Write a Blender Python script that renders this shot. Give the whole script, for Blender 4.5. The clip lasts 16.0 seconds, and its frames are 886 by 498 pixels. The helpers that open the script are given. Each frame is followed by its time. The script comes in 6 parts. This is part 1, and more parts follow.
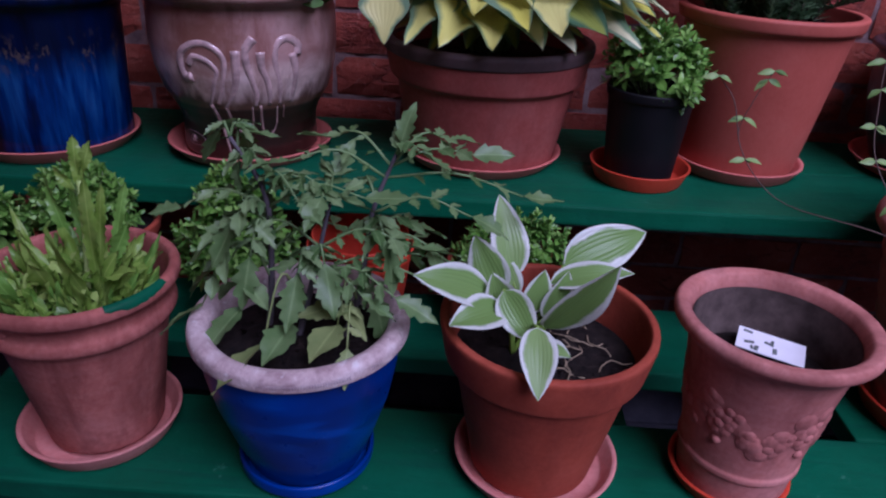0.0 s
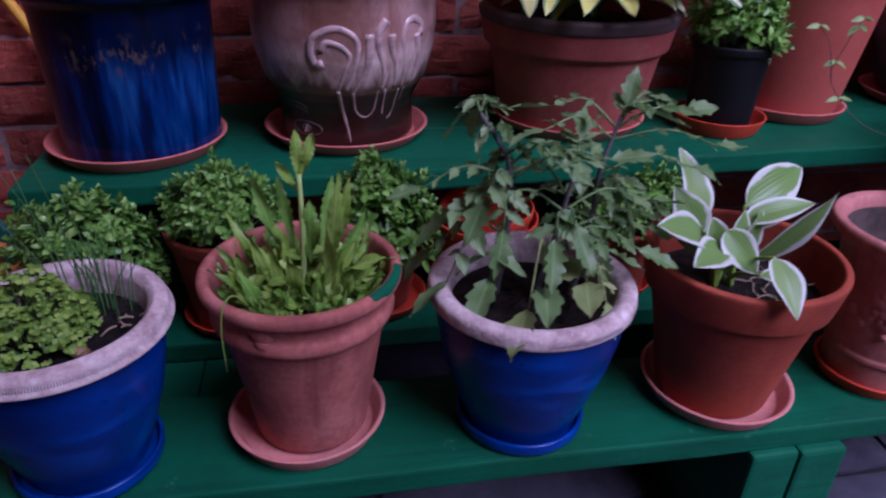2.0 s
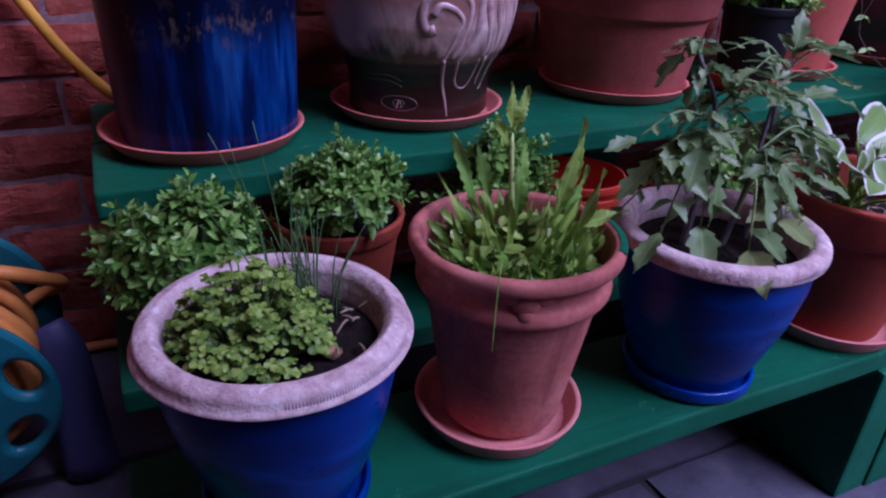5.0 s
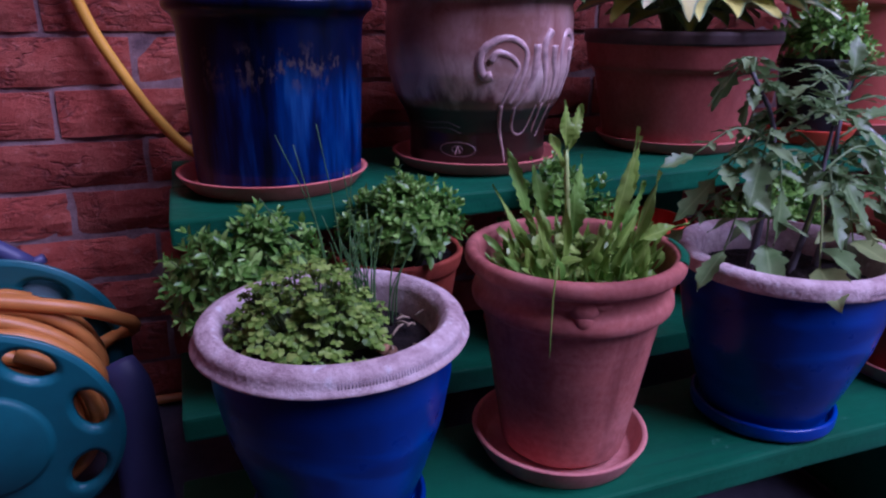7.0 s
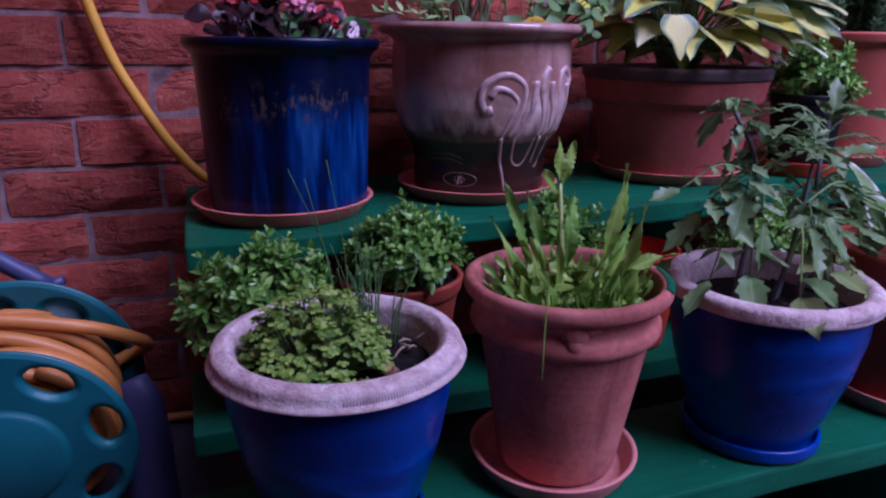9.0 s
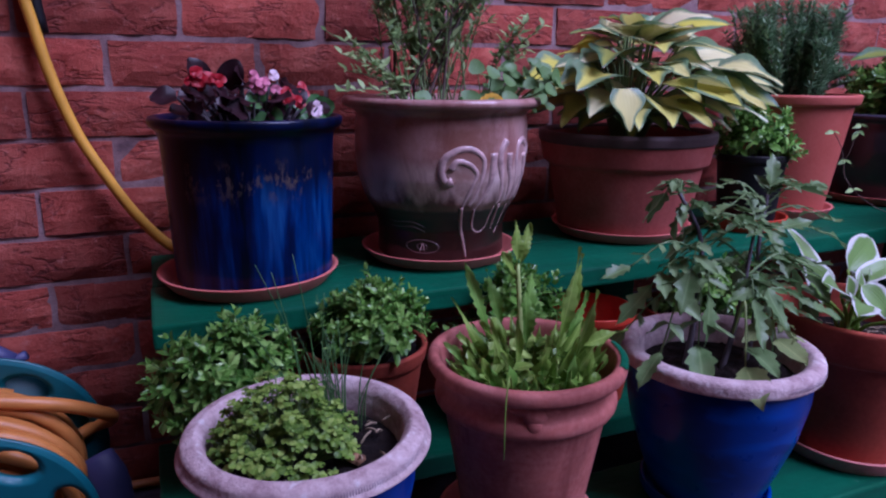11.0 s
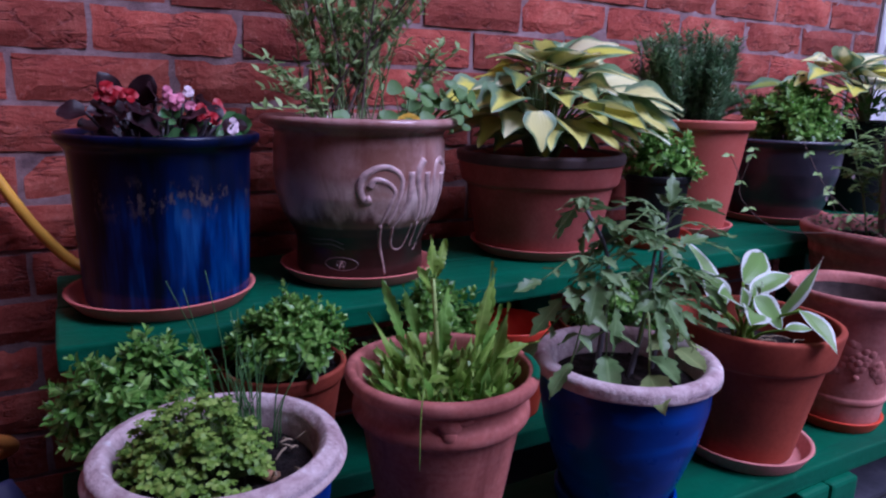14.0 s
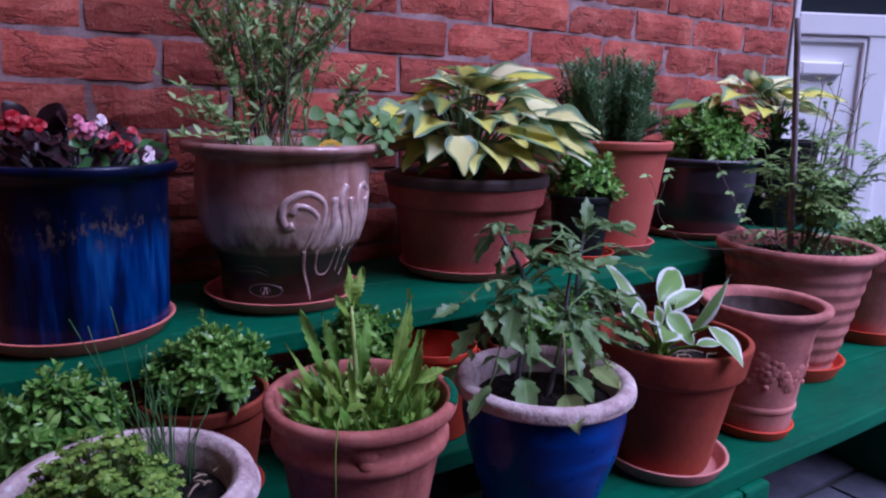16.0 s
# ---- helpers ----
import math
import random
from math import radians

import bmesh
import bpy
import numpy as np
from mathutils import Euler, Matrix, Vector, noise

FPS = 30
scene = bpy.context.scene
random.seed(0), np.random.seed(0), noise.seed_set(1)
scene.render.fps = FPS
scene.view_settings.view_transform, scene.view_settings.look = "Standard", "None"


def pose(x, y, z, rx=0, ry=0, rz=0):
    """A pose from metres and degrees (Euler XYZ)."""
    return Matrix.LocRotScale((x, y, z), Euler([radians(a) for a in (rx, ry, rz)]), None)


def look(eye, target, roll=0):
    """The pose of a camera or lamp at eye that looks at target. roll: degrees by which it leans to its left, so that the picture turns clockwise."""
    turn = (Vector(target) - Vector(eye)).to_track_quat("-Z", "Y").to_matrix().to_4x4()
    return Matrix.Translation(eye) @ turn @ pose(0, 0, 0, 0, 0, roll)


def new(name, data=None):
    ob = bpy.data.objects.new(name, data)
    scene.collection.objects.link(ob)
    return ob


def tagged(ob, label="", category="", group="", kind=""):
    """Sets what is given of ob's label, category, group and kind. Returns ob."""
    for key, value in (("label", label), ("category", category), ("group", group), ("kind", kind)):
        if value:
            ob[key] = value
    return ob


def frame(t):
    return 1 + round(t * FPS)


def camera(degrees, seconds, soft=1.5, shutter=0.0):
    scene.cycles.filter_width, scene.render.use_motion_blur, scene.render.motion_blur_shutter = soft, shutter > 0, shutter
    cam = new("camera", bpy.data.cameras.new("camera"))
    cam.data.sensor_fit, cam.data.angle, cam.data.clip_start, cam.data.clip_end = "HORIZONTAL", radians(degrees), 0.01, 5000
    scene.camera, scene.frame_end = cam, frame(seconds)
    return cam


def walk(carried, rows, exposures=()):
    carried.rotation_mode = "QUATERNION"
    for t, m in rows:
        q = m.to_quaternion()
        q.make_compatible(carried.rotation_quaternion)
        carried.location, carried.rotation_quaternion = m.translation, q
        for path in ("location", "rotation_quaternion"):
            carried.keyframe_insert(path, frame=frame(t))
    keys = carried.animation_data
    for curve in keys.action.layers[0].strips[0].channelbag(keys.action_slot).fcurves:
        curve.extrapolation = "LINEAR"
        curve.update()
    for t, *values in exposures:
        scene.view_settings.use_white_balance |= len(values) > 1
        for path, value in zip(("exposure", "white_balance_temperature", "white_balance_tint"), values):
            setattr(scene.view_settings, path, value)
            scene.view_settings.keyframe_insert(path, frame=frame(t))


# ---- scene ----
cam = camera(65.5, 16.0, soft=2.2, shutter=0.4)
PATH = [
    (0, (0.919, -1.252, 0.881), (0.873, 0.516, -0.053), 3.2),
    (0.5, (0.826, -1.265, 0.867), (0.948, 0.503, -0.06), 4.2),
    (1, (0.703, -1.302, 0.864), (0.941, 0.446, -0.078), 2.6),
    (1.5, (0.588, -1.3, 0.882), (0.843, 0.454, -0.044), 1.3),
    (2, (0.535, -1.269, 0.867), (0.858, 0.451, -0.101), 1.8),
    (2.5, (0.462, -1.2, 0.859), (0.738, 0.48, -0.19), 0.4),
    (3, (0.409, -1.175, 0.856), (0.764, 0.489, -0.195), 3.4),
    (3.5, (0.336, -1.165, 0.827), (0.93, 0.447, -0.196), 5.1),
    (4, (0.196, -1.137, 0.811), (0.94, 0.429, -0.186), 3.8),
    (4.2, (0.163, -1.14, 0.823), (0.959, 0.399, -0.176), 3.1),
    (6.3, (0.174, -1.126, 0.71), (0.87, 0.597, -0.031), 0.3),
    (6.5, (0.169, -1.138, 0.72), (0.855, 0.594, -0.005), -0.6),
    (7, (0.16, -1.175, 0.707), (0.817, 0.601, 0.064), 0.3),
    (7.5, (0.148, -1.191, 0.72), (0.846, 0.585, 0.119), 0.9),
    (8, (0.152, -1.193, 0.713), (0.821, 0.57, 0.049), 0.7),
    (8.5, (0.152, -1.218, 0.723), (0.782, 0.587, 0.134), -0.5),
    (9, (0.151, -1.212, 0.725), (0.801, 0.587, 0.143), 0.7),
    (9.5, (0.15, -1.205, 0.734), (0.838, 0.589, 0.179), 1.5),
    (9.7, (0.155, -1.209, 0.748), (0.869, 0.588, 0.237), 0.9),
    (11.8, (0.137, -1.234, 0.789), (0.923, 0.538, 0.297), 0.1),
    (12, (0.134, -1.238, 0.784), (0.951, 0.526, 0.316), 0.3),
    (12.5, (0.141, -1.24, 0.787), (0.949, 0.517, 0.276), 0.3),
    (13, (0.147, -1.239, 0.779), (1.032, 0.5, 0.339), 1.2),
    (13.5, (0.149, -1.238, 0.781), (1.069, 0.482, 0.341), 1.3),
    (14, (0.153, -1.243, 0.784), (1.101, 0.463, 0.346), 1.5),
    (14.5, (0.163, -1.251, 0.791), (1.163, 0.429, 0.368), 1.0),
    (15, (0.168, -1.257, 0.793), (1.192, 0.408, 0.371), 1.1),
    (15.5, (0.172, -1.261, 0.791), (1.252, 0.369, 0.37), 1.6),
    (16, (0.177, -1.266, 0.802), (1.262, 0.366, 0.407), 1.4),
]
EXPOSURES = [(0.0, -0.36, 5120, 42), (0.5, -0.22, 5120, 42), (1.0, -0.16, 5120, 45), (3.0, -0.01, 5120, 50), (4.0, 0.13, 5040, 53), (6.5, 0.20, 4950, 58), (9.0, 0.15, 4920, 55), (12.5, 0.14, 4930, 43), (16.0, 0.24, 4920, 39)]
walk(cam, [(t, look(eye, target, roll)) for t, eye, target, roll in PATH], EXPOSURES)
SKY, SUN = 0.012, 4.2

# ---- world and light ----
world = bpy.data.worlds.new("overcast_sky")
scene.world = world
world.use_nodes = True
_n = world.node_tree.nodes
_sky = _n.new("ShaderNodeTexSky")
_sky.sky_type, _sky.sun_disc = "NISHITA", False
_sky.sun_elevation, _sky.sun_rotation = radians(51.5), radians(148)
_sky.air_density, _sky.dust_density = 1.0, 4.0
_bg = next(n for n in _n if n.type == "BACKGROUND")
_bg.inputs["Strength"].default_value = SKY
world.node_tree.links.new(_sky.outputs["Color"], _bg.inputs["Color"])

sun_data = bpy.data.lights.new("sun", "SUN")
sun_data.energy, sun_data.angle, sun_data.color = SUN, radians(42), (0.98, 0.97, 1.0)
sun = new("sun", sun_data)
sun.matrix_world = look((2.75, -3.35, 5.0), (0.8, -0.2, 0.3))


# ---- material helpers ----
def mat(name, color, rough=0.7, metal=0.0, spec=0.5, coat=0.0):
    m = bpy.data.materials.new(name)
    m.use_nodes = True
    b = m.node_tree.nodes["Principled BSDF"]
    b.inputs["Base Color"].default_value = (*color, 1)
    b.inputs["Roughness"].default_value = rough
    b.inputs["Metallic"].default_value = metal
    b.inputs["Specular IOR Level"].default_value = spec
    b.inputs["Coat Weight"].default_value = coat
    return m


def nd(m, kind, **inputs):
    n = m.node_tree.nodes.new(kind)
    for key, value in inputs.items():
        n.inputs[key.replace("_", " ")].default_value = value
    return n


def ln(m, a, b):
    m.node_tree.links.new(a, b)


def bsdf(m):
    return m.node_tree.nodes["Principled BSDF"]


def coords(m, out="Object", scale=(1, 1, 1)):
    t = m.node_tree.nodes.new("ShaderNodeTexCoord")
    p = nd(m, "ShaderNodeMapping", Scale=scale)
    ln(m, t.outputs[out], p.inputs["Vector"])
    return p.outputs["Vector"]


def noise_tex(m, vec, scale, detail=4.0, rough=0.55, distort=0.0):
    n = nd(m, "ShaderNodeTexNoise", Scale=scale, Detail=detail, Roughness=rough, Distortion=distort)
    ln(m, vec, n.inputs["Vector"])
    return n.outputs["Fac"]


def ramp(m, fac, *stops):
    r = m.node_tree.nodes.new("ShaderNodeValToRGB")
    e = r.color_ramp.elements
    while len(e) < len(stops):
        e.new(0.5)
    for el, (pos, col) in zip(e, stops):
        el.position = pos
        el.color = (*col, 1) if len(col) == 3 else col
    ln(m, fac, r.inputs["Fac"])
    return r.outputs["Color"]


def mixc(m, fac, a, b, mode="MIX"):
    n = m.node_tree.nodes.new("ShaderNodeMix")
    n.data_type, n.blend_type = "RGBA", mode
    for sock, v in ((n.inputs[0], fac), (n.inputs[6], a), (n.inputs[7], b)):
        if isinstance(v, (int, float)):
            sock.default_value = v
        elif isinstance(v, tuple):
            sock.default_value = (*v, 1)
        else:
            ln(m, v, sock)
    return n.outputs[2]


def math2(m, op, a, b=0.0, c=None):
    n = m.node_tree.nodes.new("ShaderNodeMath")
    n.operation = op
    for sock, v in zip(n.inputs, (a, b) if c is None else (a, b, c)):
        if isinstance(v, (int, float)):
            sock.default_value = v
        else:
            ln(m, v, sock)
    return n.outputs[0]


def bump(m, height, strength=0.3, dist=0.002):
    n = nd(m, "ShaderNodeBump", Strength=strength, Distance=dist)
    ln(m, height, n.inputs["Height"])
    ln(m, n.outputs["Normal"], bsdf(m).inputs["Normal"])


def setcol(m, col):
    ln(m, col, bsdf(m).inputs["Base Color"])


def setrough(m, r):
    ln(m, r, bsdf(m).inputs["Roughness"])


def sepz(m, vec):
    s = m.node_tree.nodes.new("ShaderNodeSeparateXYZ")
    ln(m, vec, s.inputs[0])
    return s.outputs


def per_object(m):
    return m.node_tree.nodes.new("ShaderNodeObjectInfo").outputs["Random"]


# ---- materials ----
def terracotta(name, base, pale, dark, chalk=0.5, rough=0.72):
    m = mat(name, base, rough, spec=0.2)
    v = coords(m)
    big, fine = noise_tex(m, v, 9, 5, 0.6), noise_tex(m, v, 160, 3)
    c = ramp(m, big, (0.30, dark), (0.52, base), (0.78, pale))
    z = sepz(m, v)[2]
    band = noise_tex(m, coords(m, scale=(2, 2, 60)), 2.0, 3)
    c = mixc(m, math2(m, "MULTIPLY", ramp(m, band, (0.45, (0, 0, 0)), (0.75, (1, 1, 1))), 0.35 * chalk), c, pale)
    c = mixc(m, math2(m, "MULTIPLY", ramp(m, noise_tex(m, v, 26, 6, 0.7), (0.55, (0, 0, 0)), (0.72, (1, 1, 1))), 0.5 * chalk), c, tuple(min(1, p * 1.15) for p in pale))
    c = mixc(m, 0.25, c, ramp(m, fine, (0.3, dark), (0.7, pale)))
    stain = ramp(m, noise_tex(m, coords(m, scale=(1, 1, 0.7)), 11, 7, 0.7, 0.6), (0.50, (0, 0, 0)), (0.66, (1, 1, 1)))
    c = mixc(m, math2(m, "MULTIPLY", stain, 0.55 * min(1.0, chalk * 1.4)), c, tuple(x * 0.55 for x in dark))
    streak = ramp(m, noise_tex(m, coords(m, scale=(1, 1, 0.10)), 24, 4, 0.6, 0.2), (0.50, (0, 0, 0)), (0.68, (1, 1, 1)))
    c = mixc(m, math2(m, "MULTIPLY", streak, 0.60 * min(1.0, chalk * 1.3)), c, tuple(x * 0.70 for x in dark))
    setcol(m, c)
    bump(m, math2(m, "ADD", fine, math2(m, "MULTIPLY", big, 2.0)), 0.25, 0.0015)
    return m


M_TERRA = terracotta("weathered_terracotta", (0.48, 0.142, 0.105), (0.58, 0.25, 0.215), (0.27, 0.070, 0.056), 0.75)
M_TERRA_PINK = terracotta("pink_terracotta", (0.50, 0.175, 0.140), (0.59, 0.28, 0.25), (0.31, 0.095, 0.080), 0.7)
M_TERRA_ORANGE = terracotta("orange_terracotta", (0.36, 0.062, 0.029), (0.43, 0.10, 0.058), (0.21, 0.036, 0.020), 0.3)
M_TERRA_DEEP = terracotta("deep_red_terracotta", (0.38, 0.080, 0.062), (0.45, 0.14, 0.115), (0.23, 0.050, 0.040), 0.3)
M_SAUCER = terracotta("saucer_terracotta", (0.62, 0.17, 0.135), (0.67, 0.23, 0.19), (0.48, 0.11, 0.085), 0.25, 0.6)
M_SAUCER_PALE = terracotta("pale_saucer_terracotta", (0.64, 0.235, 0.20), (0.69, 0.33, 0.29), (0.50, 0.15, 0.12), 0.4, 0.65)
M_PLASTIC_TERRA = terracotta("terracotta_plastic", (0.50, 0.112, 0.078), (0.53, 0.145, 0.105), (0.44, 0.09, 0.06), 0.1, 0.5)
M_RED = terracotta("red_plastic", (0.56, 0.055, 0.022), (0.60, 0.08, 0.035), (0.46, 0.04, 0.018), 0.05, 0.38)


def blue_glaze():
    m = mat("cobalt_glaze", (0.012, 0.035, 0.30), 0.32, spec=0.28, coat=0.08)
    v = coords(m)
    a = noise_tex(m, v, 7, 4, 0.5, 0.6)
    c = ramp(m, a, (0.30, (0.002, 0.018, 0.125)), (0.55, (0.003, 0.037, 0.25)), (0.8, (0.006, 0.072, 0.38)))
    # broad lighter sweeps, sky reflections on the gloss painted into the colour
    gleam = noise_tex(m, coords(m, scale=(0.6, 0.6, 1.6)), 11, 2, 0.4, 1.6)
    c = mixc(m, ramp(m, gleam, (0.48, (0, 0, 0)), (0.62, (0.6, 0.6, 0.6))), c, (0.006, 0.075, 0.40))
    setcol(m, c)
    setrough(m, ramp(m, noise_tex(m, v, 40, 3), (0.3, (0.26,) * 3), (0.8, (0.42,) * 3)))
    bump(m, noise_tex(m, v, 22, 3), 0.12, 0.002)
    return m


M_BLUE = blue_glaze()


def pale_rim():
    m = mat("unglazed_pale_clay", (0.58, 0.44, 0.42), 0.85, spec=0.2)
    v = coords(m)
    c = ramp(m, noise_tex(m, v, 30, 6, 0.7), (0.34, (0.36, 0.24, 0.24)), (0.5, (0.57, 0.43, 0.415)), (0.66, (0.72, 0.60, 0.585)))
    c = mixc(m, ramp(m, noise_tex(m, v, 90, 3), (0.62, (0, 0, 0)), (0.72, (0.8, 0.8, 0.8))), c, (0.74, 0.68, 0.67))
    setcol(m, c)
    bump(m, math2(m, "ADD", noise_tex(m, v, 120, 4, 0.7), math2(m, "MULTIPLY", noise_tex(m, v, 38, 3, 0.6), 2.2)), 0.8, 0.0022)
    return m


M_RIM = pale_rim()
M_NOTCH = mat("rim_notch_clay", (0.27, 0.21, 0.24), 0.9, spec=0.2)


def streaked_blue():
    m = mat("streaked_blue_glaze", (0.01, 0.03, 0.16), 0.32, spec=0.22, coat=0.06)
    w = coords(m)
    z = sepz(m, w)[2]
    s = noise_tex(m, coords(m, scale=(1, 1, 0.13)), 30, 5, 0.6, 0.25)
    broad = noise_tex(m, coords(m, scale=(1, 1, 0.20)), 11, 3, 0.5, 0.2)
    thin = noise_tex(m, coords(m, scale=(1, 1, 0.09)), 85, 3, 0.6, 0.15)
    f = math2(m, "ADD", math2(m, "ADD", math2(m, "MULTIPLY", s, 0.45), math2(m, "MULTIPLY", thin, 0.30)), math2(m, "MULTIPLY", broad, 0.30))
    dark = ramp(m, f, (0.42, (0.001, 0.002, 0.006)), (0.62, (0.001, 0.006, 0.036)))
    run = ramp(m, f, (0.44, (0.001, 0.003, 0.012)), (0.51, (0.001, 0.008, 0.055)), (0.57, (0.002, 0.026, 0.135)), (0.66, (0.015, 0.080, 0.25)))
    fade = math2(m, "ADD", z, math2(m, "MULTIPLY", math2(m, "SUBTRACT", broad, 0.5), 0.12))
    c = mixc(m, ramp(m, math2(m, "MULTIPLY", fade, 4.0), (0.50, (1, 1, 1)), (0.68, (0, 0, 0))), dark, run)
    # ochre feathers in a belt under the shoulder
    belt = math2(m, "SUBTRACT", 1.0, math2(m, "MULTIPLY", math2(m, "ABSOLUTE", math2(m, "SUBTRACT", z, 0.150)), 30.0))
    spots = math2(m, "MULTIPLY", noise_tex(m, coords(m, scale=(1, 1, 0.45)), 26, 2), noise_tex(m, coords(m, scale=(1, 1, 0.5)), 130, 3, 0.7))
    g = math2(m, "MULTIPLY", ramp(m, spots, (0.27, (0, 0, 0)), (0.34, (0.7, 0.7, 0.7))), math2(m, "MAXIMUM", belt, 0.0))
    c = mixc(m, g, c, (0.11, 0.078, 0.060))
    setcol(m, c)
    bump(m, s, 0.15, 0.002)
    return m


M_STREAK = streaked_blue()


def cream_glaze():
    """Pale glaze over a chocolate foot: tan above, palest low on the belly, dark runs where the two meet."""
    m = mat("cream_and_brown_glaze", (0.5, 0.4, 0.33), 0.3, coat=0.25)
    v = coords(m)
    z = sepz(m, v)[2]
    a = noise_tex(m, coords(m, scale=(1, 1, 0.6)), 15, 6, 0.68, 0.8)
    tan_ = ramp(m, a, (0.30, (0.25, 0.098, 0.078)), (0.48, (0.41, 0.215, 0.185)), (0.75, (0.54, 0.340, 0.310)))
    pale = ramp(m, a, (0.30, (0.40, 0.225, 0.190)), (0.48, (0.60, 0.420, 0.370)), (0.75, (0.74, 0.580, 0.535)))
    wav = noise_tex(m, coords(m, scale=(1, 1, 0.3)), 9, 4, 0.6, 0.3)
    hgt = math2(m, "ADD", z, math2(m, "MULTIPLY", math2(m, "SUBTRACT", wav, 0.5), 0.060))
    c = mixc(m, ramp(m, math2(m, "MULTIPLY", hgt, 4.0), (0.58, (0, 0, 0)), (0.66, (1, 1, 1))), pale, tan_)
    blot = ramp(m, noise_tex(m, coords(m, scale=(1, 1, 0.35)), 11, 6, 0.65, 0.5), (0.55, (0, 0, 0)), (0.68, (1, 1, 1)))
    c = mixc(m, math2(m, "MULTIPLY", blot, 0.70), c, (0.17, 0.055, 0.040))
    # rusty flecks under the rim
    fleck = ramp(m, noise_tex(m, v, 110, 4, 0.7), (0.60, (0, 0, 0)), (0.70, (1, 1, 1)))
    c = mixc(m, math2(m, "MULTIPLY", fleck, ramp(m, math2(m, "MULTIPLY", z, 4.0), (0.70, (0, 0, 0)), (0.86, (0.7, 0.7, 0.7)))), c, (0.24, 0.075, 0.03))
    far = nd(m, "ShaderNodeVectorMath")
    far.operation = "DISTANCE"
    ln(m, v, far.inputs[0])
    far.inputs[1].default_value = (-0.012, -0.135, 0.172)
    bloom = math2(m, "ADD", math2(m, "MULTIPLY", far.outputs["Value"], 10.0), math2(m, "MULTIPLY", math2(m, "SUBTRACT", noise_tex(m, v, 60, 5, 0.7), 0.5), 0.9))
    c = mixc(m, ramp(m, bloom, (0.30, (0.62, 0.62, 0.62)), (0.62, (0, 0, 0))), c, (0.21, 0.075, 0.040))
    run = noise_tex(m, coords(m, scale=(1, 1, 0.10)), 34, 4, 0.55)
    edge = math2(m, "ADD", z, math2(m, "MULTIPLY", math2(m, "SUBTRACT", run, 0.62), 0.13))
    brown = ramp(m, noise_tex(m, v, 30, 3), (0.3, (0.016, 0.005, 0.004)), (0.8, (0.040, 0.012, 0.009)))
    lip = ramp(m, math2(m, "MULTIPLY", z, 4.0), (0.325, (0, 0, 0)), (0.345, (1, 1, 1)))
    runs = ramp(m, math2(m, "MULTIPLY", edge, 4.0), (0.30, (0, 0, 0)), (0.40, (1, 1, 1)))
    c = mixc(m, math2(m, "SUBTRACT", 1.0, math2(m, "MULTIPLY", math2(m, "SUBTRACT", 1.0, runs), 0.9)), (0.06, 0.018, 0.014), c)
    tan_edge = ramp(m, math2(m, "MULTIPLY", z, 4.0), (0.325, (0, 0, 0)), (0.35, (0.75, 0.75, 0.75)), (0.40, (0, 0, 0)))
    c = mixc(m, tan_edge, c, (0.20, 0.085, 0.05))
    c = mixc(m, lip, brown, c)
    setcol(m, c)
    bump(m, a, 0.15, 0.002)
    return m


M_CREAM = cream_glaze()
M_LOOP = mat("thin_glaze_trail", (0.14, 0.09, 0.09), 0.3, coat=0.4)


def brick_mat():
    m = mat("red_brick", (0.38, 0.085, 0.06), 0.88, spec=0.25)
    v = m.node_tree.nodes.new("ShaderNodeNewGeometry").outputs["Position"]
    p = nd(m, "ShaderNodeMapping", Scale=(1, 1, 2.4))
    ln(m, v, p.inputs["Vector"])
    s = p.outputs["Vector"]
    big = noise_tex(m, v, 9, 5, 0.6)
    c = ramp(m, big, (0.3, (0.28, 0.048, 0.032)), (0.5, (0.40, 0.083, 0.053)), (0.72, (0.54, 0.16, 0.105)))
    rng = nd(m, "ShaderNodeMapRange", To_Min=0.64, To_Max=1.16)
    ln(m, per_object(m), rng.inputs["Value"])
    hs = nd(m, "ShaderNodeHueSaturation")
    ln(m, rng.outputs[0], hs.inputs["Value"])
    ln(m, c, hs.inputs["Color"])
    # torn folds: thin lines of a coarse stretched noise, broken up by a second one
    fold = noise_tex(m, s, 15, 4, 0.55, 0.35)
    line = math2(m, "SUBTRACT", 1.0, math2(m, "MINIMUM", math2(m, "MULTIPLY", math2(m, "ABSOLUTE", math2(m, "SUBTRACT", fold, 0.47)), 26.0), 1.0))
    torn = math2(m, "MULTIPLY", line, ramp(m, noise_tex(m, v, 12, 2), (0.44, (0, 0, 0)), (0.56, (1, 1, 1))))
    # shadow in the folds is darkened straight into the brick colour
    c = mixc(m, math2(m, "MULTIPLY", torn, 0.60), hs.outputs["Color"], (0.10, 0.028, 0.026))
    fine = noise_tex(m, v, 75, 6, 0.75)
    c = mixc(m, math2(m, "MULTIPLY", ramp(m, fine, (0.56, (0, 0, 0)), (0.72, (1, 1, 1))), 0.45), c, (0.58, 0.27, 0.22))
    c = mixc(m, math2(m, "MULTIPLY", ramp(m, fine, (0.30, (1, 1, 1)), (0.42, (0, 0, 0))), 0.5), c, (0.16, 0.035, 0.03))
    setcol(m, c)
    h = math2(m, "SUBTRACT", math2(m, "ADD", math2(m, "MULTIPLY", fold, 1.6), math2(m, "MULTIPLY", fine, 1.0)), math2(m, "MULTIPLY", torn, 0.6))
    bump(m, h, 0.7, 0.005)
    return m


M_BRICK = brick_mat()


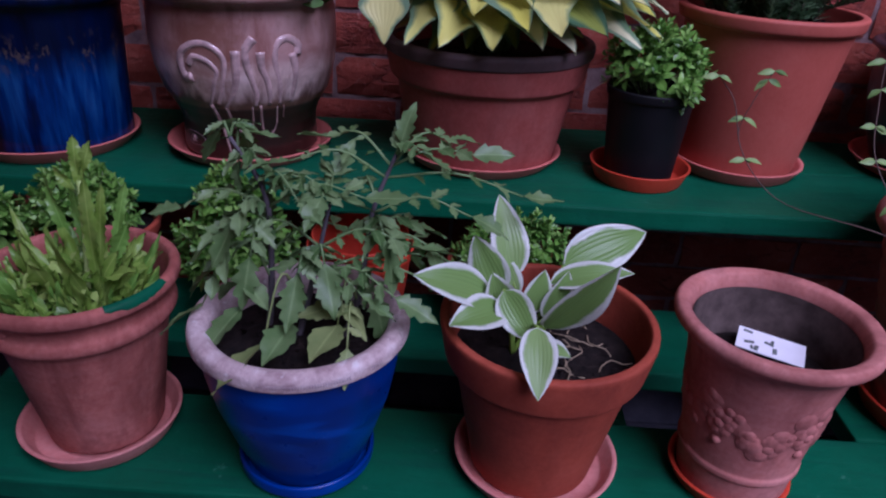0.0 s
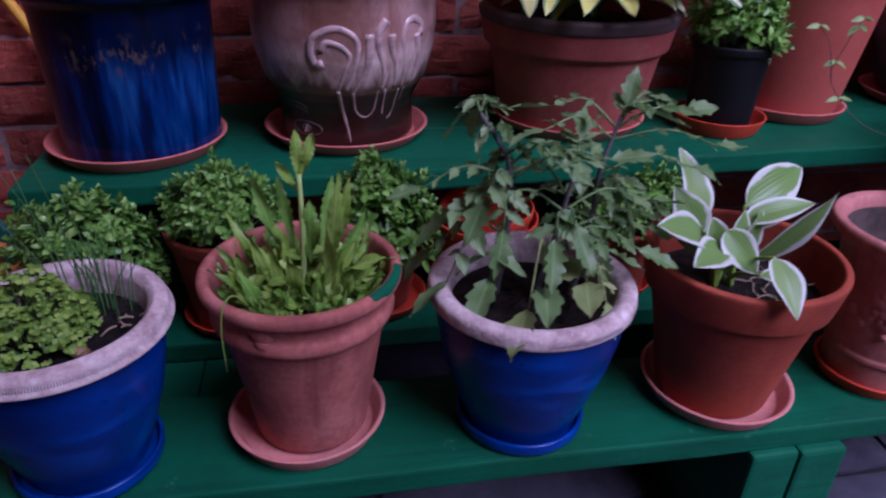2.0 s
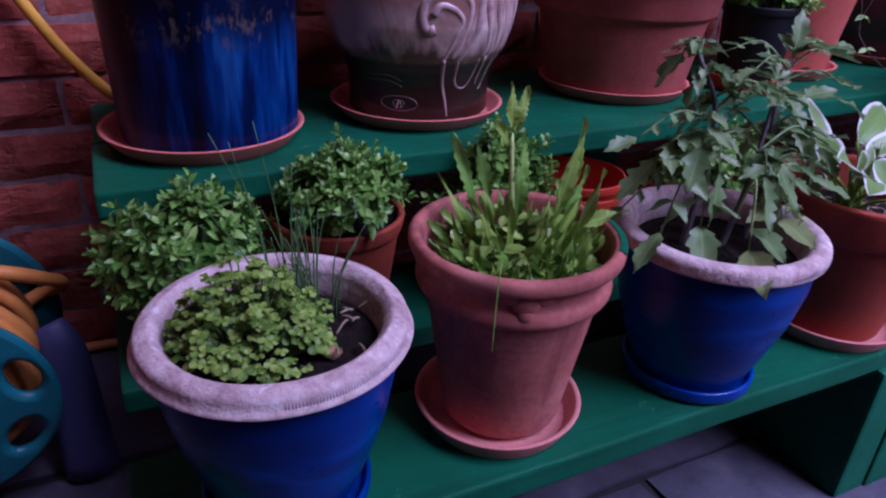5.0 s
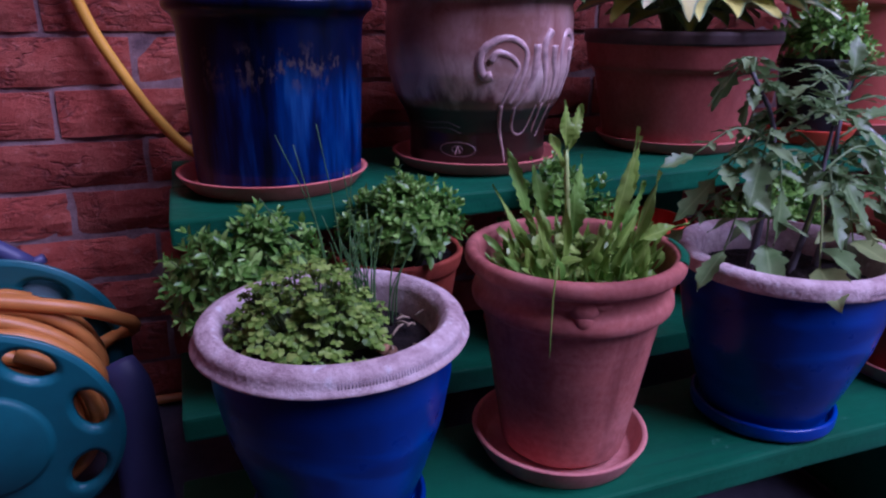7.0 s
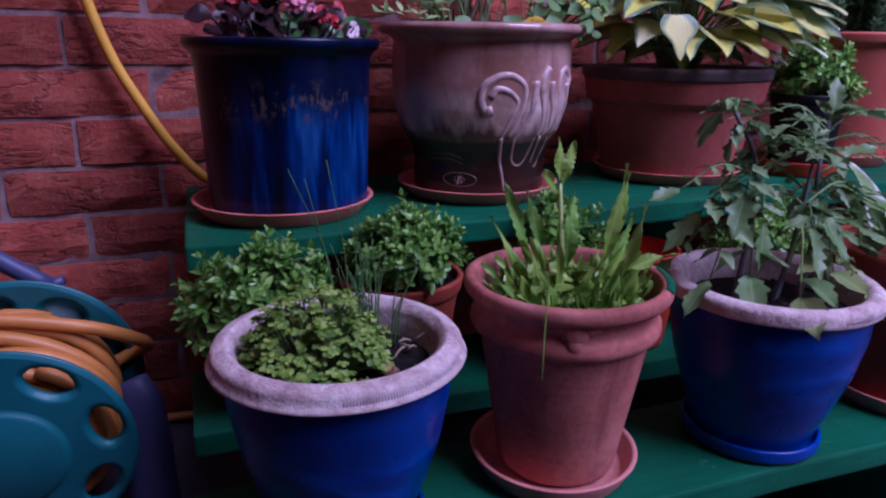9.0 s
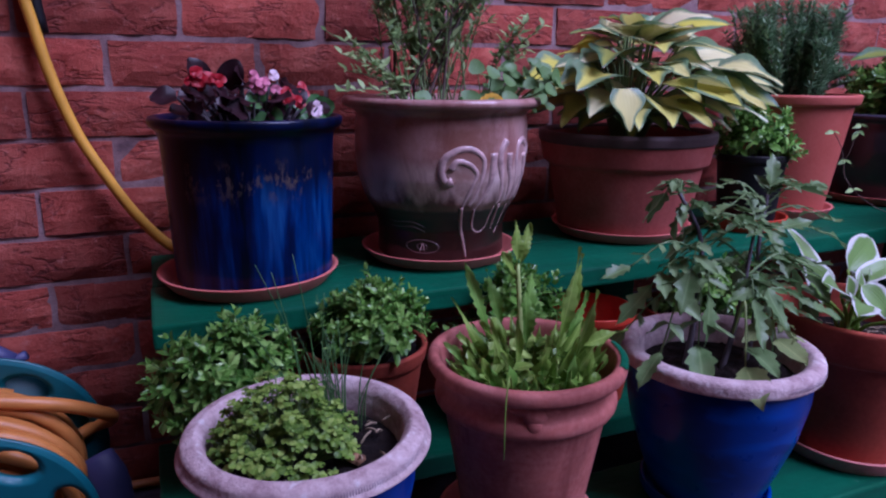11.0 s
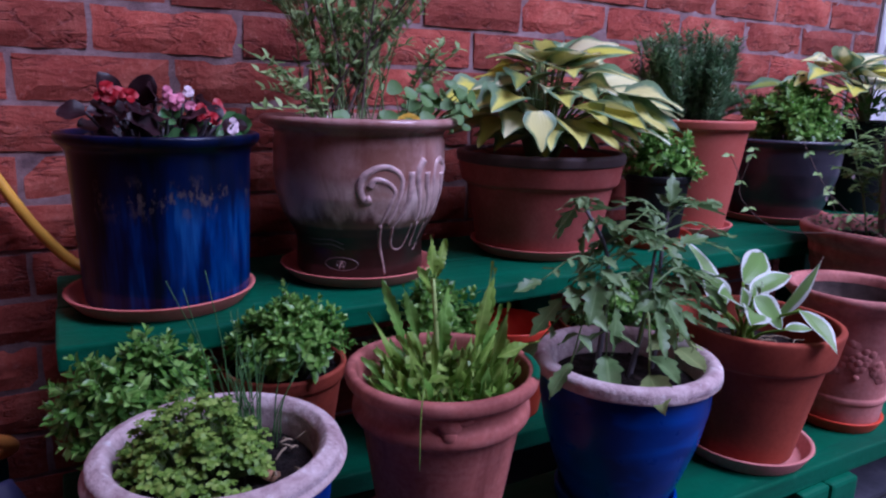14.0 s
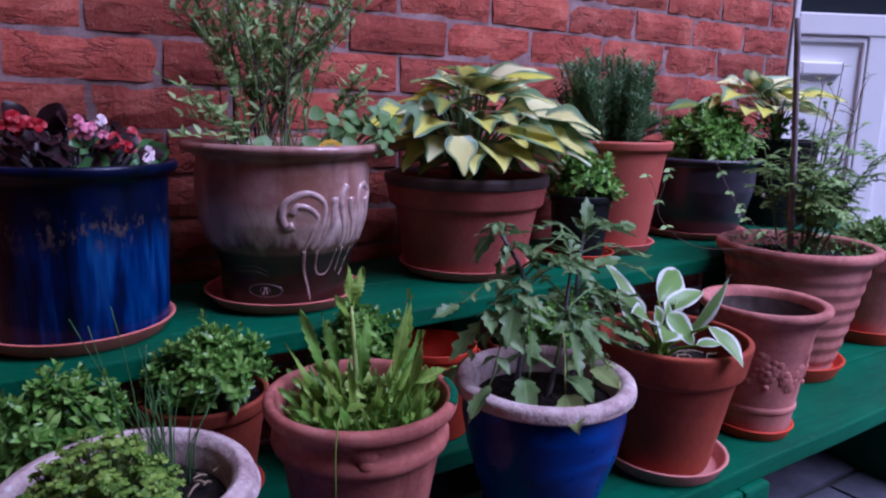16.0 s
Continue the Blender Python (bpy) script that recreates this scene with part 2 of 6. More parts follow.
def mortar_mat():
    m = mat("lime_mortar", (0.42, 0.36, 0.36), 0.95, spec=0.1)
    v = coords(m)
    setcol(m, ramp(m, noise_tex(m, v, 14, 6, 0.7), (0.3, (0.12, 0.075, 0.08)), (0.5, (0.27, 0.170, 0.165)), (0.75, (0.44, 0.325, 0.32))))
    bump(m, noise_tex(m, v, 180, 5, 0.7), 0.6, 0.003)
    return m


M_MORTAR = mortar_mat()


def green_paint():
    m = mat("green_painted_wood", (0.01, 0.10, 0.065), 0.5, spec=0.15)
    v = coords(m, scale=(0.08, 1, 1))
    grain = noise_tex(m, v, 60, 5, 0.6, 0.3)
    w = coords(m)
    c = ramp(m, noise_tex(m, w, 5, 5, 0.6), (0.3, (0.002, 0.068, 0.030)), (0.6, (0.003, 0.105, 0.050)), (0.85, (0.008, 0.145, 0.074)))
    c = mixc(m, math2(m, "MULTIPLY", ramp(m, grain, (0.35, (1, 1, 1)), (0.5, (0, 0, 0))), 0.35), c, (0.006, 0.05, 0.034))
    c = mixc(m, math2(m, "MULTIPLY", ramp(m, noise_tex(m, w, 34, 6, 0.75), (0.63, (0, 0, 0)), (0.73, (1, 1, 1))), 0.5), c, (0.08, 0.27, 0.18))
    setcol(m, c)
    setrough(m, ramp(m, noise_tex(m, w, 12, 4), (0.3, (0.42,) * 3), (0.75, (0.62,) * 3)))
    bump(m, math2(m, "ADD", grain, math2(m, "MULTIPLY", noise_tex(m, w, 55, 4, 0.6), 1.2)), 0.45, 0.0025)
    return m


M_GREEN = green_paint()


def soil_mat():
    m = mat("potting_soil", (0.02, 0.014, 0.012), 0.95, spec=0.2)
    v = coords(m)
    c = ramp(m, noise_tex(m, v, 70, 6, 0.75), (0.35, (0.008, 0.006, 0.006)), (0.6, (0.028, 0.019, 0.016)), (0.78, (0.09, 0.06, 0.05)))
    setcol(m, c)
    bump(m, noise_tex(m, v, 90, 6, 0.8), 1.0, 0.008)
    return m


M_SOIL = soil_mat()


def stone_mat(name, dark, mid, light):
    m = mat(name, mid, 0.75, spec=0.35)
    g = m.node_tree.nodes.new("ShaderNodeNewGeometry").outputs["Position"]
    c = ramp(m, noise_tex(m, g, 8, 6, 0.65), (0.3, dark), (0.52, mid), (0.75, light))
    tone = nd(m, "ShaderNodeMapRange", To_Min=0.8, To_Max=1.15)
    ln(m, per_object(m), tone.inputs["Value"])
    hs = nd(m, "ShaderNodeHueSaturation")
    ln(m, tone.outputs[0], hs.inputs["Value"])
    ln(m, c, hs.inputs["Color"])
    c = mixc(m, math2(m, "MULTIPLY", ramp(m, noise_tex(m, g, 120, 4, 0.7), (0.6, (0, 0, 0)), (0.7, (1, 1, 1))), 0.3), hs.outputs["Color"], light)
    setcol(m, c)
    bump(m, noise_tex(m, g, 35, 6, 0.7), 0.5, 0.006)
    return m


M_SLAB = stone_mat("damp_grey_paving", (0.030, 0.029, 0.042), (0.060, 0.058, 0.080), (0.115, 0.110, 0.140))
M_GROUND = stone_mat("dark_damp_ground", (0.012, 0.011, 0.012), (0.022, 0.020, 0.022), (0.045, 0.042, 0.046))


def plain(name, col, rough, var=0.25, scale=20, bumpy=0.1, spec=0.5, coat=0.0):
    m = mat(name, col, rough, spec=spec, coat=coat)
    v = coords(m)
    n = noise_tex(m, v, scale, 5, 0.6)
    setcol(m, ramp(m, n, (0.3, tuple(c * (1 - var) for c in col)), (0.7, tuple(min(1, c * (1 + var)) for c in col))))
    bump(m, noise_tex(m, v, scale * 6, 3), bumpy, 0.001)
    return m


M_BLACK = plain("black_plastic", (0.006, 0.006, 0.008), 0.55, spec=0.3)
M_BROWN = plain("dark_brown_glaze", (0.034, 0.030, 0.046), 0.35, 0.3, 14, 0.2, coat=0.2)
M_TEAL = plain("teal_plastic", (0.007, 0.130, 0.148), 0.42, 0.15, 16, 0.06)
M_HOSE = plain("orange_hose", (0.54, 0.205, 0.038), 0.45, 0.12, 30, 0.08)
M_HOSE_Y = plain("yellow_hose", (0.70, 0.36, 0.03), 0.45, 0.12, 30, 0.08)
M_FRAME = plain("blue_grey_plastic", (0.055, 0.06, 0.15), 0.5, 0.15, 14, 0.08)
M_UPVC = plain("white_upvc", (0.88, 0.88, 0.89), 0.35, 0.03, 6, 0.03)
M_CARD = plain("white_card", (0.78, 0.78, 0.80), 0.6, 0.05, 30, 0.05)
M_CARD_MARK = plain("card_print", (0.12, 0.14, 0.13), 0.7, 0.2, 40, 0.05)
M_CREAM_LINE = plain("pale_glaze_trail", (0.52, 0.350, 0.330), 0.32, 0.38, 60, 0.1, coat=0.2)
M_DRIP = plain("thin_glaze_drip", (0.37, 0.235, 0.215), 0.35, 0.4, 70, 0.1, coat=0.2)
M_CANE = plain("weathered_cane", (0.23, 0.19, 0.205), 0.8, 0.3, 40, 0.3)
M_STEM = plain("green_stem", (0.16, 0.24, 0.08), 0.6, 0.25, 30, 0.1)
M_STEM_DARK = plain("purple_green_stem", (0.10, 0.085, 0.095), 0.65, 0.3, 30, 0.1)
M_TWIG = plain("brown_twig", (0.10, 0.065, 0.05), 0.85, 0.3, 50, 0.3)
M_STRAW = plain("dry_straw", (0.30, 0.225, 0.14), 0.8, 0.25, 40, 0.2)
M_GLASS_DARK = mat("door_glass", (0.02, 0.025, 0.03), 0.05, spec=0.6)
M_PETAL_RED = plain("red_petal", (0.46, 0.006, 0.014), 0.5, 0.3, 60, 0.05)
M_PETAL_PINK = plain("pink_petal", (0.75, 0.22, 0.32), 0.5, 0.25, 60, 0.05)
M_PETAL_PALE = plain("pale_petal", (0.80, 0.62, 0.66), 0.5, 0.15, 60, 0.05)
M_PETAL_YELLOW = plain("yellow_petal", (0.65, 0.42, 0.03), 0.5, 0.25, 60, 0.05)


def leaf_mat(name, dark, mid, light, rough=0.45, vein=0.35, back=1.25):
    """Leaf by its own width (u, -1 to 1 across) and length (v)."""
    m = mat(name, mid, rough, spec=0.4)
    b = bsdf(m)
    uv = nd(m, "ShaderNodeUVMap")
    s = sepz(m, uv.outputs["UV"])
    u = math2(m, "ABSOLUTE", math2(m, "SUBTRACT", math2(m, "MULTIPLY", s[0], 2.0), 1.0))
    isl = m.node_tree.nodes.new("ShaderNodeNewGeometry").outputs["Random Per Island"]
    v = coords(m)
    c = ramp(m, math2(m, "ADD", math2(m, "MULTIPLY", isl, 0.55), math2(m, "MULTIPLY", noise_tex(m, v, 45, 3), 0.45)), (0.25, dark), (0.5, mid), (0.8, light))
    c = mixc(m, math2(m, "MULTIPLY", ramp(m, u, (0.0, (1, 1, 1)), (0.13, (0, 0, 0))), vein), c, tuple(min(1, x * 1.6) for x in light))
    setcol(m, c)
    b.inputs["Subsurface Weight"].default_value = 0.0
    tr = nd(m, "ShaderNodeBsdfTranslucent")
    ln(m, c, tr.inputs["Color"])
    mx = nd(m, "ShaderNodeMixShader", Fac=0.22)
    out = m.node_tree.nodes["Material Output"]
    ln(m, b.outputs[0], mx.inputs[1])
    ln(m, tr.outputs[0], mx.inputs[2])
    ln(m, mx.outputs[0], out.inputs["Surface"])
    bump(m, math2(m, "ADD", noise_tex(m, v, 120, 3), math2(m, "MULTIPLY", u, 0.6)), 0.3, 0.0015)
    return m


def variegated(name, inner, inner2, margin, margin2, at, soft, vary=0.0):
    """Two-tone leaf: inner colour along the midrib, margin colour outside; vary shifts the border from leaf to leaf."""
    m = leaf_mat(name, inner, inner, inner2, 0.34, 0.0)
    uv = nd(m, "ShaderNodeUVMap")
    s = sepz(m, uv.outputs["UV"])
    u = math2(m, "ABSOLUTE", math2(m, "SUBTRACT", math2(m, "MULTIPLY", s[0], 2.0), 1.0))
    v = coords(m)
    one = per_object(m)
    edge = math2(m, "ADD", u, math2(m, "MULTIPLY", math2(m, "SUBTRACT", noise_tex(m, v, 40, 4, 0.6), 0.5), 0.55))
    if soft < 0.1:
        edge = math2(m, "ADD", edge, math2(m, "MAXIMUM", math2(m, "MULTIPLY", math2(m, "SUBTRACT", s[1], 0.85), 1.6), 0.0))
    if vary:
        edge = math2(m, "ADD", edge, math2(m, "MULTIPLY", math2(m, "SUBTRACT", one, 0.45), vary))
        # the blade is greener towards its stalk
        edge = math2(m, "ADD", edge, math2(m, "MULTIPLY", math2(m, "MAXIMUM", math2(m, "SUBTRACT", 0.30, s[1]), 0.0), 0.9))
    pick = math2(m, "FRACT", math2(m, "MULTIPLY", one, 7.3))
    ci = mixc(m, pick, inner, inner2)
    cm = mixc(m, noise_tex(m, v, 30, 3), margin, margin2)
    c = mixc(m, ramp(m, edge, (at - soft, (0, 0, 0)), (at + soft, (1, 1, 1))), ci, cm)
    rib = math2(m, "ABSOLUTE", math2(m, "SINE", math2(m, "MULTIPLY", u, 16.0)))
    c = mixc(m, math2(m, "MULTIPLY", math2(m, "POWER", math2(m, "SUBTRACT", 1.0, rib), 4.0), 0.14), c, tuple(x * 0.55 for x in inner))
    setcol(m, c)
    for n in m.node_tree.nodes:
        if n.type == "BSDF_TRANSLUCENT":
            ln(m, c, n.inputs["Color"])
    bump(m, rib, 0.16, 0.002)
    return m


M_BOX = leaf_mat("fresh_green_leaf", (0.060, 0.165, 0.022), (0.150, 0.330, 0.046), (0.31, 0.52, 0.12), 0.32)
M_BOX_DARK = leaf_mat("deep_green_leaf", (0.030, 0.110, 0.020), (0.065, 0.20, 0.035), (0.14, 0.31, 0.07), 0.38)
M_TOMATO = leaf_mat("tomato_leaf", (0.046, 0.108, 0.030), (0.096, 0.186, 0.054), (0.21, 0.31, 0.125), 0.42, 0.45)
M_TOMATO_OLD = leaf_mat("yellowing_tomato_leaf", (0.11, 0.17, 0.05), (0.19, 0.26, 0.08), (0.30, 0.36, 0.13), 0.55, 0.4)
M_LEAFY = leaf_mat("pale_green_leaf", (0.095, 0.20, 0.020), (0.21, 0.355, 0.045), (0.41, 0.54, 0.14), 0.36, 0.35)
M_STALK = plain("pale_stalk", (0.42, 0.55, 0.16), 0.5, 0.2, 30, 0.1)
M_PARSLEY = leaf_mat("parsley_leaf", (0.075, 0.165, 0.018), (0.180, 0.320, 0.036), (0.33, 0.47, 0.085), 0.5, 0.25)
M_CHIVE = leaf_mat("chive_blade", (0.045, 0.13, 0.04), (0.08, 0.20, 0.06), (0.14, 0.28, 0.09), 0.45, 0.2)
M_ROSEMARY = leaf_mat("rosemary_needle", (0.075, 0.165, 0.070), (0.15, 0.275, 0.120), (0.29, 0.42, 0.225), 0.55, 0.1)
M_GREY = leaf_mat("grey_green_leaf", (0.12, 0.22, 0.06), (0.25, 0.38, 0.12), (0.42, 0.55, 0.22), 0.48, 0.3)
M_ROUND = leaf_mat("rounded_leaf", (0.055, 0.14, 0.035), (0.115, 0.235, 0.065), (0.22, 0.35, 0.12), 0.5, 0.3)
M_BRONZE = leaf_mat("bronze_begonia_leaf", (0.012, 0.006, 0.008), (0.026, 0.008, 0.011), (0.050, 0.020, 0.030), 0.42, 0.10)
M_BEGONIA = leaf_mat("green_begonia_leaf", (0.03, 0.11, 0.03), (0.07, 0.20, 0.06), (0.15, 0.32, 0.10), 0.3, 0.2)
M_FEATHER = leaf_mat("soft_green_leaf", (0.09, 0.18, 0.045), (0.19, 0.32, 0.08), (0.34, 0.47, 0.16), 0.5, 0.3)
M_HOSTA = variegated("cream_centred_hosta_leaf", (0.66, 0.63, 0.07), (0.86, 0.83, 0.52), (0.10, 0.21, 0.06), (0.24, 0.36, 0.24), 0.68, 0.15, 0.60)
M_HOSTA_GREEN = variegated("green_hosta_leaf", (0.20, 0.27, 0.04), (0.33, 0.36, 0.07), (0.05, 0.13, 0.06), (0.09, 0.19, 0.10), 0.50, 0.2)
M_HOSTA_WHITE = variegated("white_edged_hosta_leaf", (0.17, 0.31, 0.070), (0.26, 0.40, 0.13), (0.66, 0.70, 0.62), (0.74, 0.76, 0.70), 0.72, 0.07)


# ---- mesh helpers ----
def obj(name, verts, faces, material, parent=None, label="", smooth=True, uvs=None):
    me = bpy.data.meshes.new(name)
    me.from_pydata([tuple(v) for v in verts], [], faces)
    if smooth:
        me.polygons.foreach_set("use_smooth", [True] * len(me.polygons))
    if uvs is not None:
        lay = me.uv_layers.new(name="UVMap")
        idx = np.empty(len(me.loops), dtype=np.int32)
        me.loops.foreach_get("vertex_index", idx)
        lay.data.foreach_set("uv", np.asarray(uvs, dtype=np.float32)[idx].ravel())
    mats = material if isinstance(material, (list, tuple)) else [material]
    for m in mats:
        me.materials.append(m)
    me.update()
    ob = new(name, me)
    if parent:
        ob.parent = parent
    if label:
        ob["label"] = label
    return ob


def part(name, bm, material, parent, label=""):
    me = bpy.data.meshes.new(name)
    bm.to_mesh(me)
    bm.free()
    me.materials.append(material)
    ob = new(name, me)
    if parent:
        ob.parent = parent
    if label:
        ob["label"] = label
    return ob


def empty(name, x, y, z, label, category, group="", rz=0.0):
    e = new(name)
    e.matrix_basis = pose(x, y, z, 0, 0, rz)
    e.empty_display_size = 0.05
    return tagged(e, label, category, group)


def lathe(prof, seg=56, wob=0.0, seed=0, caps=True):
    """Turned form from (radius, height) pairs; wob makes it slightly out of round."""
    rnd = random.Random(seed)
    ph = [rnd.uniform(0, 6.28) for _ in range(3)]
    verts, faces = [], []
    for r, z in prof:
        for i in range(seg):
            a = 2 * math.pi * i / seg
            k = 1 + wob * (math.sin(2 * a + ph[0]) + 0.6 * math.sin(3 * a + ph[1] + z * 20) + 0.4 * math.sin(7 * a + ph[2] + z * 55))
            verts.append((r * k * math.cos(a), r * k * math.sin(a), z + wob * 0.02 * math.sin(a + ph[1])))
    n = len(prof)
    for j in range(n - 1):
        for i in range(seg):
            k = (i + 1) % seg
            faces.append((j * seg + i, j * seg + k, (j + 1) * seg + k, (j + 1) * seg + i))
    if caps and prof[0][0] > 0.001:
        faces.append(tuple(range(seg - 1, -1, -1)))
    if caps and prof[-1][0] > 0.001:
        faces.append(tuple((n - 1) * seg + i for i in range(seg)))
    return verts, faces


def rounded(prof, r=0.003, steps=3):
    """Rounds the corners of a (radius, height) profile."""
    out = [prof[0]]
    for a, b, c in zip(prof, prof[1:], prof[2:]):
        b, va, vc = Vector(b), Vector(a) - Vector(b), Vector(c) - Vector(b)
        d = min(r, va.length * 0.45, vc.length * 0.45)
        p, q = b + va.normalized() * d, b + vc.normalized() * d
        for i in range(steps + 1):
            t = i / steps
            out.append(tuple((1 - t) ** 2 * p + 2 * t * (1 - t) * b + t * t * q))
    out.append(prof[-1])
    return out


def tube(points, radius, seg=8, taper=None):
    """A round tube along points; taper gives the end radius."""
    pts = [Vector(p) for p in points]
    verts, faces = [], []
    up = Vector((0.13, 0.27, 0.95))
    n = len(pts)
    for i, p in enumerate(pts):
        d = (pts[min(i + 1, n - 1)] - pts[max(i - 1, 0)]).normalized()
        s = d.cross(up)
        s = (s if s.length > 1e-4 else d.cross(Vector((1, 0, 0)))).normalized()
        w = d.cross(s)
        r = radius if taper is None else radius + (taper - radius) * i / (n - 1)
        for k in range(seg):
            a = 2 * math.pi * k / seg
            verts.append(p + s * (r * math.cos(a)) + w * (r * math.sin(a)))
    for i in range(n - 1):
        for k in range(seg):
            j = (k + 1) % seg
            faces.append((i * seg + k, i * seg + j, (i + 1) * seg + j, (i + 1) * seg + k))
    faces.append(tuple(range(seg - 1, -1, -1)))
    faces.append(tuple((n - 1) * seg + k for k in range(seg)))
    return verts, faces


def curve(ctrl, n=24):
    """A smooth path through the control points."""
    c = [Vector(p) for p in ctrl]
    c = [2 * c[0] - c[1], *c, 2 * c[-1] - c[-2]]
    out = []
    segs = len(c) - 3
    for s in range(segs):
        a, b, d, e = c[s:s + 4]
        m = max(2, n // segs)
        for i in range(m + (s == segs - 1)):
            t = i / m
            out.append(0.5 * (2 * b + (d - a) * t + (2 * a - 5 * b + 4 * d - e) * t * t + (3 * b - a - 3 * d + e) * t ** 3))
    return out


class Soup:
    """Many small pieces gathered into one mesh with leaf coordinates."""

    def __init__(self):
        self.v, self.f, self.uv = [], [], []

    def add(self, verts, faces, uvs=None):
        o = len(self.v)
        self.v += [tuple(p) for p in verts]
        self.f += [tuple(i + o for i in f) for f in faces]
        self.uv += list(uvs) if uvs is not None else [(0.5, 0.5)] * len(verts)

    def make(self, name, material, parent=None, label=""):
        return obj(name, self.v, self.f, material, parent, label, True, self.uv)


def frame_of(d, up=Vector((0, 0, 1))):
    d = d.normalized()
    s = d.cross(up)
    s = s.normalized() if s.length > 1e-4 else Vector((1, 0, 0))
    return d, s, s.cross(d)


def blade(base, direction, length, width, shape, droop=0.0, up=Vector((0, 0, 1)), fold=0.15, twist=0.0, rows=6, cols=2, wave=0.0, rnd=random, lobes=0.0, nlobe=5, saw=False):
    """A leaf: verts, faces, uvs. shape(t) gives its half width from 0 to 1 along its length."""
    d, s, n = frame_of(Vector(direction), Vector(up))
    if twist:
        rot = Matrix.Rotation(twist, 3, d)
        s, n = rot @ s, rot @ n
    p = Vector(base)
    verts, uvs, faces = [], [], []
    step = length / rows
    ph = rnd.uniform(0, 6.28)
    axis = s.copy()
    for i in range(rows + 1):
        t = i / rows
        w = width * shape(t)
        if lobes and saw:
            w *= 1 - lobes * (1 - (nlobe * t) % 1.0)
        elif lobes:
            w *= 1 - lobes * (0.5 + 0.5 * math.cos(2 * math.pi * nlobe * t + 0.6))
        for j in range(-cols, cols + 1):
            u = j / cols
            off = n * (fold * abs(u) * w + wave * width * math.sin(ph + 9 * t + 2 * u) * abs(u))
            verts.append(p + s * (u * w) + off)
            uvs.append((0.5 + 0.5 * u, t))
        rot = Matrix.Rotation(-droop / rows, 3, axis)
        d, n = rot @ d, rot @ n
        p = p + d * step
    m = 2 * cols + 1
    for i in range(rows):
        for j in range(2 * cols):
            a = i * m + j
            faces.append((a, a + 1, a + m + 1, a + m))
    return verts, faces, uvs


def ovate(t):
    return math.sin(math.pi * min(1, t * 0.92 + 0.08)) ** 0.8 * (1 - 0.25 * t)


def spoon(t):
    return 0.18 + 0.95 * math.sin(math.pi * t ** 1.35) if t < 0.97 else 0.06


def lance(t):
    return math.sin(math.pi * t ** 0.8) ** 1.1 + 0.05 * (1 - t)


def heart(t):
    return (0.62 + 0.42 * math.sin(math.pi * min(1, t * 1.55))) * (1 - t ** 1.7) ** 0.75 if t < 1 else 0.0


def hostaform(t):
    return max(0.0, math.sin(math.pi * t ** 0.72)) ** 0.85


def cyl(t):
    return 1 - 0.85 * t


def scatter_dir(rnd, lo, hi):
    a, e = rnd.uniform(0, 2 * math.pi), radians(rnd.uniform(lo, hi))
    return Vector((math.cos(a) * math.cos(e), math.sin(a) * math.cos(e), math.sin(e)))


# ---- levels of the stand and the yard ----
LOW, BOARD = 0.271, 0.031      # top of the lower boards, thickness of a board


def up_z(x):
    """Top of the upper shelf, which runs slightly out of level."""
    return 0.487 + 0.0135 * (x - 0.13)



def beam(name, x0, x1, y0, y1, z0, z1, material, parent=None, label="", bev=0.004, segs=(1, 1, 1), rough=0.0, seed=1):
    bm = bmesh.new()
    bmesh.ops.create_cube(bm, size=1.0)
    for v in bm.verts:
        v.co = Vector((x0 + (v.co.x + 0.5) * (x1 - x0), y0 + (v.co.y + 0.5) * (y1 - y0), z0 + (v.co.z + 0.5) * (z1 - z0)))
    if segs[0] > 1:
        for i in range(1, segs[0]):
            x = x0 + (x1 - x0) * i / segs[0]
            bmesh.ops.bisect_plane(bm, geom=bm.verts[:] + bm.edges[:] + bm.faces[:], plane_co=(x, 0, 0), plane_no=(1, 0, 0))
    if bev:
        edges = [e for e in bm.edges if len(e.link_faces) == 2 and e.calc_face_angle() > 0.5]
        bmesh.ops.bevel(bm, geom=edges, offset=bev, segments=2, profile=0.6, affect="EDGES")
    if rough:
        noise.seed_set(seed)
        for v in bm.verts:
            v.co += Vector((0, rough, rough * 0.8)) * noise.noise(v.co * 4.0)
    for f in bm.faces:
        f.smooth = False
    return part(name, bm, material, parent, label)


# ---- ground ----
def ground_z(y):
    if y < -0.25:
        return 0.010 + 0.026 * min(1.0, max(0.0, (y + 0.62) / 0.37))
    return 0.036 + 0.020 * min(1.0, (y + 0.25) / 0.25)


def make_ground():
    xs = [-60, -12, -4, -1.5, -0.8, *[i * 0.1 for i in range(-6, 32)], 4.5, 12, 60]
    ys = [-60, -12, -4, -2, -1, -0.7, -0.62, -0.5, -0.36, -0.25, -0.2, -0.12, -0.05, 0.0, 1.5, 12, 60]
    verts = [(x, y, ground_z(y) - 0.012) for y in ys for x in xs]
    n = len(xs)
    faces = [(j * n + i, j * n + i + 1, (j + 1) * n + i + 1, (j + 1) * n + i) for j in range(len(ys) - 1) for i in range(n - 1)]
    g = obj("ground", verts, faces, M_GROUND)
    return tagged(g, "dark damp ground with dirty joints between paving stones", "ground", kind="structure")


ground = make_ground()


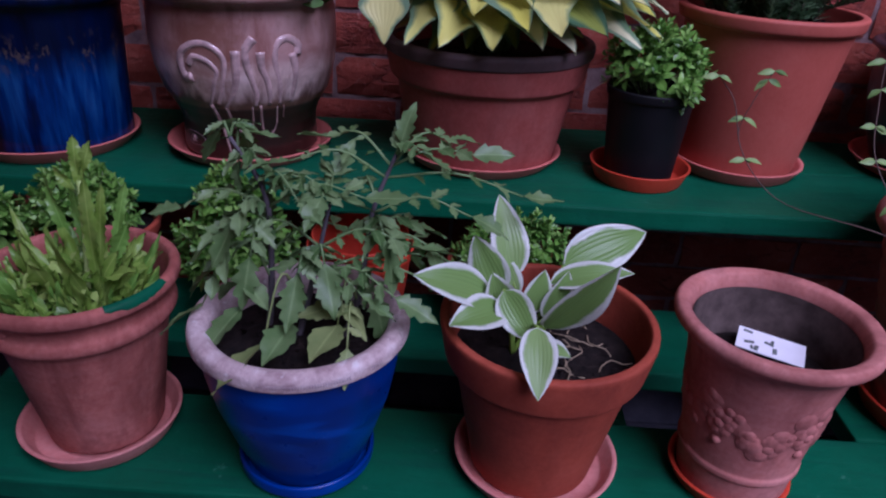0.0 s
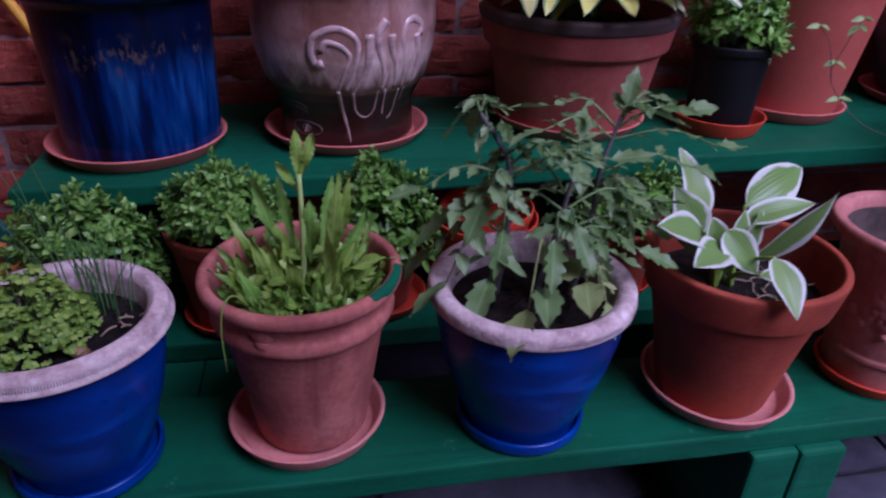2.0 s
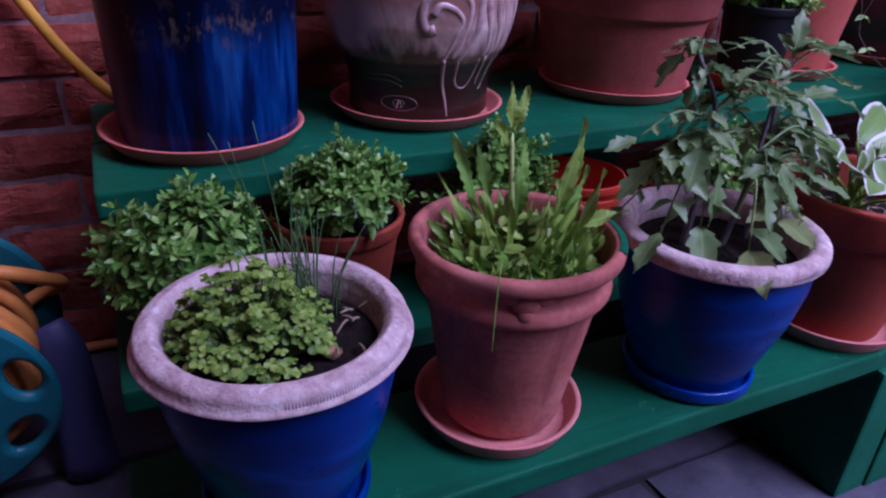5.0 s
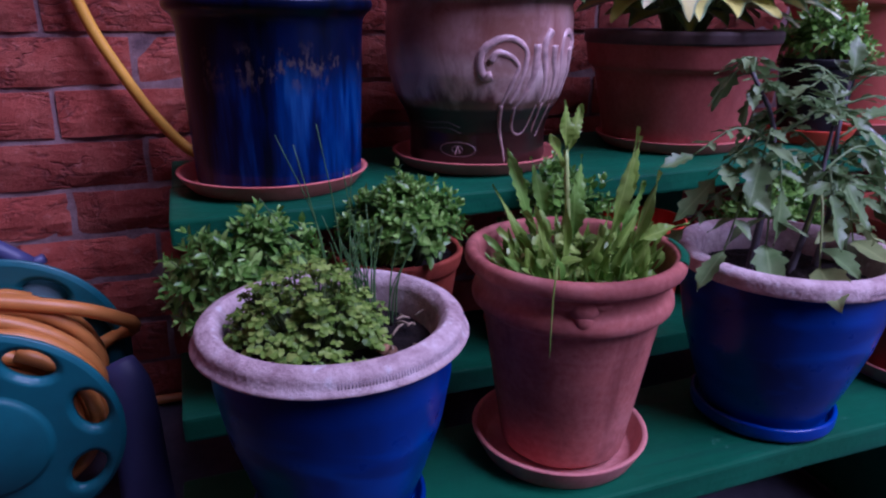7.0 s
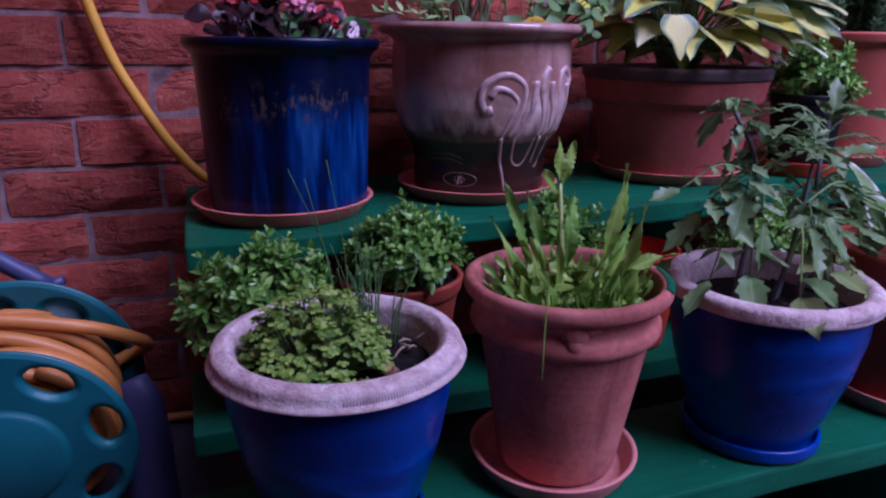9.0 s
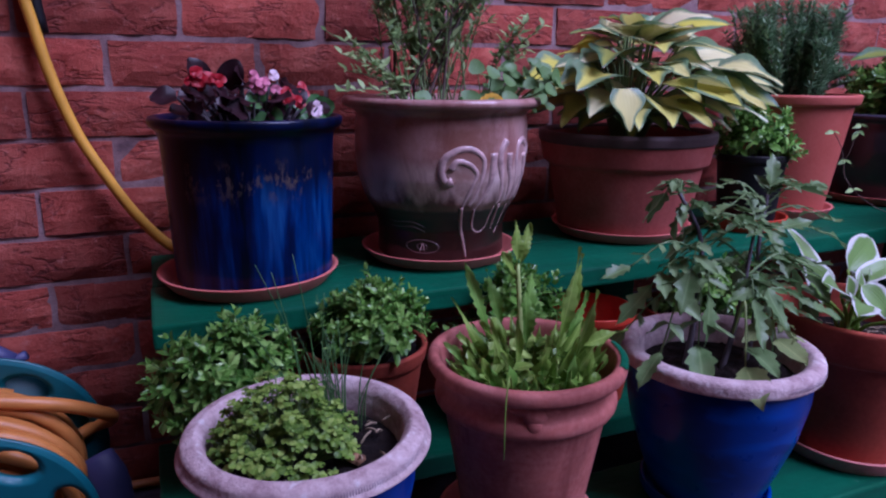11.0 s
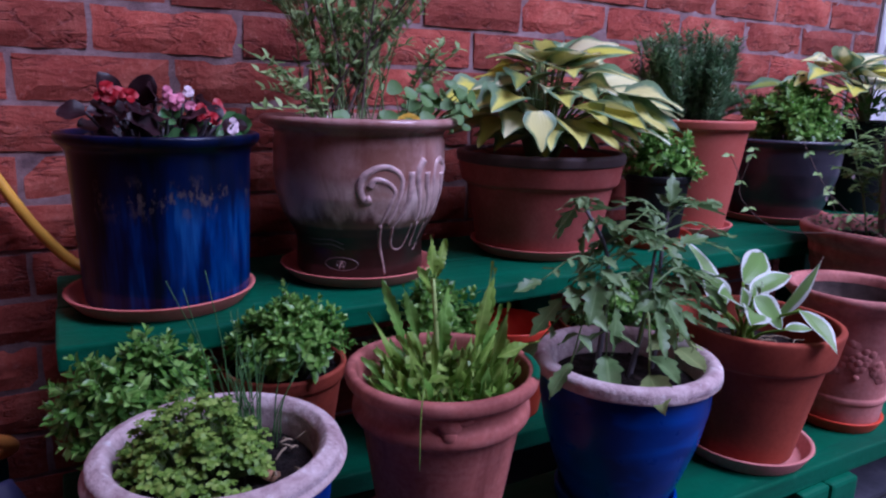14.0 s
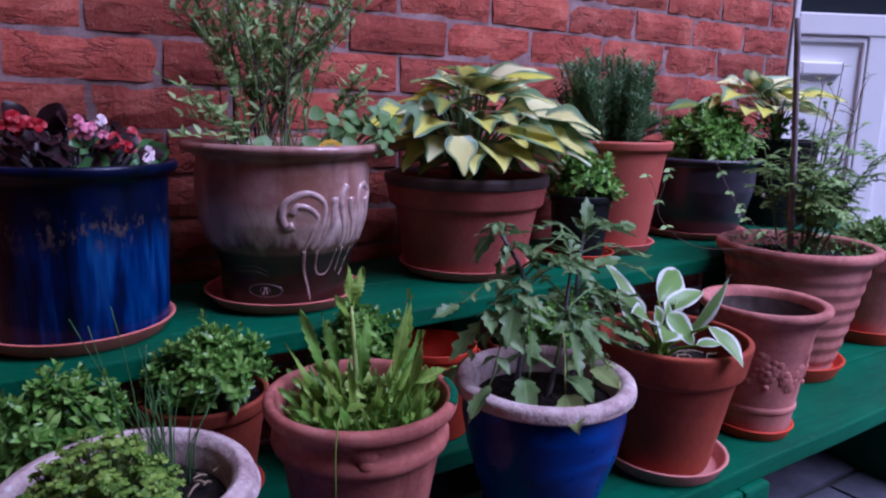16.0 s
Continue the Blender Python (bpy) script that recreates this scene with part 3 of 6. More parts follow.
def make_slabs():
    rnd = random.Random(4)
    pave = tagged(new("pavement"), "worn damp grey stone paving slabs in rows", "pavement", kind="structure")
    variants = []
    for k in range(5):
        w, d = 0.425, 0.30
        pts = []
        nx, ny = 5, 4
        for j in range(ny + 1):
            for i in range(nx + 1):
                x, y = (i / nx - 0.5) * w, (j / ny - 0.5) * d
                edge = min(i, nx - i, j, ny - j) == 0
                pts.append((x + rnd.uniform(-1, 1) * 0.004, y + rnd.uniform(-1, 1) * 0.004, rnd.uniform(-0.0012, 0.0012) - (0.005 if edge else 0)))
        faces = [(j * (nx + 1) + i, j * (nx + 1) + i + 1, (j + 1) * (nx + 1) + i + 1, (j + 1) * (nx + 1) + i) for j in range(ny) for i in range(nx)]
        ring = [i for i in range(nx + 1)] + [(j + 1) * (nx + 1) - 1 for j in range(1, ny + 1)] + [ny * (nx + 1) + i for i in range(nx - 1, -1, -1)] + [j * (nx + 1) for j in range(ny - 1, 0, -1)]
        base = len(pts)
        pts += [(pts[i][0], pts[i][1], -0.025) for i in ring]
        m = len(ring)
        faces += [(ring[(i + 1) % m], ring[i], base + i, base + (i + 1) % m) for i in range(m)]
        me = bpy.data.meshes.new("slab")
        me.from_pydata(pts, [], faces)
        me.materials.append(M_SLAB)
        variants.append(me)
    for j in range(-7, 1):
        for i in range(-3, 8):
            y = -0.268 + (j + 0.5) * 0.312
            x = i * 0.437 + (-0.07 if j % 2 else 0.1445)
            s = new("slab", variants[rnd.randrange(5)])
            s.parent = pave
            tilt = math.degrees(math.atan2(ground_z(y + 0.1) - ground_z(y - 0.1), 0.2))
            s.matrix_basis = pose(x, y, ground_z(y) - 0.001 + rnd.uniform(-0.002, 0.002), tilt + rnd.uniform(-0.4, 0.4), rnd.uniform(-0.4, 0.4), rnd.uniform(-0.8, 0.8))
    return pave


# ---- brick wall with its door opening ----
WALL_END = 2.300
COURSE, STRETCH = 0.0775, 0.2313


def make_wall():
    bm = bmesh.new()
    w = obj("wall_north", [], [], M_MORTAR)
    verts, faces = [], []
    for x0, x1, z0, z1 in ((-2.6, WALL_END - 0.006, 0.0, 2.9), (WALL_END + 1.02, 4.6, 0.0, 2.9), (WALL_END - 0.006, WALL_END + 1.02, 2.12, 2.9)):
        o = len(verts)
        y0, y1 = 0.0055, 0.22
        verts += [(x0, y0, z0), (x1, y0, z0), (x1, y1, z0), (x0, y1, z0), (x0, y0, z1), (x1, y0, z1), (x1, y1, z1), (x0, y1, z1)]
        faces += [tuple(o + i for i in f) for f in ((0, 1, 5, 4), (1, 2, 6, 5), (2, 3, 7, 6), (3, 0, 4, 7), (4, 5, 6, 7), (3, 2, 1, 0))]
    me = bpy.data.meshes.new("wall_north")
    me.from_pydata(verts, [], faces)
    me.materials.append(M_MORTAR)
    w.data = me
    return tagged(w, "red brick house wall with rough creased bricks and pale mortar", "wall", kind="structure")


wall = make_wall()


# ---- plant stand ----
def make_stand():
    s = empty("plant_stand", 0.13, -0.4, 0.0, "two-tier green-painted timber plant stand against the brick wall", "plant stand")
    ox, oy = -0.13, 0.4
    b = lambda name, x0, x1, y0, y1, z0, z1, lab="", seed=1, **k: beam(name, x0 + ox, x1 + ox, y0 + oy, y1 + oy, z0, z1, M_GREEN, s, lab, rough=0.0022, segs=(10, 1, 1), seed=seed, **k)
    b("upper_board", 0.128, 2.24, -0.377, -0.206, -BOARD, 0.0, "green-painted plank with worn paler front edge", 1)
    b("upper_board", 0.130, 2.20, -0.204, -0.028, -BOARD, 0.0, "", 2)
    for o in s.children:
        o.matrix_basis = pose(0, 0, 0.487, 0, -math.degrees(math.atan(0.0135)), 0)
    b("lower_board", 0.118, 2.24, -0.717, -0.552, LOW - BOARD, LOW, "", 3)
    b("lower_board", 0.118, 2.24, -0.440, -0.262, LOW - BOARD, LOW, "", 4)
    b("lower_board", 1.45, 2.238, -0.5495, -0.4425, LOW - BOARD, LOW, "", 7)
    # short sleepers on edge under the lower boards
    for x in (0.285, 1.036, 1.80):
        y0 = -0.727 if x == 1.036 else -0.712
        b("leg", x, x + 0.0645, y0, -0.27, 0.008, LOW - BOARD, "thick green-painted timber block, brush marks in the paint", 5, bev=0.006)
        b("leg", x + 0.0648, x + 0.130, y0 - 0.003, -0.27, 0.008, LOW - BOARD, "thick green-painted timber block, brush marks in the paint", 8, bev=0.006)
    for x in (0.19, 0.96, 1.90):
        b("upright", x, x + 0.08, -0.125, -0.050, 0.04, 0.456, "", 6)
    return s


make_stand()


# ---- pots and saucers ----
def saucer(x, y, z, r, h=0.022, material=None, label="", thick=0.006, lift=0.004, name="saucer", tilt=(0, 0)):
    material = material or M_SAUCER
    prof = rounded([(0.0001, 0.0), (r * 0.86, 0.0), (r, h), (r - thick, h), (r * 0.86 - thick * 0.6, lift), (0.0001, lift)], 0.0025)
    v, f = lathe(prof, 56, 0.002, seed=int(x * 100))
    ob = obj(name, v, f, material)
    ob.matrix_basis = pose(x, y, z, tilt[0], tilt[1], 0)
    return tagged(ob, label, "plant saucer", "saucers under the pots")


def soil_disc(parent, r, z, seed, mound=0.008):
    rnd = random.Random(seed)
    rings, seg = 7, 36
    verts, faces = [(0, 0, z + mound)], []
    for j in range(1, rings + 1):
        for i in range(seg):
            a = 2 * math.pi * i / seg
            q = j / rings
            verts.append((r * q * math.cos(a), r * q * math.sin(a), z + mound * (1 - q * q) + (rnd.uniform(-1, 1) * 0.0035 if j < rings else 0)))
    faces += [(0, 1 + i, 1 + (i + 1) % seg) for i in range(seg)]
    for j in range(rings - 1):
        for i in range(seg):
            k = (i + 1) % seg
            faces.append((1 + j * seg + i, 1 + (j + 1) * seg + i, 1 + (j + 1) * seg + k, 1 + j * seg + k))
    soil = obj("soil", verts, faces, M_SOIL, parent, "dark crumbly potting soil")
    # crumbs and bark bits
    s = Soup()
    for _ in range(90):
        a, q = rnd.uniform(0, 6.28), math.sqrt(rnd.random()) * 0.93
        c = Vector((r * q * math.cos(a), r * q * math.sin(a), z + mound * (1 - q * q)))
        e = rnd.uniform(0.0015, 0.005)
        pts = [c + Vector((rnd.uniform(-e, e), rnd.uniform(-e, e), rnd.uniform(-0.3 * e, e * 1.2))) for _ in range(4)]
        s.add(pts, [(0, 1, 2), (0, 2, 3), (0, 3, 1), (1, 3, 2)])
    tagged(s.make("soil_crumbs", M_SOIL, parent), kind="stuff")
    return soil


def pot(name, x, y, z, prof, material, label, category="plant pot", group="plant pots on the stand", wob=0.0025, seed=0, rz=0.0, soil=None, rim=None, rim_mat=None, rim_label="", tilt=(0, 0)):
    """A turned pot: prof is its whole section from the base's centre up, over the rim and down inside."""
    e = empty(name, x, y, z, label, category, group)
    e.matrix_basis = pose(x, y, z, tilt[0], tilt[1], rz)
    v, f = lathe(rounded(prof, 0.004), 64, wob, seed)
    obj("body", v, f, material, e)
    if rim:
        v, f = lathe(rounded(rim, 0.004), 96, wob * 1.6, seed + 1, False)
        obj("rim", v, f, rim_mat or material, e, rim_label)
    if soil:
        soil_disc(e, soil[0], soil[1], seed + 5)
    return e


def blue_pot(x, y, seed, rz, label, h=0.194, r=0.1165):
    z, q = LOW + 0.008, r / 0.1175
    body = [(0.0001, 0), (0.062, 0), (0.066, 0.004), (0.083, 0.05), (0.098, 0.10), (0.1065, 0.145), (0.107, 0.180), (0.098, 0.183), (0.094, 0.150), (0.085, 0.1), (0.0001, 0.09)]
    k = h / 0.2
    body = [(a * q, b * k) for a, b in body]
    rim = [(0.094, 0.176 * k), (0.1065, 0.178 * k), (0.1165, 0.181 * k), (r, 0.187 * k), (r - 0.001, 0.196 * k), (r - 0.008, h), (0.101, h - 0.001), (0.094, 0.192 * k), (0.091, 0.165 * k), (0.088, 0.13 * k), (0.092, 0.135 * k)]
    rim = [(a if a > 0.108 else a * q, b) for a, b in rim]
    e = pot("glazed_pot", x, y, z, body, M_BLUE, label, rz=rz, seed=seed, soil=(0.0905 * q, h - 0.034), rim=rim, rim_mat=M_RIM, rim_label="pale unglazed rough clay rim with a notched edge")
    # tooled notches along the rim's edge
    s = Soup()
    for i in range(280):
        a = 2 * math.pi * i / 280
        if math.sin(a * 5 + seed) + 0.6 * math.sin(a * 13 + seed) < -0.55:
            continue
        d = Vector((math.cos(a), math.sin(a), 0))
        t = Vector((-math.sin(a), math.cos(a), 0))
        c = d * (r + 0.0003) + Vector((0, 0, 0.1865 * k))
        s.add([c - t * 0.00045, c + t * 0.00045, c + t * 0.00035 + Vector((0, 0, 0.0045)) - d * 0.001, c - t * 0.00035 + Vector((0, 0, 0.0045)) - d * 0.001, c - d * 0.004], [(0, 1, 2, 3), (0, 4, 1), (3, 2, 4)])
    tagged(s.make("notched_edge", M_NOTCH, next(c for c in e.children if c.name.startswith("rim")), "small dark notches pressed into the rim"), kind="stuff")
    sc = [(0.0001, 0), (0.07, 0), (0.078, 0.006), (0.0785, 0.020), (0.074, 0.021), (0.071, 0.008), (0.0001, 0.007)]
    v, f = lathe(rounded(sc, 0.003), 56)
    s2 = obj("glazed_saucer", v, f, M_BLUE)
    s2.matrix_basis = pose(x, y, LOW, 0, 0, 0)
    tagged(s2, "cobalt blue glazed saucer under a blue pot", "plant saucer", "saucers under the pots")
    return e


A = (0.257, -0.645)
B = (0.503, -0.6185)
C = (0.755, -0.641)
D = (1.0205, -0.627)
E_ = (1.2585, -0.628)
blue_pot(*A, 3, 20, "cobalt blue glazed pot with pale rough rim, planted with parsley", r=0.1115)
blue_pot(*C, 8, 75, "cobalt blue glazed pot with pale rough rim, holding a tomato plant")

# weathered terracotta pot with a collar and a small moulded ornament
B_PROF = [(0.0001, 0), (0.062, 0), (0.0655, 0.004), (0.0905, 0.158), (0.0930, 0.161), (0.0990, 0.163), (0.1015, 0.169), (0.1005, 0.177), (0.0965, 0.182), (0.0955, 0.189), (0.0980, 0.196), (0.1020, 0.2005), (0.1080, 0.203), (0.1098, 0.209), (0.1090, 0.216), (0.104, 0.2195), (0.098, 0.218), (0.0955, 0.211), (0.090, 0.16), (0.080, 0.10), (0.0001, 0.09)]
leafy_pot = pot("terracotta_pot", B[0], B[1], LOW + 0.008, [(a * 0.982, b * 0.982) for a, b in B_PROF], M_TERRA, "weathered terracotta pot with a collar and green paint smear", seed=21, soil=(0.0895, 0.163), rz=0)
saucer(B[0] - 0.005, B[1] - 0.001, LOW, 0.093, 0.026, M_SAUCER_PALE, "pale terracotta saucer under the collared pot", tilt=(0, 0))


def ornament(parent, r, z, ang):
    """A small moulded boss of plain shapes with two swags."""
    s = None
    def boss(cx, cz, rx, rz, depth):
        seg, rings = 14, 4
        pts, fs = [], []
        for j in range(rings + 1):
            q = j / rings
            for i in range(seg):
                a = 2 * math.pi * i / seg
                u, w = cx + rx * q * math.cos(a), cz + rz * q * math.sin(a)
                dd = depth * math.sqrt(max(0, 1 - q * q))
                aa = ang + u / r
                pts.append(((r + dd) * math.cos(aa), (r + dd) * math.sin(aa), z + w))
        for j in range(rings):
            for i in range(seg):
                k = (i + 1) % seg
                fs.append((j * seg + i, j * seg + k, (j + 1) * seg + k, (j + 1) * seg + i))
        s.add(pts, fs)
    for name, pieces in (("boss", ((0, 0.001, 0.0135, 0.0120, 0.0050),)), ("boss", ((0, -0.011, 0.0085, 0.0085, 0.0050),)), ("boss", ((0, 0.008, 0.0100, 0.0060, 0.0045),)),
                         ("swag", ((-0.014, 0.005, 0.0120, 0.0060, 0.0035),)), ("swag", ((-0.026, 0.008, 0.0130, 0.0045, 0.0025),)),
                         ("swag", ((0.014, 0.005, 0.0120, 0.0060, 0.0035),)), ("swag", ((0.026, 0.008, 0.0130, 0.0045, 0.0025),))):
        s = Soup()
        for piece in pieces:
            boss(*piece)
        s.make(name, M_TERRA, parent, "small moulded relief under the rim")


ornament(leafy_pot.children[0], 0.0955, 0.187, radians(-114))


def paint_smear(parent, r, z, a0, a1, w):
    s = Soup()
    n = 14
    rnd = random.Random(2)
    pts = []
    for i in range(n + 1):
        a = a0 + (a1 - a0) * i / n
        k = math.sin(math.pi * (i + 0.4) / (n + 0.8)) ** 0.5 * rnd.uniform(0.75, 1.1)
        for q in range(4):
            rr = r - 0.0075 + (0.0075 + 0.0004) * min(1, q / 2)
            zz = z + 0.0009 - (0.010 * k * w if q == 3 else (0.0025 if q == 2 else 0))
            pts.append((rr * math.cos(a), rr * math.sin(a), zz))
    fs = [(i * 4 + q, i * 4 + q + 1, i * 4 + q + 5, i * 4 + q + 4) for i in range(n) for q in range(3)]
    s.add(pts, fs)
    return s.make("paint_smear", M_GREEN, parent, "smear of green paint on the rim")


paint_smear(leafy_pot.children[0], 0.1073, 0.2151, radians(-48), radians(-8), 1.0)

# orange terracotta pot with a deep band
D_PROF = [(0.0001, 0), (0.071, 0), (0.073, 0.003), (0.101, 0.142), (0.105, 0.146), (0.1125, 0.150), (0.1205, 0.192), (0.120, 0.197), (0.112, 0.198), (0.110, 0.194), (0.104, 0.15), (0.09, 0.09), (0.0001, 0.08)]
pot("terracotta_pot", D[0], D[1], LOW + 0.008, [(a * 0.972, b * 1.015) for a, b in D_PROF], M_TERRA_ORANGE, "smooth orange terracotta pot with a deep rim band, holding a hosta", seed=31, soil=(0.1005, 0.150))
saucer(D[0] + 0.005, D[1] - 0.001, LOW, 0.097, 0.024, M_SAUCER_PALE, "pale terracotta saucer under the orange pot")

# urn-shaped pot with moulded garlands
E_PROF = [(0.0001, 0), (0.068, 0), (0.071, 0.004), (0.0745, 0.040), (0.0785, 0.043), (0.0785, 0.049), (0.076, 0.052), (0.086, 0.12), (0.0965, 0.175), (0.1015, 0.188), (0.111, 0.197), (0.1215, 0.205), (0.122, 0.212), (0.118, 0.217), (0.104, 0.215), (0.099, 0.205), (0.092, 0.16), (0.082, 0.11), (0.0001, 0.10)]
urn = pot("terracotta_urn", E_[0], E_[1], LOW + 0.006, [(a * 0.86, b * 1.035) for a, b in E_PROF], M_TERRA_PINK, "pink terracotta pot with moulded rose garlands and a flared rim", seed=41, soil=(0.0745, 0.150))
saucer(E_[0] - 0.003, E_[1], LOW, 0.070, 0.020, M_RED, "red-orange plastic saucer under the garland pot")


def garlands(parent, wall_r, z):
    s = Soup()
    rnd = random.Random(7)
    def blob(ang, zz, rad, depth):
        seg, rings = 10, 3
        r = wall_r(zz)
        pts, fs = [], []
        for j in range(rings + 1):
            q = j / rings
            for i in range(seg):
                a = 2 * math.pi * i / seg
                u, w = rad * q * math.cos(a), rad * q * math.sin(a)
                aa = ang + u / r
                dd = depth * math.sqrt(max(0, 1 - q * q)) - 0.0005
                rr = wall_r(zz + w) + dd
                pts.append((rr * math.cos(aa), rr * math.sin(aa), zz + w))
        for j in range(rings):
            for i in range(seg):
                k = (i + 1) % seg
                fs.append((j * seg + i, j * seg + k, (j + 1) * seg + k, (j + 1) * seg + i))
        s.add(pts, fs)
    for k in range(5):
        a0 = radians(-100 + 72 * k)
        for i in range(9):
            t = i / 8
            a = a0 + radians(56) * (t - 0.5)
            zz = z + 0.020 - 0.030 * math.sin(math.pi * t) + rnd.uniform(-0.003, 0.003)
            for _ in range(4):
                blob(a + rnd.uniform(-0.05, 0.05), zz + rnd.uniform(-0.013, 0.013), rnd.uniform(0.006, 0.0125), rnd.uniform(0.0010, 0.0026))
        for i in range(7):
            b = 2 * math.pi * i / 7
            blob(a0 + radians(36) + 0.011 * math.cos(b) / 0.088, z + 0.004 + 0.011 * math.sin(b), 0.0085, 0.0024)
        blob(a0 + radians(36), z + 0.004, 0.008, 0.0038)
        blob(a0 + radians(36), z - 0.022, 0.006, 0.004)
    return tagged(s.make("garland", M_TERRA_PINK, parent, "moulded rose and leaf garland in relief"), kind="stuff")


garlands(urn.children[0], lambda z: 0.0660 + (z - 0.054) * 0.132, 0.114)
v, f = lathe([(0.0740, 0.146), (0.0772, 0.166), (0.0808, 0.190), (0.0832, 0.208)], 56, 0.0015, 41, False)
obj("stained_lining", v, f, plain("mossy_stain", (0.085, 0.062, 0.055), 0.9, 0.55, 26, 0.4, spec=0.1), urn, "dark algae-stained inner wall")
# a plant label card lying in the urn
e = empty("label_card", E_[0] - 0.005, E_[1] + 0.02, LOW + 0.006 + 0.184, "white printed plant label card lying on soil", "card", rz=-14)
e.matrix_basis = pose(E_[0] + 0.016, E_[1] + 0.026, LOW + 0.006 + 0.166, 5, 3, -24)
bm = bmesh.new()
bmesh.ops.create_cube(bm, size=1.0, matrix=Matrix.Diagonal((0.072, 0.040, 0.0012, 1)))
part("sheet", bm, M_CARD, e)
rnd = random.Random(11)
for _ in range(7):
    bm = bmesh.new()
    bmesh.ops.create_cube(bm, size=1.0, matrix=pose(rnd.uniform(-0.028, 0.028), rnd.uniform(-0.014, 0.014), 0.0008, 0, 0, rnd.uniform(0, 180)) @ Matrix.Diagonal((rnd.uniform(0.006, 0.012), rnd.uniform(0.002, 0.005), 0.0008, 1)))
    part("print_mark", bm, M_CARD_MARK, e)

# upper tier
F_ = (0.2735, -0.2265)
G_ = (0.575, -0.200)
H_ = (0.943, -0.190)
I_ = (1.180, -0.258)
J_ = (1.351, -0.175)
K_ = (1.684, -0.160)
L_ = (2.005, -0.170)
F_PROF = [(0.0001, 0), (0.106, 0), (0.109, 0.004), (0.1125, 0.10), (0.1165, 0.198), (0.119, 0.208), (0.1285, 0.216), (0.1305, 0.222), (0.129, 0.228), (0.122, 0.229), (0.117, 0.222), (0.112, 0.198), (0.107, 0.12), (0.0001, 0.11)]
pot("glazed_pot", F_[0], F_[1], up_z(F_[0]) + 0.008, F_PROF, M_STREAK, "tall dark blue streaked glazed pot with ochre flecks", seed=51, soil=(0.1125, 0.203))
saucer(F_[0] - 0.009, F_[1] + 0.002, up_z(F_[0]), 0.128, 0.022, M_SAUCER, "terracotta saucer under the streaked blue pot")
G_PROF = [(0.0001, 0), (0.101, 0), (0.105, 0.004), (0.104, 0.05), (0.111, 0.070), (0.126, 0.095), (0.1365, 0.130), (0.140, 0.165), (0.1395, 0.205), (0.1365, 0.222), (0.142, 0.228), (0.158, 0.234), (0.1605, 0.241), (0.156, 0.247), (0.140, 0.246), (0.131, 0.236), (0.129, 0.20), (0.12, 0.13), (0.0001, 0.12)]
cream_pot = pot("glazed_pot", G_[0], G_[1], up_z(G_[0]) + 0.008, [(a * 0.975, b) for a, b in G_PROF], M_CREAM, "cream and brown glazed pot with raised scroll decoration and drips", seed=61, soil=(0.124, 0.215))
saucer(G_[0] - 0.001, G_[1] + 0.002, up_z(G_[0]), 0.129, 0.020, M_SAUCER, "terracotta saucer under the scroll-decorated pot")
H_PROF = [(0.0001, 0), (0.116, 0), (0.119, 0.004), (0.141, 0.126), (0.145, 0.130), (0.152, 0.134), (0.1605, 0.184), (0.159, 0.188), (0.148, 0.190), (0.144, 0.183), (0.135, 0.13), (0.12, 0.08), (0.0001, 0.07)]
H_RIM = [(0.1585, 0.172), (0.1622, 0.174), (0.1640, 0.189), (0.161, 0.194), (0.150, 0.194), (0.146, 0.187), (0.145, 0.182)]
pot("terracotta_pot", H_[0], H_[1], up_z(H_[0]) + 0.008, [(a * 0.965, b * 0.93) for a, b in H_PROF], M_TERRA_DEEP, "wide deep-red terracotta pot with a dark stained rim, holding a hosta", seed=71, soil=(0.136, 0.152), rim=[(a * 0.965, b * 0.93) for a, b in H_RIM], rim_mat=plain("dark_damp_stain", (0.07, 0.04, 0.04), 0.7, 0.35, 30, 0.3), rim_label="rim stained nearly black with damp")
saucer(H_[0], H_[1], up_z(H_[0]), 0.128, 0.020, M_SAUCER, "terracotta saucer under the wide pot")
I_PROF = [(0.0001, 0), (0.048, 0), (0.050, 0.002), (0.060, 0.120), (0.0635, 0.122), (0.0645, 0.134), (0.0615, 0.135), (0.058, 0.12), (0.0001, 0.11)]
small_pot = pot("plastic_pot", I_[0], I_[1], up_z(I_[0]) + 0.006, I_PROF, M_BLACK, "small black plastic nursery pot with a bushy green plant", seed=81, soil=(0.057, 0.124))
saucer(I_[0] + 0.002, I_[1] + 0.002, up_z(I_[0]), 0.075, 0.026, M_RED, "bright red-orange plastic saucer under a black pot", thick=0.004)
J_PROF = [(0.0001, 0), (0.085, 0), (0.088, 0.003), (0.118, 0.211), (0.119, 0.214), (0.128, 0.216), (0.1305, 0.232), (0.128, 0.235), (0.119, 0.235), (0.118, 0.231), (0.10, 0.12), (0.0001, 0.11)]
pot("plastic_pot", J_[0], J_[1], up_z(J_[0]) + 0.008, J_PROF, M_PLASTIC_TERRA, "tapered terracotta-coloured plastic pot holding a rosemary bush", seed=91, soil=(0.115, 0.214), wob=0.001)
saucer(J_[0] - 0.003, J_[1] - 0.010, up_z(J_[0]), 0.102, 0.022, M_SAUCER, "terracotta saucer under the rosemary pot")
K_PROF = [(0.0001, 0), (0.088, 0), (0.092, 0.004), (0.110, 0.06), (0.122, 0.12), (0.1245, 0.165), (0.122, 0.186), (0.126, 0.192), (0.134, 0.197), (0.135, 0.204), (0.130, 0.208), (0.120, 0.206), (0.115, 0.19), (0.11, 0.11), (0.0001, 0.10)]
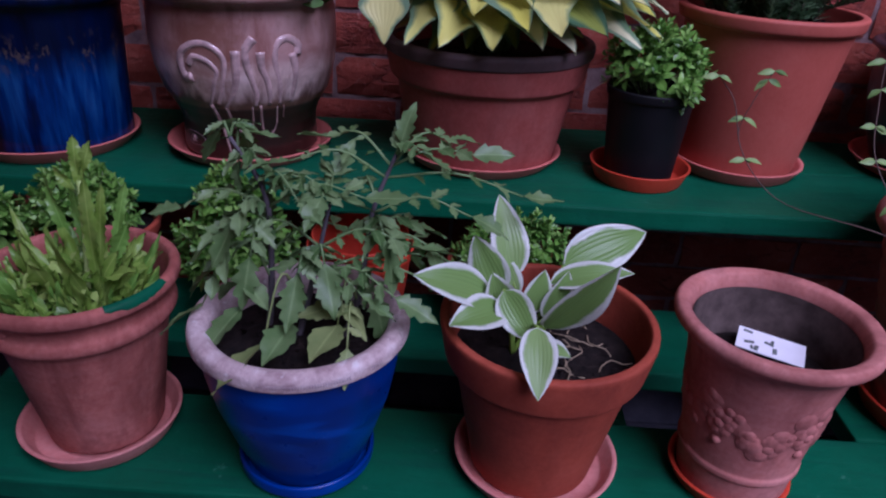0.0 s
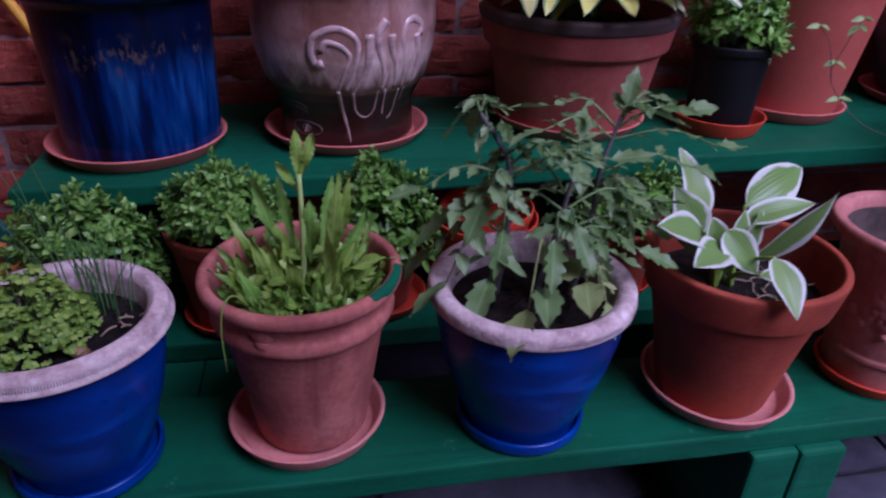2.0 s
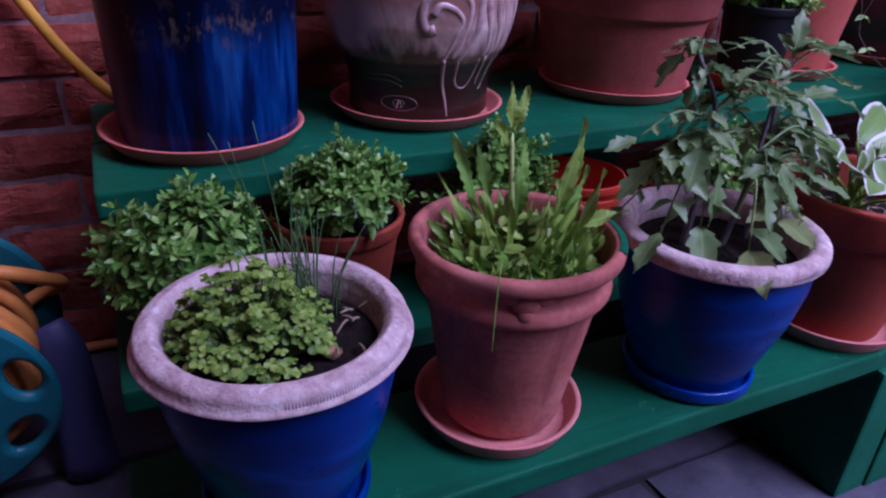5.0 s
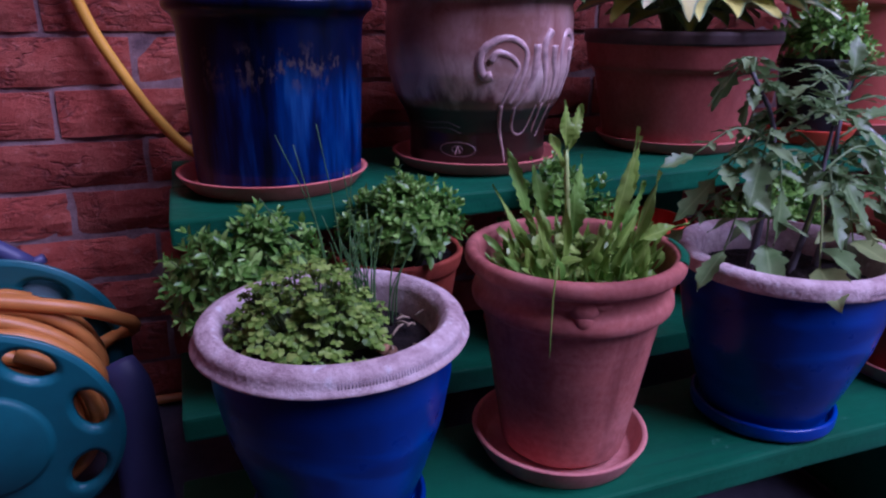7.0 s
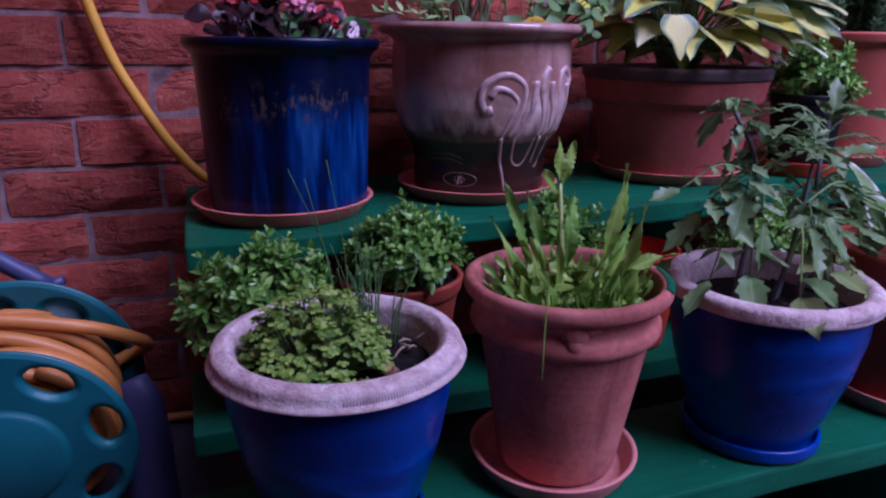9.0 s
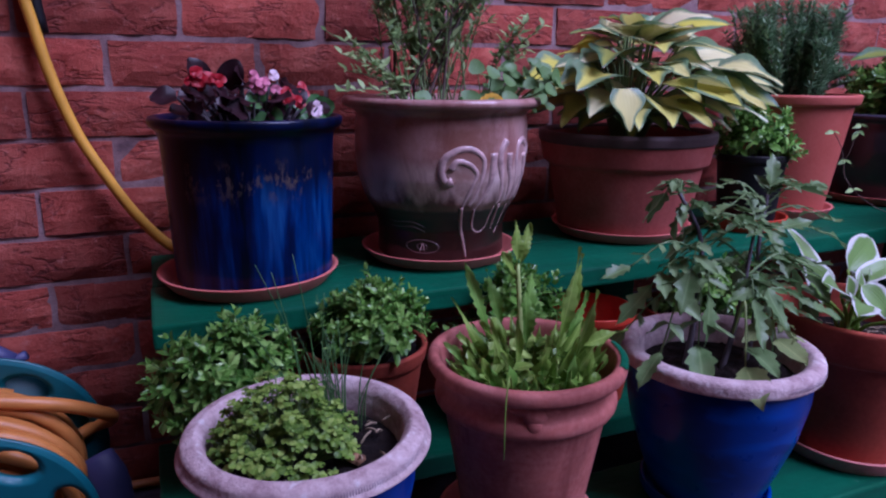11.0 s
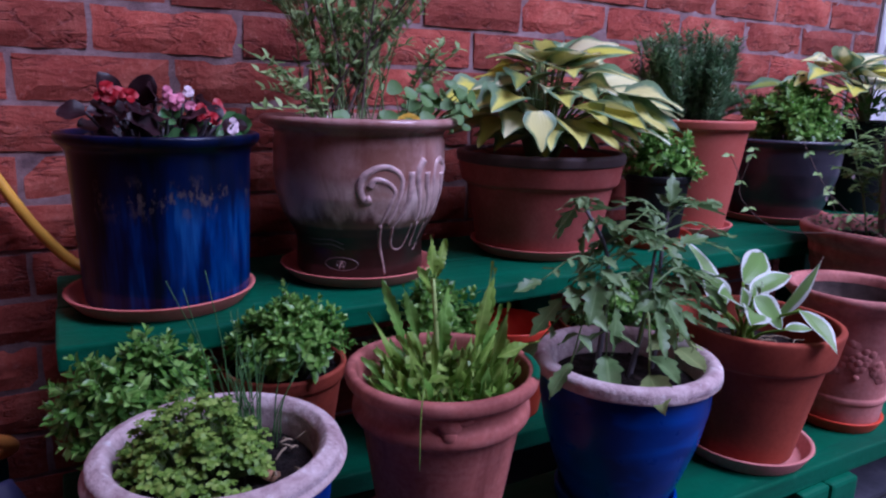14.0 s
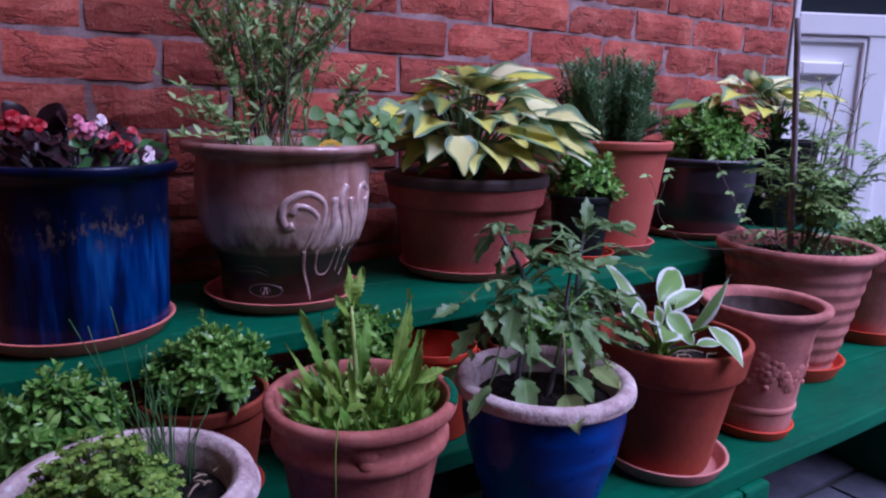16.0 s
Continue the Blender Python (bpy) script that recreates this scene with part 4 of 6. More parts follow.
pot("glazed_pot", K_[0], K_[1], up_z(K_[0]) + 0.008, [(a * 1.09, b * 0.90) for a, b in K_PROF], M_BROWN, "rounded dark brown glazed pot with a bushy green plant", seed=101, soil=(0.122, 0.168))
saucer(K_[0] - 0.004, K_[1], up_z(K_[0]), 0.130, 0.018, M_SAUCER, "terracotta saucer under the dark brown pot")
L_PROF = [(0.0001, 0), (0.080, 0), (0.083, 0.004), (0.103, 0.215), (0.110, 0.220), (0.111, 0.232), (0.106, 0.234), (0.100, 0.225), (0.09, 0.13), (0.0001, 0.12)]
pot("plastic_pot", L_[0], L_[1], up_z(L_[0]), L_PROF, M_BLACK, "black plastic pot holding a yellow variegated hosta", seed=111, soil=(0.098, 0.212))

# ribbed pot on the lower boards
M_ = (1.596, -0.486)
m_prof = [(0.0001, 0), (0.100, 0), (0.103, 0.004)]
for i in range(15):
    t = i / 14
    m_prof.append((0.104 + 0.052 * t ** 0.9 + 0.0020 * (1 if i % 2 else -1), 0.015 + 0.225 * t))
m_prof += [(0.158, 0.248), (0.170, 0.258), (0.1765, 0.266), (0.1765, 0.277), (0.170, 0.284), (0.157, 0.282), (0.151, 0.27), (0.14, 0.2), (0.0001, 0.19)]
pot("terracotta_pot", M_[0], M_[1], LOW + 0.016, [(a * 0.91, b * 0.92) for a, b in m_prof], M_TERRA_PINK, "large ribbed terracotta pot with a flared rim and a bushy plant", seed=121, soil=(0.132, 0.229))
saucer(M_[0], M_[1], LOW, 0.118, 0.034, M_RED, "deep red-orange plastic saucer under the ribbed pot", lift=0.016)
O_ = (1.98, -0.46)
pot("terracotta_pot", O_[0], O_[1], LOW + 0.016, [(a, b * 1.12) for a, b in D_PROF], M_TERRA_PINK, "terracotta pot standing beyond the ribbed pot", seed=131, soil=(0.1035, 0.165))
saucer(O_[0], O_[1], LOW, 0.10, 0.034, M_RED, "red-orange plastic saucer at the end of the boards", lift=0.016)

# back row on the lower boards
N1, N2, N3, NR, N4 = (0.217, -0.345), (0.394, -0.372), (0.605, -0.358), (0.773, -0.350), (0.985, -0.348)
SMALL = [(0.0001, 0), (0.048, 0), (0.050, 0.002), (0.0655, 0.085), (0.069, 0.088), (0.072, 0.100), (0.070, 0.102), (0.065, 0.101), (0.061, 0.085), (0.0001, 0.075)]
box_pots = []
for (x, y), m, lab, sc in ((N1, M_BLACK, "small black plastic pot with a bushy young plant", 1.0), (N2, M_TERRA_ORANGE, "small orange terracotta pot with a bushy young plant", 1.18), (N3, M_TERRA_ORANGE, "small terracotta pot with a bushy young plant", 0.95), (N4, M_TERRA_ORANGE, "small terracotta pot with a bushy young plant", 1.15)):
    p = pot("small_pot", x, y, LOW + 0.006, [(a * sc, b * (sc if sc < 1.16 else 1.48)) for a, b in SMALL], m, lab, seed=int(x * 977), soil=(0.062 * sc, 0.092 * (sc if sc < 1.16 else 1.48)), group="small pots of young plants")
    box_pots.append((x, y, LOW + 0.006 + 0.09 * (sc if sc < 1.16 else 1.48)))
    saucer(x, y, LOW, 0.075, 0.020, M_BROWN if m is M_BLACK else M_RED, "small dark plastic saucer" if m is M_BLACK else "small red plastic saucer", thick=0.004)
RED = [(0.0001, 0), (0.058, 0), (0.060, 0.002), (0.0755, 0.118), (0.079, 0.120), (0.080, 0.134), (0.077, 0.135), (0.074, 0.12), (0.057, 0.008), (0.0001, 0.007)]
for i, (dz, s) in enumerate(((0.0, 1.0), (0.030, 0.90))):
    pot("nested_pot", NR[0], NR[1], LOW + dz + 0.001, [(a * s, b * (1 if i == 0 else 0.9)) for a, b in RED], M_RED, "empty bright red plastic pot" if i == 0 else "empty red plastic pot nested inside another", seed=141 + i, group="nested red pots", wob=0.001)


# ---- plants ----
Z_A, Z_B, Z_C, Z_D = LOW + 0.008 + 0.162, LOW + 0.008 + 0.163, LOW + 0.008 + 0.162, LOW + 0.008 + 0.154


def bush(name, x, y, z, rx, ry, h, n, size, material, label, seed, group="", stem=None, zoff=0.0, low=-22, shelf=False):
    """A dense young plant: a dome of leafy shoot tips on branching stems."""
    rnd = random.Random(seed)
    e = empty(name, x, y, z, label, "potted plant", group)
    st, lf = Soup(), Soup()
    for i in range(n):
        d = scatter_dir(rnd, low, 90)
        q = rnd.uniform(0.55, 1.0) ** 0.4 * (1 + 0.07 * math.sin(4 * math.atan2(d.y, d.x) + seed))
        if rnd.random() < 0.06:
            q *= 1.15
        tip = Vector((d.x * rx * q, d.y * ry * q, zoff + h * (0.30 + 0.70 * d.z * q)))
        if shelf and tip.z + z > 0.445:
            if y + tip.y > -0.385:
                tip.z = rnd.uniform(0.40, 0.442) - z
            else:
                tip.y = min(tip.y, -0.402 - y)
        axis = (Vector((d.x, d.y, d.z * 0.8 + 0.55)) + Vector((rnd.gauss(0, 0.22), rnd.gauss(0, 0.22), rnd.gauss(0, 0.15)))).normalized()
        foot = Vector((tip.x * 0.25, tip.y * 0.25, -0.004))
        if i % 3 == 0:
            st.add(*tube(curve([foot, Vector((tip.x * 0.6, tip.y * 0.6, tip.z * 0.5)), tip], 5), 0.0012, 4, 0.0007))
        a0 = rnd.uniform(0, 6.28)
        dd, s, w = frame_of(axis)
        for j in range(5):
            L = size * (0.62 + 0.13 * j) * rnd.uniform(0.8, 1.2)
            p = tip - axis * (size * 0.30 * j)
            for k in range(2):
                a = a0 + j * 1.5708 + k * math.pi + rnd.gauss(0, 0.25)
                o = (s * math.cos(a) + w * math.sin(a)) * (0.35 + 0.22 * j) + axis * (1.0 - 0.15 * j)
                lf.add(*blade(p, o, L, L * rnd.uniform(0.25, 0.31), ovate, rnd.uniform(0.1, 0.8), axis, 0.22, rnd.uniform(-0.3, 0.3), 4, 1, 0.04, rnd))
    tagged(st.make("twigwork", stem or M_STEM, e), kind="stuff")
    tagged(lf.make("foliage", material, e), kind="stuff")
    return e


(n1, n2, n3, n4) = box_pots
YP = "young plants in small pots"
bush("young_plant", n1[0], n1[1] - 0.040, n1[2], 0.103, 0.082, 0.134, 210, 0.020, M_BOX, "low bushy plant with glossy spoon-shaped green leaves", 1, YP, low=-40, shelf=True)
bush("young_plant", n2[0], n2[1] - 0.036, n2[2] + 0.004, 0.078, 0.064, 0.108, 170, 0.0175, M_BOX, "compact bushy plant with small fresh green leaves", 2, YP, low=4)
bush("young_plant", n3[0], n3[1] - 0.040, n3[2], 0.090, 0.070, 0.165, 150, 0.020, M_BOX, "bushy plant with glossy green leaves behind the collared pot", 3, YP, shelf=True)
bush("young_plant", n4[0] + 0.012, n4[1] - 0.036, n4[2], 0.092, 0.075, 0.115, 140, 0.016, M_BOX, "bushy plant with tiny light green leaves", 4, YP, shelf=True)
bush("young_plant", I_[0], I_[1], up_z(I_[0]) + 0.006 + 0.122, 0.078, 0.074, 0.098, 95, 0.019, M_BOX, "bushy plant with fresh green leaves filling a black pot", 5)
bush("bushy_plant", K_[0] + 0.006, K_[1] - 0.012, up_z(K_[0]) + 0.008 + 0.168, 0.128, 0.110, 0.142, 320, 0.022, M_BOX, "dense rounded bush with tiny fresh green leaves", 6, low=-8)


def leaf_object(parent, base, tip, width, material, shape, sag=0.6, up=(0, -0.35, 1), twist=0.0, seed=0, rows=10, cols=3, fold=0.22, wave=0.05, name="leaf", label="", lobes=0.0, nlobe=4, saw=False):
    rnd = random.Random(seed)
    b, t = Vector(base), Vector(tip)
    chord = t - b
    up = Vector(up)
    d, s, n = frame_of(chord, up)
    rot = Matrix.Rotation(sag / 2, 3, s)
    v, f, uv = blade(b, rot @ d, chord.length * (1 + sag * sag / 20), width, shape, sag, up, fold, twist, rows, cols, wave, rnd, lobes, nlobe, saw)
    return obj(name, v, f, material, parent, label, True, uv)


def stalks(parent, pairs, material, r=0.0022, name="stalk"):
    for a, b, lift in pairs:
        a, b = Vector(a), Vector(b)
        m = (a + b) / 2 + Vector(((b.x - a.x) * -0.15, (b.y - a.y) * -0.15, lift))
        obj(name, *tube(curve([a, m, b], 8), r, 6, r * 0.7), material, parent)


# big cream-centred hosta
def big_hosta():
    rnd = random.Random(17)
    z0 = up_z(H_[0]) + 0.008 + 0.150
    e = empty("hosta", H_[0], H_[1], z0, "large hosta with heart-shaped cream and yellow leaves edged green", "potted plant")
    pairs = []
    specs = []
    # azimuth, reach of the leaf base, height of base, leaf length, tip drop
    for ring, (n, reach, hb, L, drop) in enumerate(((14, 0.060, 0.062, 0.080, 0.022), (20, 0.112, 0.088, 0.098, 0.032), (24, 0.112, 0.118, 0.098, 0.024), (22, 0.080, 0.152, 0.100, 0.010), (17, 0.032, 0.178, 0.090, -0.018))):
        for i in range(n):
            az = 2 * math.pi * (i + rnd.uniform(-0.25, 0.25)) / n + ring * 0.3
            specs.append((az, reach * rnd.uniform(0.85, 1.15), hb * rnd.uniform(0.85, 1.15), L * rnd.uniform(0.85, 1.25), drop * rnd.uniform(0.7, 1.4)))
    for k, (az, reach, hb, L, drop) in enumerate(specs):
        d = Vector((math.cos(az), math.sin(az), 0))
        if d.y > 0:
            reach *= 1 - 0.55 * d.y
            L *= 1 - 0.35 * d.y
            hb += 0.02 * d.y
        if d.x > 0.3:
            reach, L, hb = reach * 1.18, L * 1.18, hb + 0.006
        base = d * reach + Vector((0, 0, hb))
        tip = d * (reach + L * (0.95 if drop < 0.045 else 0.78)) + Vector((0, 0, hb - drop))
        if base.y + H_[1] > -0.03 or tip.y + H_[1] > -0.015:
            continue
        green = (d.y > 0.1 and rnd.random() < 0.6) or rnd.random() < 0.10 or k < 12
        leaf_object(e, base, tip, L * rnd.uniform(0.36, 0.47), M_HOSTA_GREEN if green else M_HOSTA, heart, rnd.uniform(0.3, 0.8), Vector((d.x * 0.3, d.y * 0.3 - 0.35, 1.0)), rnd.uniform(-0.3, 0.3), k, 10, 3, rnd.uniform(0.1, 0.35), 0.06)
        pairs.append(((d.x * 0.02, d.y * 0.02, -0.004), base, 0.02))
    # the heart-shaped leaf hanging over the front of the rim
    o = Vector((H_[0], H_[1], z0))
    leaf_object(e, Vector((0.806, -0.356, 0.762)) - o, Vector((0.808, -0.374, 0.700)) - o, 0.034, M_HOSTA, heart, 0.2, (0, -1, 0.25), 0, 90, 12, 3, 0.12, 0.03)
    pairs.append(((-0.02, -0.02, 0), Vector((0.806, -0.356, 0.762)) - o, 0.03))
    stalks(e, pairs, M_STEM, 0.0024)
    return e


big_hosta()


def yellow_hosta():
    rnd = random.Random(23)
    z0 = up_z(L_[0]) + 0.212
    e = empty("hosta", L_[0], L_[1], z0, "yellow-leaved hosta with green edges in a black pot", "potted plant")
    pairs = []
    # a low fan that leans out from the wall towards the light
    lean = Vector((-0.120, 0.010, 0.012))
    for k in range(32):
        outer = k < 18
        az = radians(165 + 220 * ((k if outer else k - 18) + rnd.uniform(-0.3, 0.3)) / (17 if outer else 13))
        reach = rnd.uniform(0.09, 0.15) if outer else rnd.uniform(0.02, 0.07)
        L = rnd.uniform(0.10, 0.145)
        hb = rnd.uniform(0.085, 0.125) if outer else rnd.uniform(0.115, 0.150)
        d = Vector((math.cos(az), math.sin(az) * 0.75, 0))
        if d.x < -0.3:
            reach *= 1.2
        base = d * reach + lean + Vector((0, 0, hb))
        tip = lean + d * (reach + L * 0.92) + Vector((0, 0, hb + (rnd.uniform(-0.045, 0.015) if outer else rnd.uniform(0.0, 0.055))))
        if tip.y + L_[1] > -0.02:
            continue
        leaf_object(e, base, tip, L * rnd.uniform(0.27, 0.36), M_HOSTA if k % 8 else M_HOSTA_GREEN, heart, 0.5, (d.x * 0.3, d.y * 0.3 - 0.35, 1), rnd.uniform(-0.3, 0.3), 200 + k, 8, 2)
        pairs.append(((0, 0, -0.005), base, 0.03))
    stalks(e, pairs, M_STEM, 0.0024)
    # small dark undergrowth in the same pot
    lf = Soup()
    for i in range(160):
        d = scatter_dir(rnd, 0, 80)
        p = Vector((d.x * 0.11, d.y * 0.09, 0.01 + d.z * 0.06))
        lf.add(*blade(p, d + Vector((0, 0, 0.4)), rnd.uniform(0.014, 0.026), 0.006, spoon, 0.5, rows=3, cols=1, rnd=rnd))
    tagged(lf.make("undergrowth", M_BOX_DARK, e), kind="stuff")
    return e


yellow_hosta()


# white-edged hosta in the orange pot
def small_hosta():
    z0 = Z_D
    e = empty("hosta", D[0] - 0.02, D[1], z0, "young hosta with light green leaves edged in white", "potted plant")
    # crown, leaf base, tip, half width, facing
    rows = (
        ((-0.020, 0.040, 0.066), (-0.040, 0.086, 0.146), 0.022, (0.3, -1, 0.5)),
        ((-0.034, 0.015, 0.060), (-0.066, 0.036, 0.118), 0.022, (-0.2, -1, 0.5)),
        ((-0.030, -0.010, 0.060), (-0.046, -0.020, 0.104), 0.017, (0, -1, 0.5)),
        ((-0.046, -0.014, 0.074), (-0.124, -0.046, 0.112), 0.023, (0, -0.7, 1)),
        ((-0.030, -0.030, 0.070), (-0.086, -0.070, 0.072), 0.021, (0, -0.6, 1)),
        ((-0.034, -0.030, 0.092), (0.000, -0.056, 0.048), 0.019, (-0.3, -0.8, 0.7)),
        ((0.034, 0.040, 0.086), (0.127, 0.077, 0.117), 0.027, (0, -1, 0.8)),
        ((0.018, 0.014, 0.078), (0.104, 0.010, 0.100), 0.017, (0, -0.5, 1)),
        ((0.014, -0.022, 0.044), (0.072, -0.055, 0.143), 0.026, (0.35, -1, 0.1)),
        ((-0.004, -0.004, 0.050), (0.010, 0.004, 0.100), 0.018, (0.4, -1, 0.2)),
        ((0.016, 0.000, 0.042), (0.036, 0.010, 0.096), 0.018, (0.5, -1, 0.3)),
        ((-0.002, -0.078, 0.082), (-0.001, -0.136, 0.042), 0.018, (0, -0.9, 1)),
        ((0.004, -0.058, 0.048), (0.034, -0.078, 0.050), 0.011, (0, -0.4, 1)),
        ((0.040, 0.030, 0.060), (0.104, 0.046, 0.082), 0.016, (0, -0.4, 1)),
        ((-0.016, 0.030, 0.046), (-0.040, 0.056, 0.092), 0.016, (0.2, -1, 0.3)),
    )
    pairs = []
    for k, (b, t, w, up) in enumerate(rows):
        leaf_object(e, b, t, w, M_HOSTA_WHITE, hostaform, 0.55 if k not in (8, 9, 10) else 0.25, up, 0, 300 + k, 12, 4, 0.22, 0.05)
        pairs.append(((-0.004 + 0.012 * math.sin(k * 2.3), 0.01 * math.cos(k * 1.7), 0.0), b, 0.004))
    stalks(e, pairs, M_LEAFY, 0.0030)
    # pale roots and straw on the soil
    rnd = random.Random(5)
    s = Soup()
    for i in range(14):
        a = rnd.uniform(0, 6.28)
        c = Vector((0.045 + rnd.uniform(-0.03, 0.045), rnd.uniform(-0.05, 0.05), 0.004))
        pts = [c]
        for j in range(4):
            a += rnd.uniform(-0.9, 0.9)
            pts.append(pts[-1] + Vector((0.012 * math.cos(a), 0.012 * math.sin(a), 0.004 if j == 1 else -0.001)))
        s.add(*tube(curve(pts, 10), 0.0008, 5))
    s.make("roots", M_STRAW, e, "pale dry roots on the soil")
    return e


small_hosta()


# tomato plant
def tomato():
    rnd = random.Random(29)
    z0 = Z_C
    e = empty("tomato_plant", C[0], C[1], z0, "young tomato plant with drooping toothed leaves and purplish stems", "potted plant")
    W = lambda x, y, z: Vector((x - C[0], y - C[1], z - z0))
    s1 = curve([W(0.716, -0.630, 0.436), W(0.724, -0.630, 0.52), W(0.722, -0.628, 0.60), W(0.690, -0.622, 0.655)], 16)
    s2 = curve([W(0.800, -0.640, 0.436), W(0.818, -0.632, 0.50), W(0.828, -0.615, 0.58), W(0.850, -0.600, 0.640)], 16)
    s3 = curve([W(0.752, -0.650, 0.436), W(0.770, -0.650, 0.51), W(0.790, -0.640, 0.60)], 12)
    for s in (s1, s2, s3):
        obj("stem", *tube(s, 0.0042, 8, 0.0020), M_STEM_DARK, e)
    def leaf(base, tip, n=5, size=0.05, sag=0.03, old=False, droop=1.0):
        b, t = Vector(base), Vector(tip)
        t = b + (t - b) * max(0.25, 1 - 1.05 * size / (t - b).length)
        mid = (b + t) / 2 + Vector((0, 0, sag))
        path = curve([b, mid, t], 10)
        s = Soup()
        s.add(*tube(path, 0.0017, 5, 0.0009))
        d = (path[-1] - path[-3]).normalized()
        size *= 0.88 if droop < 1.05 else 1.0
        n += droop < 1.05
        down = Vector((0, 0, -0.16 * droop))
        if droop < 1.05:
            # young leaves level out towards their tip
            d = (d + Vector((0, 0, 0.40 - 0.2 * droop))).normalized()
        cut = (0.35, 0.60) if droop < 1.05 else (0.15, 0.32)
        def leaflet(p, direction, L):
            s.add(*blade(p, direction, L, L * 0.29, lance, rnd.uniform(-0.3, 0.5), Vector((0, -0.15, 1)), rnd.uniform(0.1, 0.4), rnd.uniform(-0.55, 0.55), 20, 2, 0.10, rnd, rnd.uniform(*cut), rnd.choice((3, 4, 4, 5)), True))
        if droop < 1.05:
            leaflet(path[-1], d + down * 2, size * 1.25)
        else:
            leaflet(path[-1], Vector(tip) - path[-1], (Vector(tip) - path[-1]).length)
        for j in range(1, n):
            p = path[max(2, len(path) - 1 - 2 * j)]
            side = d.cross(Vector((0, 0, 1)))
            side = side.normalized() if side.length > 0.01 else Vector((1, 0, 0))
            for sg in (-1, 1):
                leaflet(p, d * 0.5 + side * sg + down * rnd.uniform(0.5, 1.2), size * rnd.uniform(0.55, 1.0) * (1 - 0.10 * j))
        s.make("leaf", M_TOMATO_OLD if old else M_TOMATO, e)
    # upper leaves
    leaf(s1[-1], W(0.646, -0.602, 0.672), 3, 0.042, 0.012, droop=0.1)
    leaf(s1[-1], W(0.727, -0.600, 0.682), 2, 0.038, 0.01, droop=-0.5)
    leaf(s1[-3], W(0.672, -0.605, 0.622), 3, 0.036, 0.012)
    leaf(s1[-3], W(0.752, -0.640, 0.648), 3, 0.040, 0.010, droop=0.2)
    leaf(s3[-1], W(0.800, -0.620, 0.668), 3, 0.040, 0.010, droop=-0.1)
    leaf(s3[-1], W(0.780, -0.690, 0.640), 3, 0.040, 0.010, droop=0.3)
    leaf(s2[-1], W(0.868, -0.590, 0.684), 3, 0.040, 0.0, droop=-0.5)
    leaf(s2[-1], W(0.907, -0.640, 0.664), 3, 0.040, 0.012, droop=0.2)
    leaf(s2[-2], W(0.968, -0.590, 0.650), 4, 0.040, 0.012, droop=0.3)
    leaf(s2[-3], W(1.025, -0.572, 0.588), 4, 0.042, 0.015, droop=0.5)
    # middle leaves
    leaf(s1[8], W(0.612, -0.605, 0.528), 3, 0.056, 0.02)
    leaf(s1[9], W(0.650, -0.675, 0.560), 4, 0.052, 0.02)
    leaf(s1[7], W(0.690, -0.710, 0.530), 4, 0.054, 0.03)
    leaf(s1[10], W(0.700, -0.560, 0.575), 4, 0.048, 0.02)
    leaf(s3[7], W(0.745, -0.725, 0.560), 4, 0.054, 0.03)
    leaf(s3[8], W(0.815, -0.712, 0.565), 4, 0.052, 0.02)
    leaf(s2[9], W(0.880, -0.690, 0.565), 4, 0.054, 0.02)
    leaf(s2[8], W(0.965, -0.630, 0.530), 4, 0.056, 0.02)
    leaf(s2[7], W(0.995, -0.585, 0.480), 4, 0.058, 0.02)
    leaf(s2[8], W(0.850, -0.545, 0.560), 4, 0.048, 0.02)
    # low drooping leaves over the rim
    leaf(s1[5], W(0.610, -0.671, 0.455), 3, 0.052, 0.05, droop=1.2)
    leaf(s1[5], W(0.598, -0.590, 0.475), 3, 0.048, 0.03)
    leaf(s1[4], W(0.668, -0.712, 0.462), 2, 0.060, 0.05, droop=1.4)
    leaf(s3[4], W(0.698, -0.762, 0.457), 1, 0.066, 0.06, droop=1.6, old=True)
    leaf(s3[4], W(0.742, -0.742, 0.478), 1, 0.060, 0.05, droop=1.4)
    leaf(s2[4], W(0.786, -0.738, 0.482), 2, 0.058, 0.04, droop=1.3, old=True)
    leaf(s2[3], W(0.819, -0.745, 0.476), 2, 0.038, 0.03, droop=0.7, old=True)
    leaf(s2[5], W(0.884, -0.655, 0.477), 3, 0.058, 0.03, droop=1.0)
    for i in range(18):
        s = (s1, s2, s3)[i % 3]
        j = rnd.randrange(6, len(s) - 1)
        az = rnd.uniform(0, 6.28)
        reach = rnd.uniform(0.8, 1.35)
        leaf(s[j], s[j] + Vector((math.cos(az) * 0.11 * reach, math.sin(az) * 0.085 * reach, rnd.uniform(-0.015, 0.035))), 4, rnd.uniform(0.034, 0.048), 0.02, droop=rnd.uniform(0.0, 0.7))
    return e


tomato()


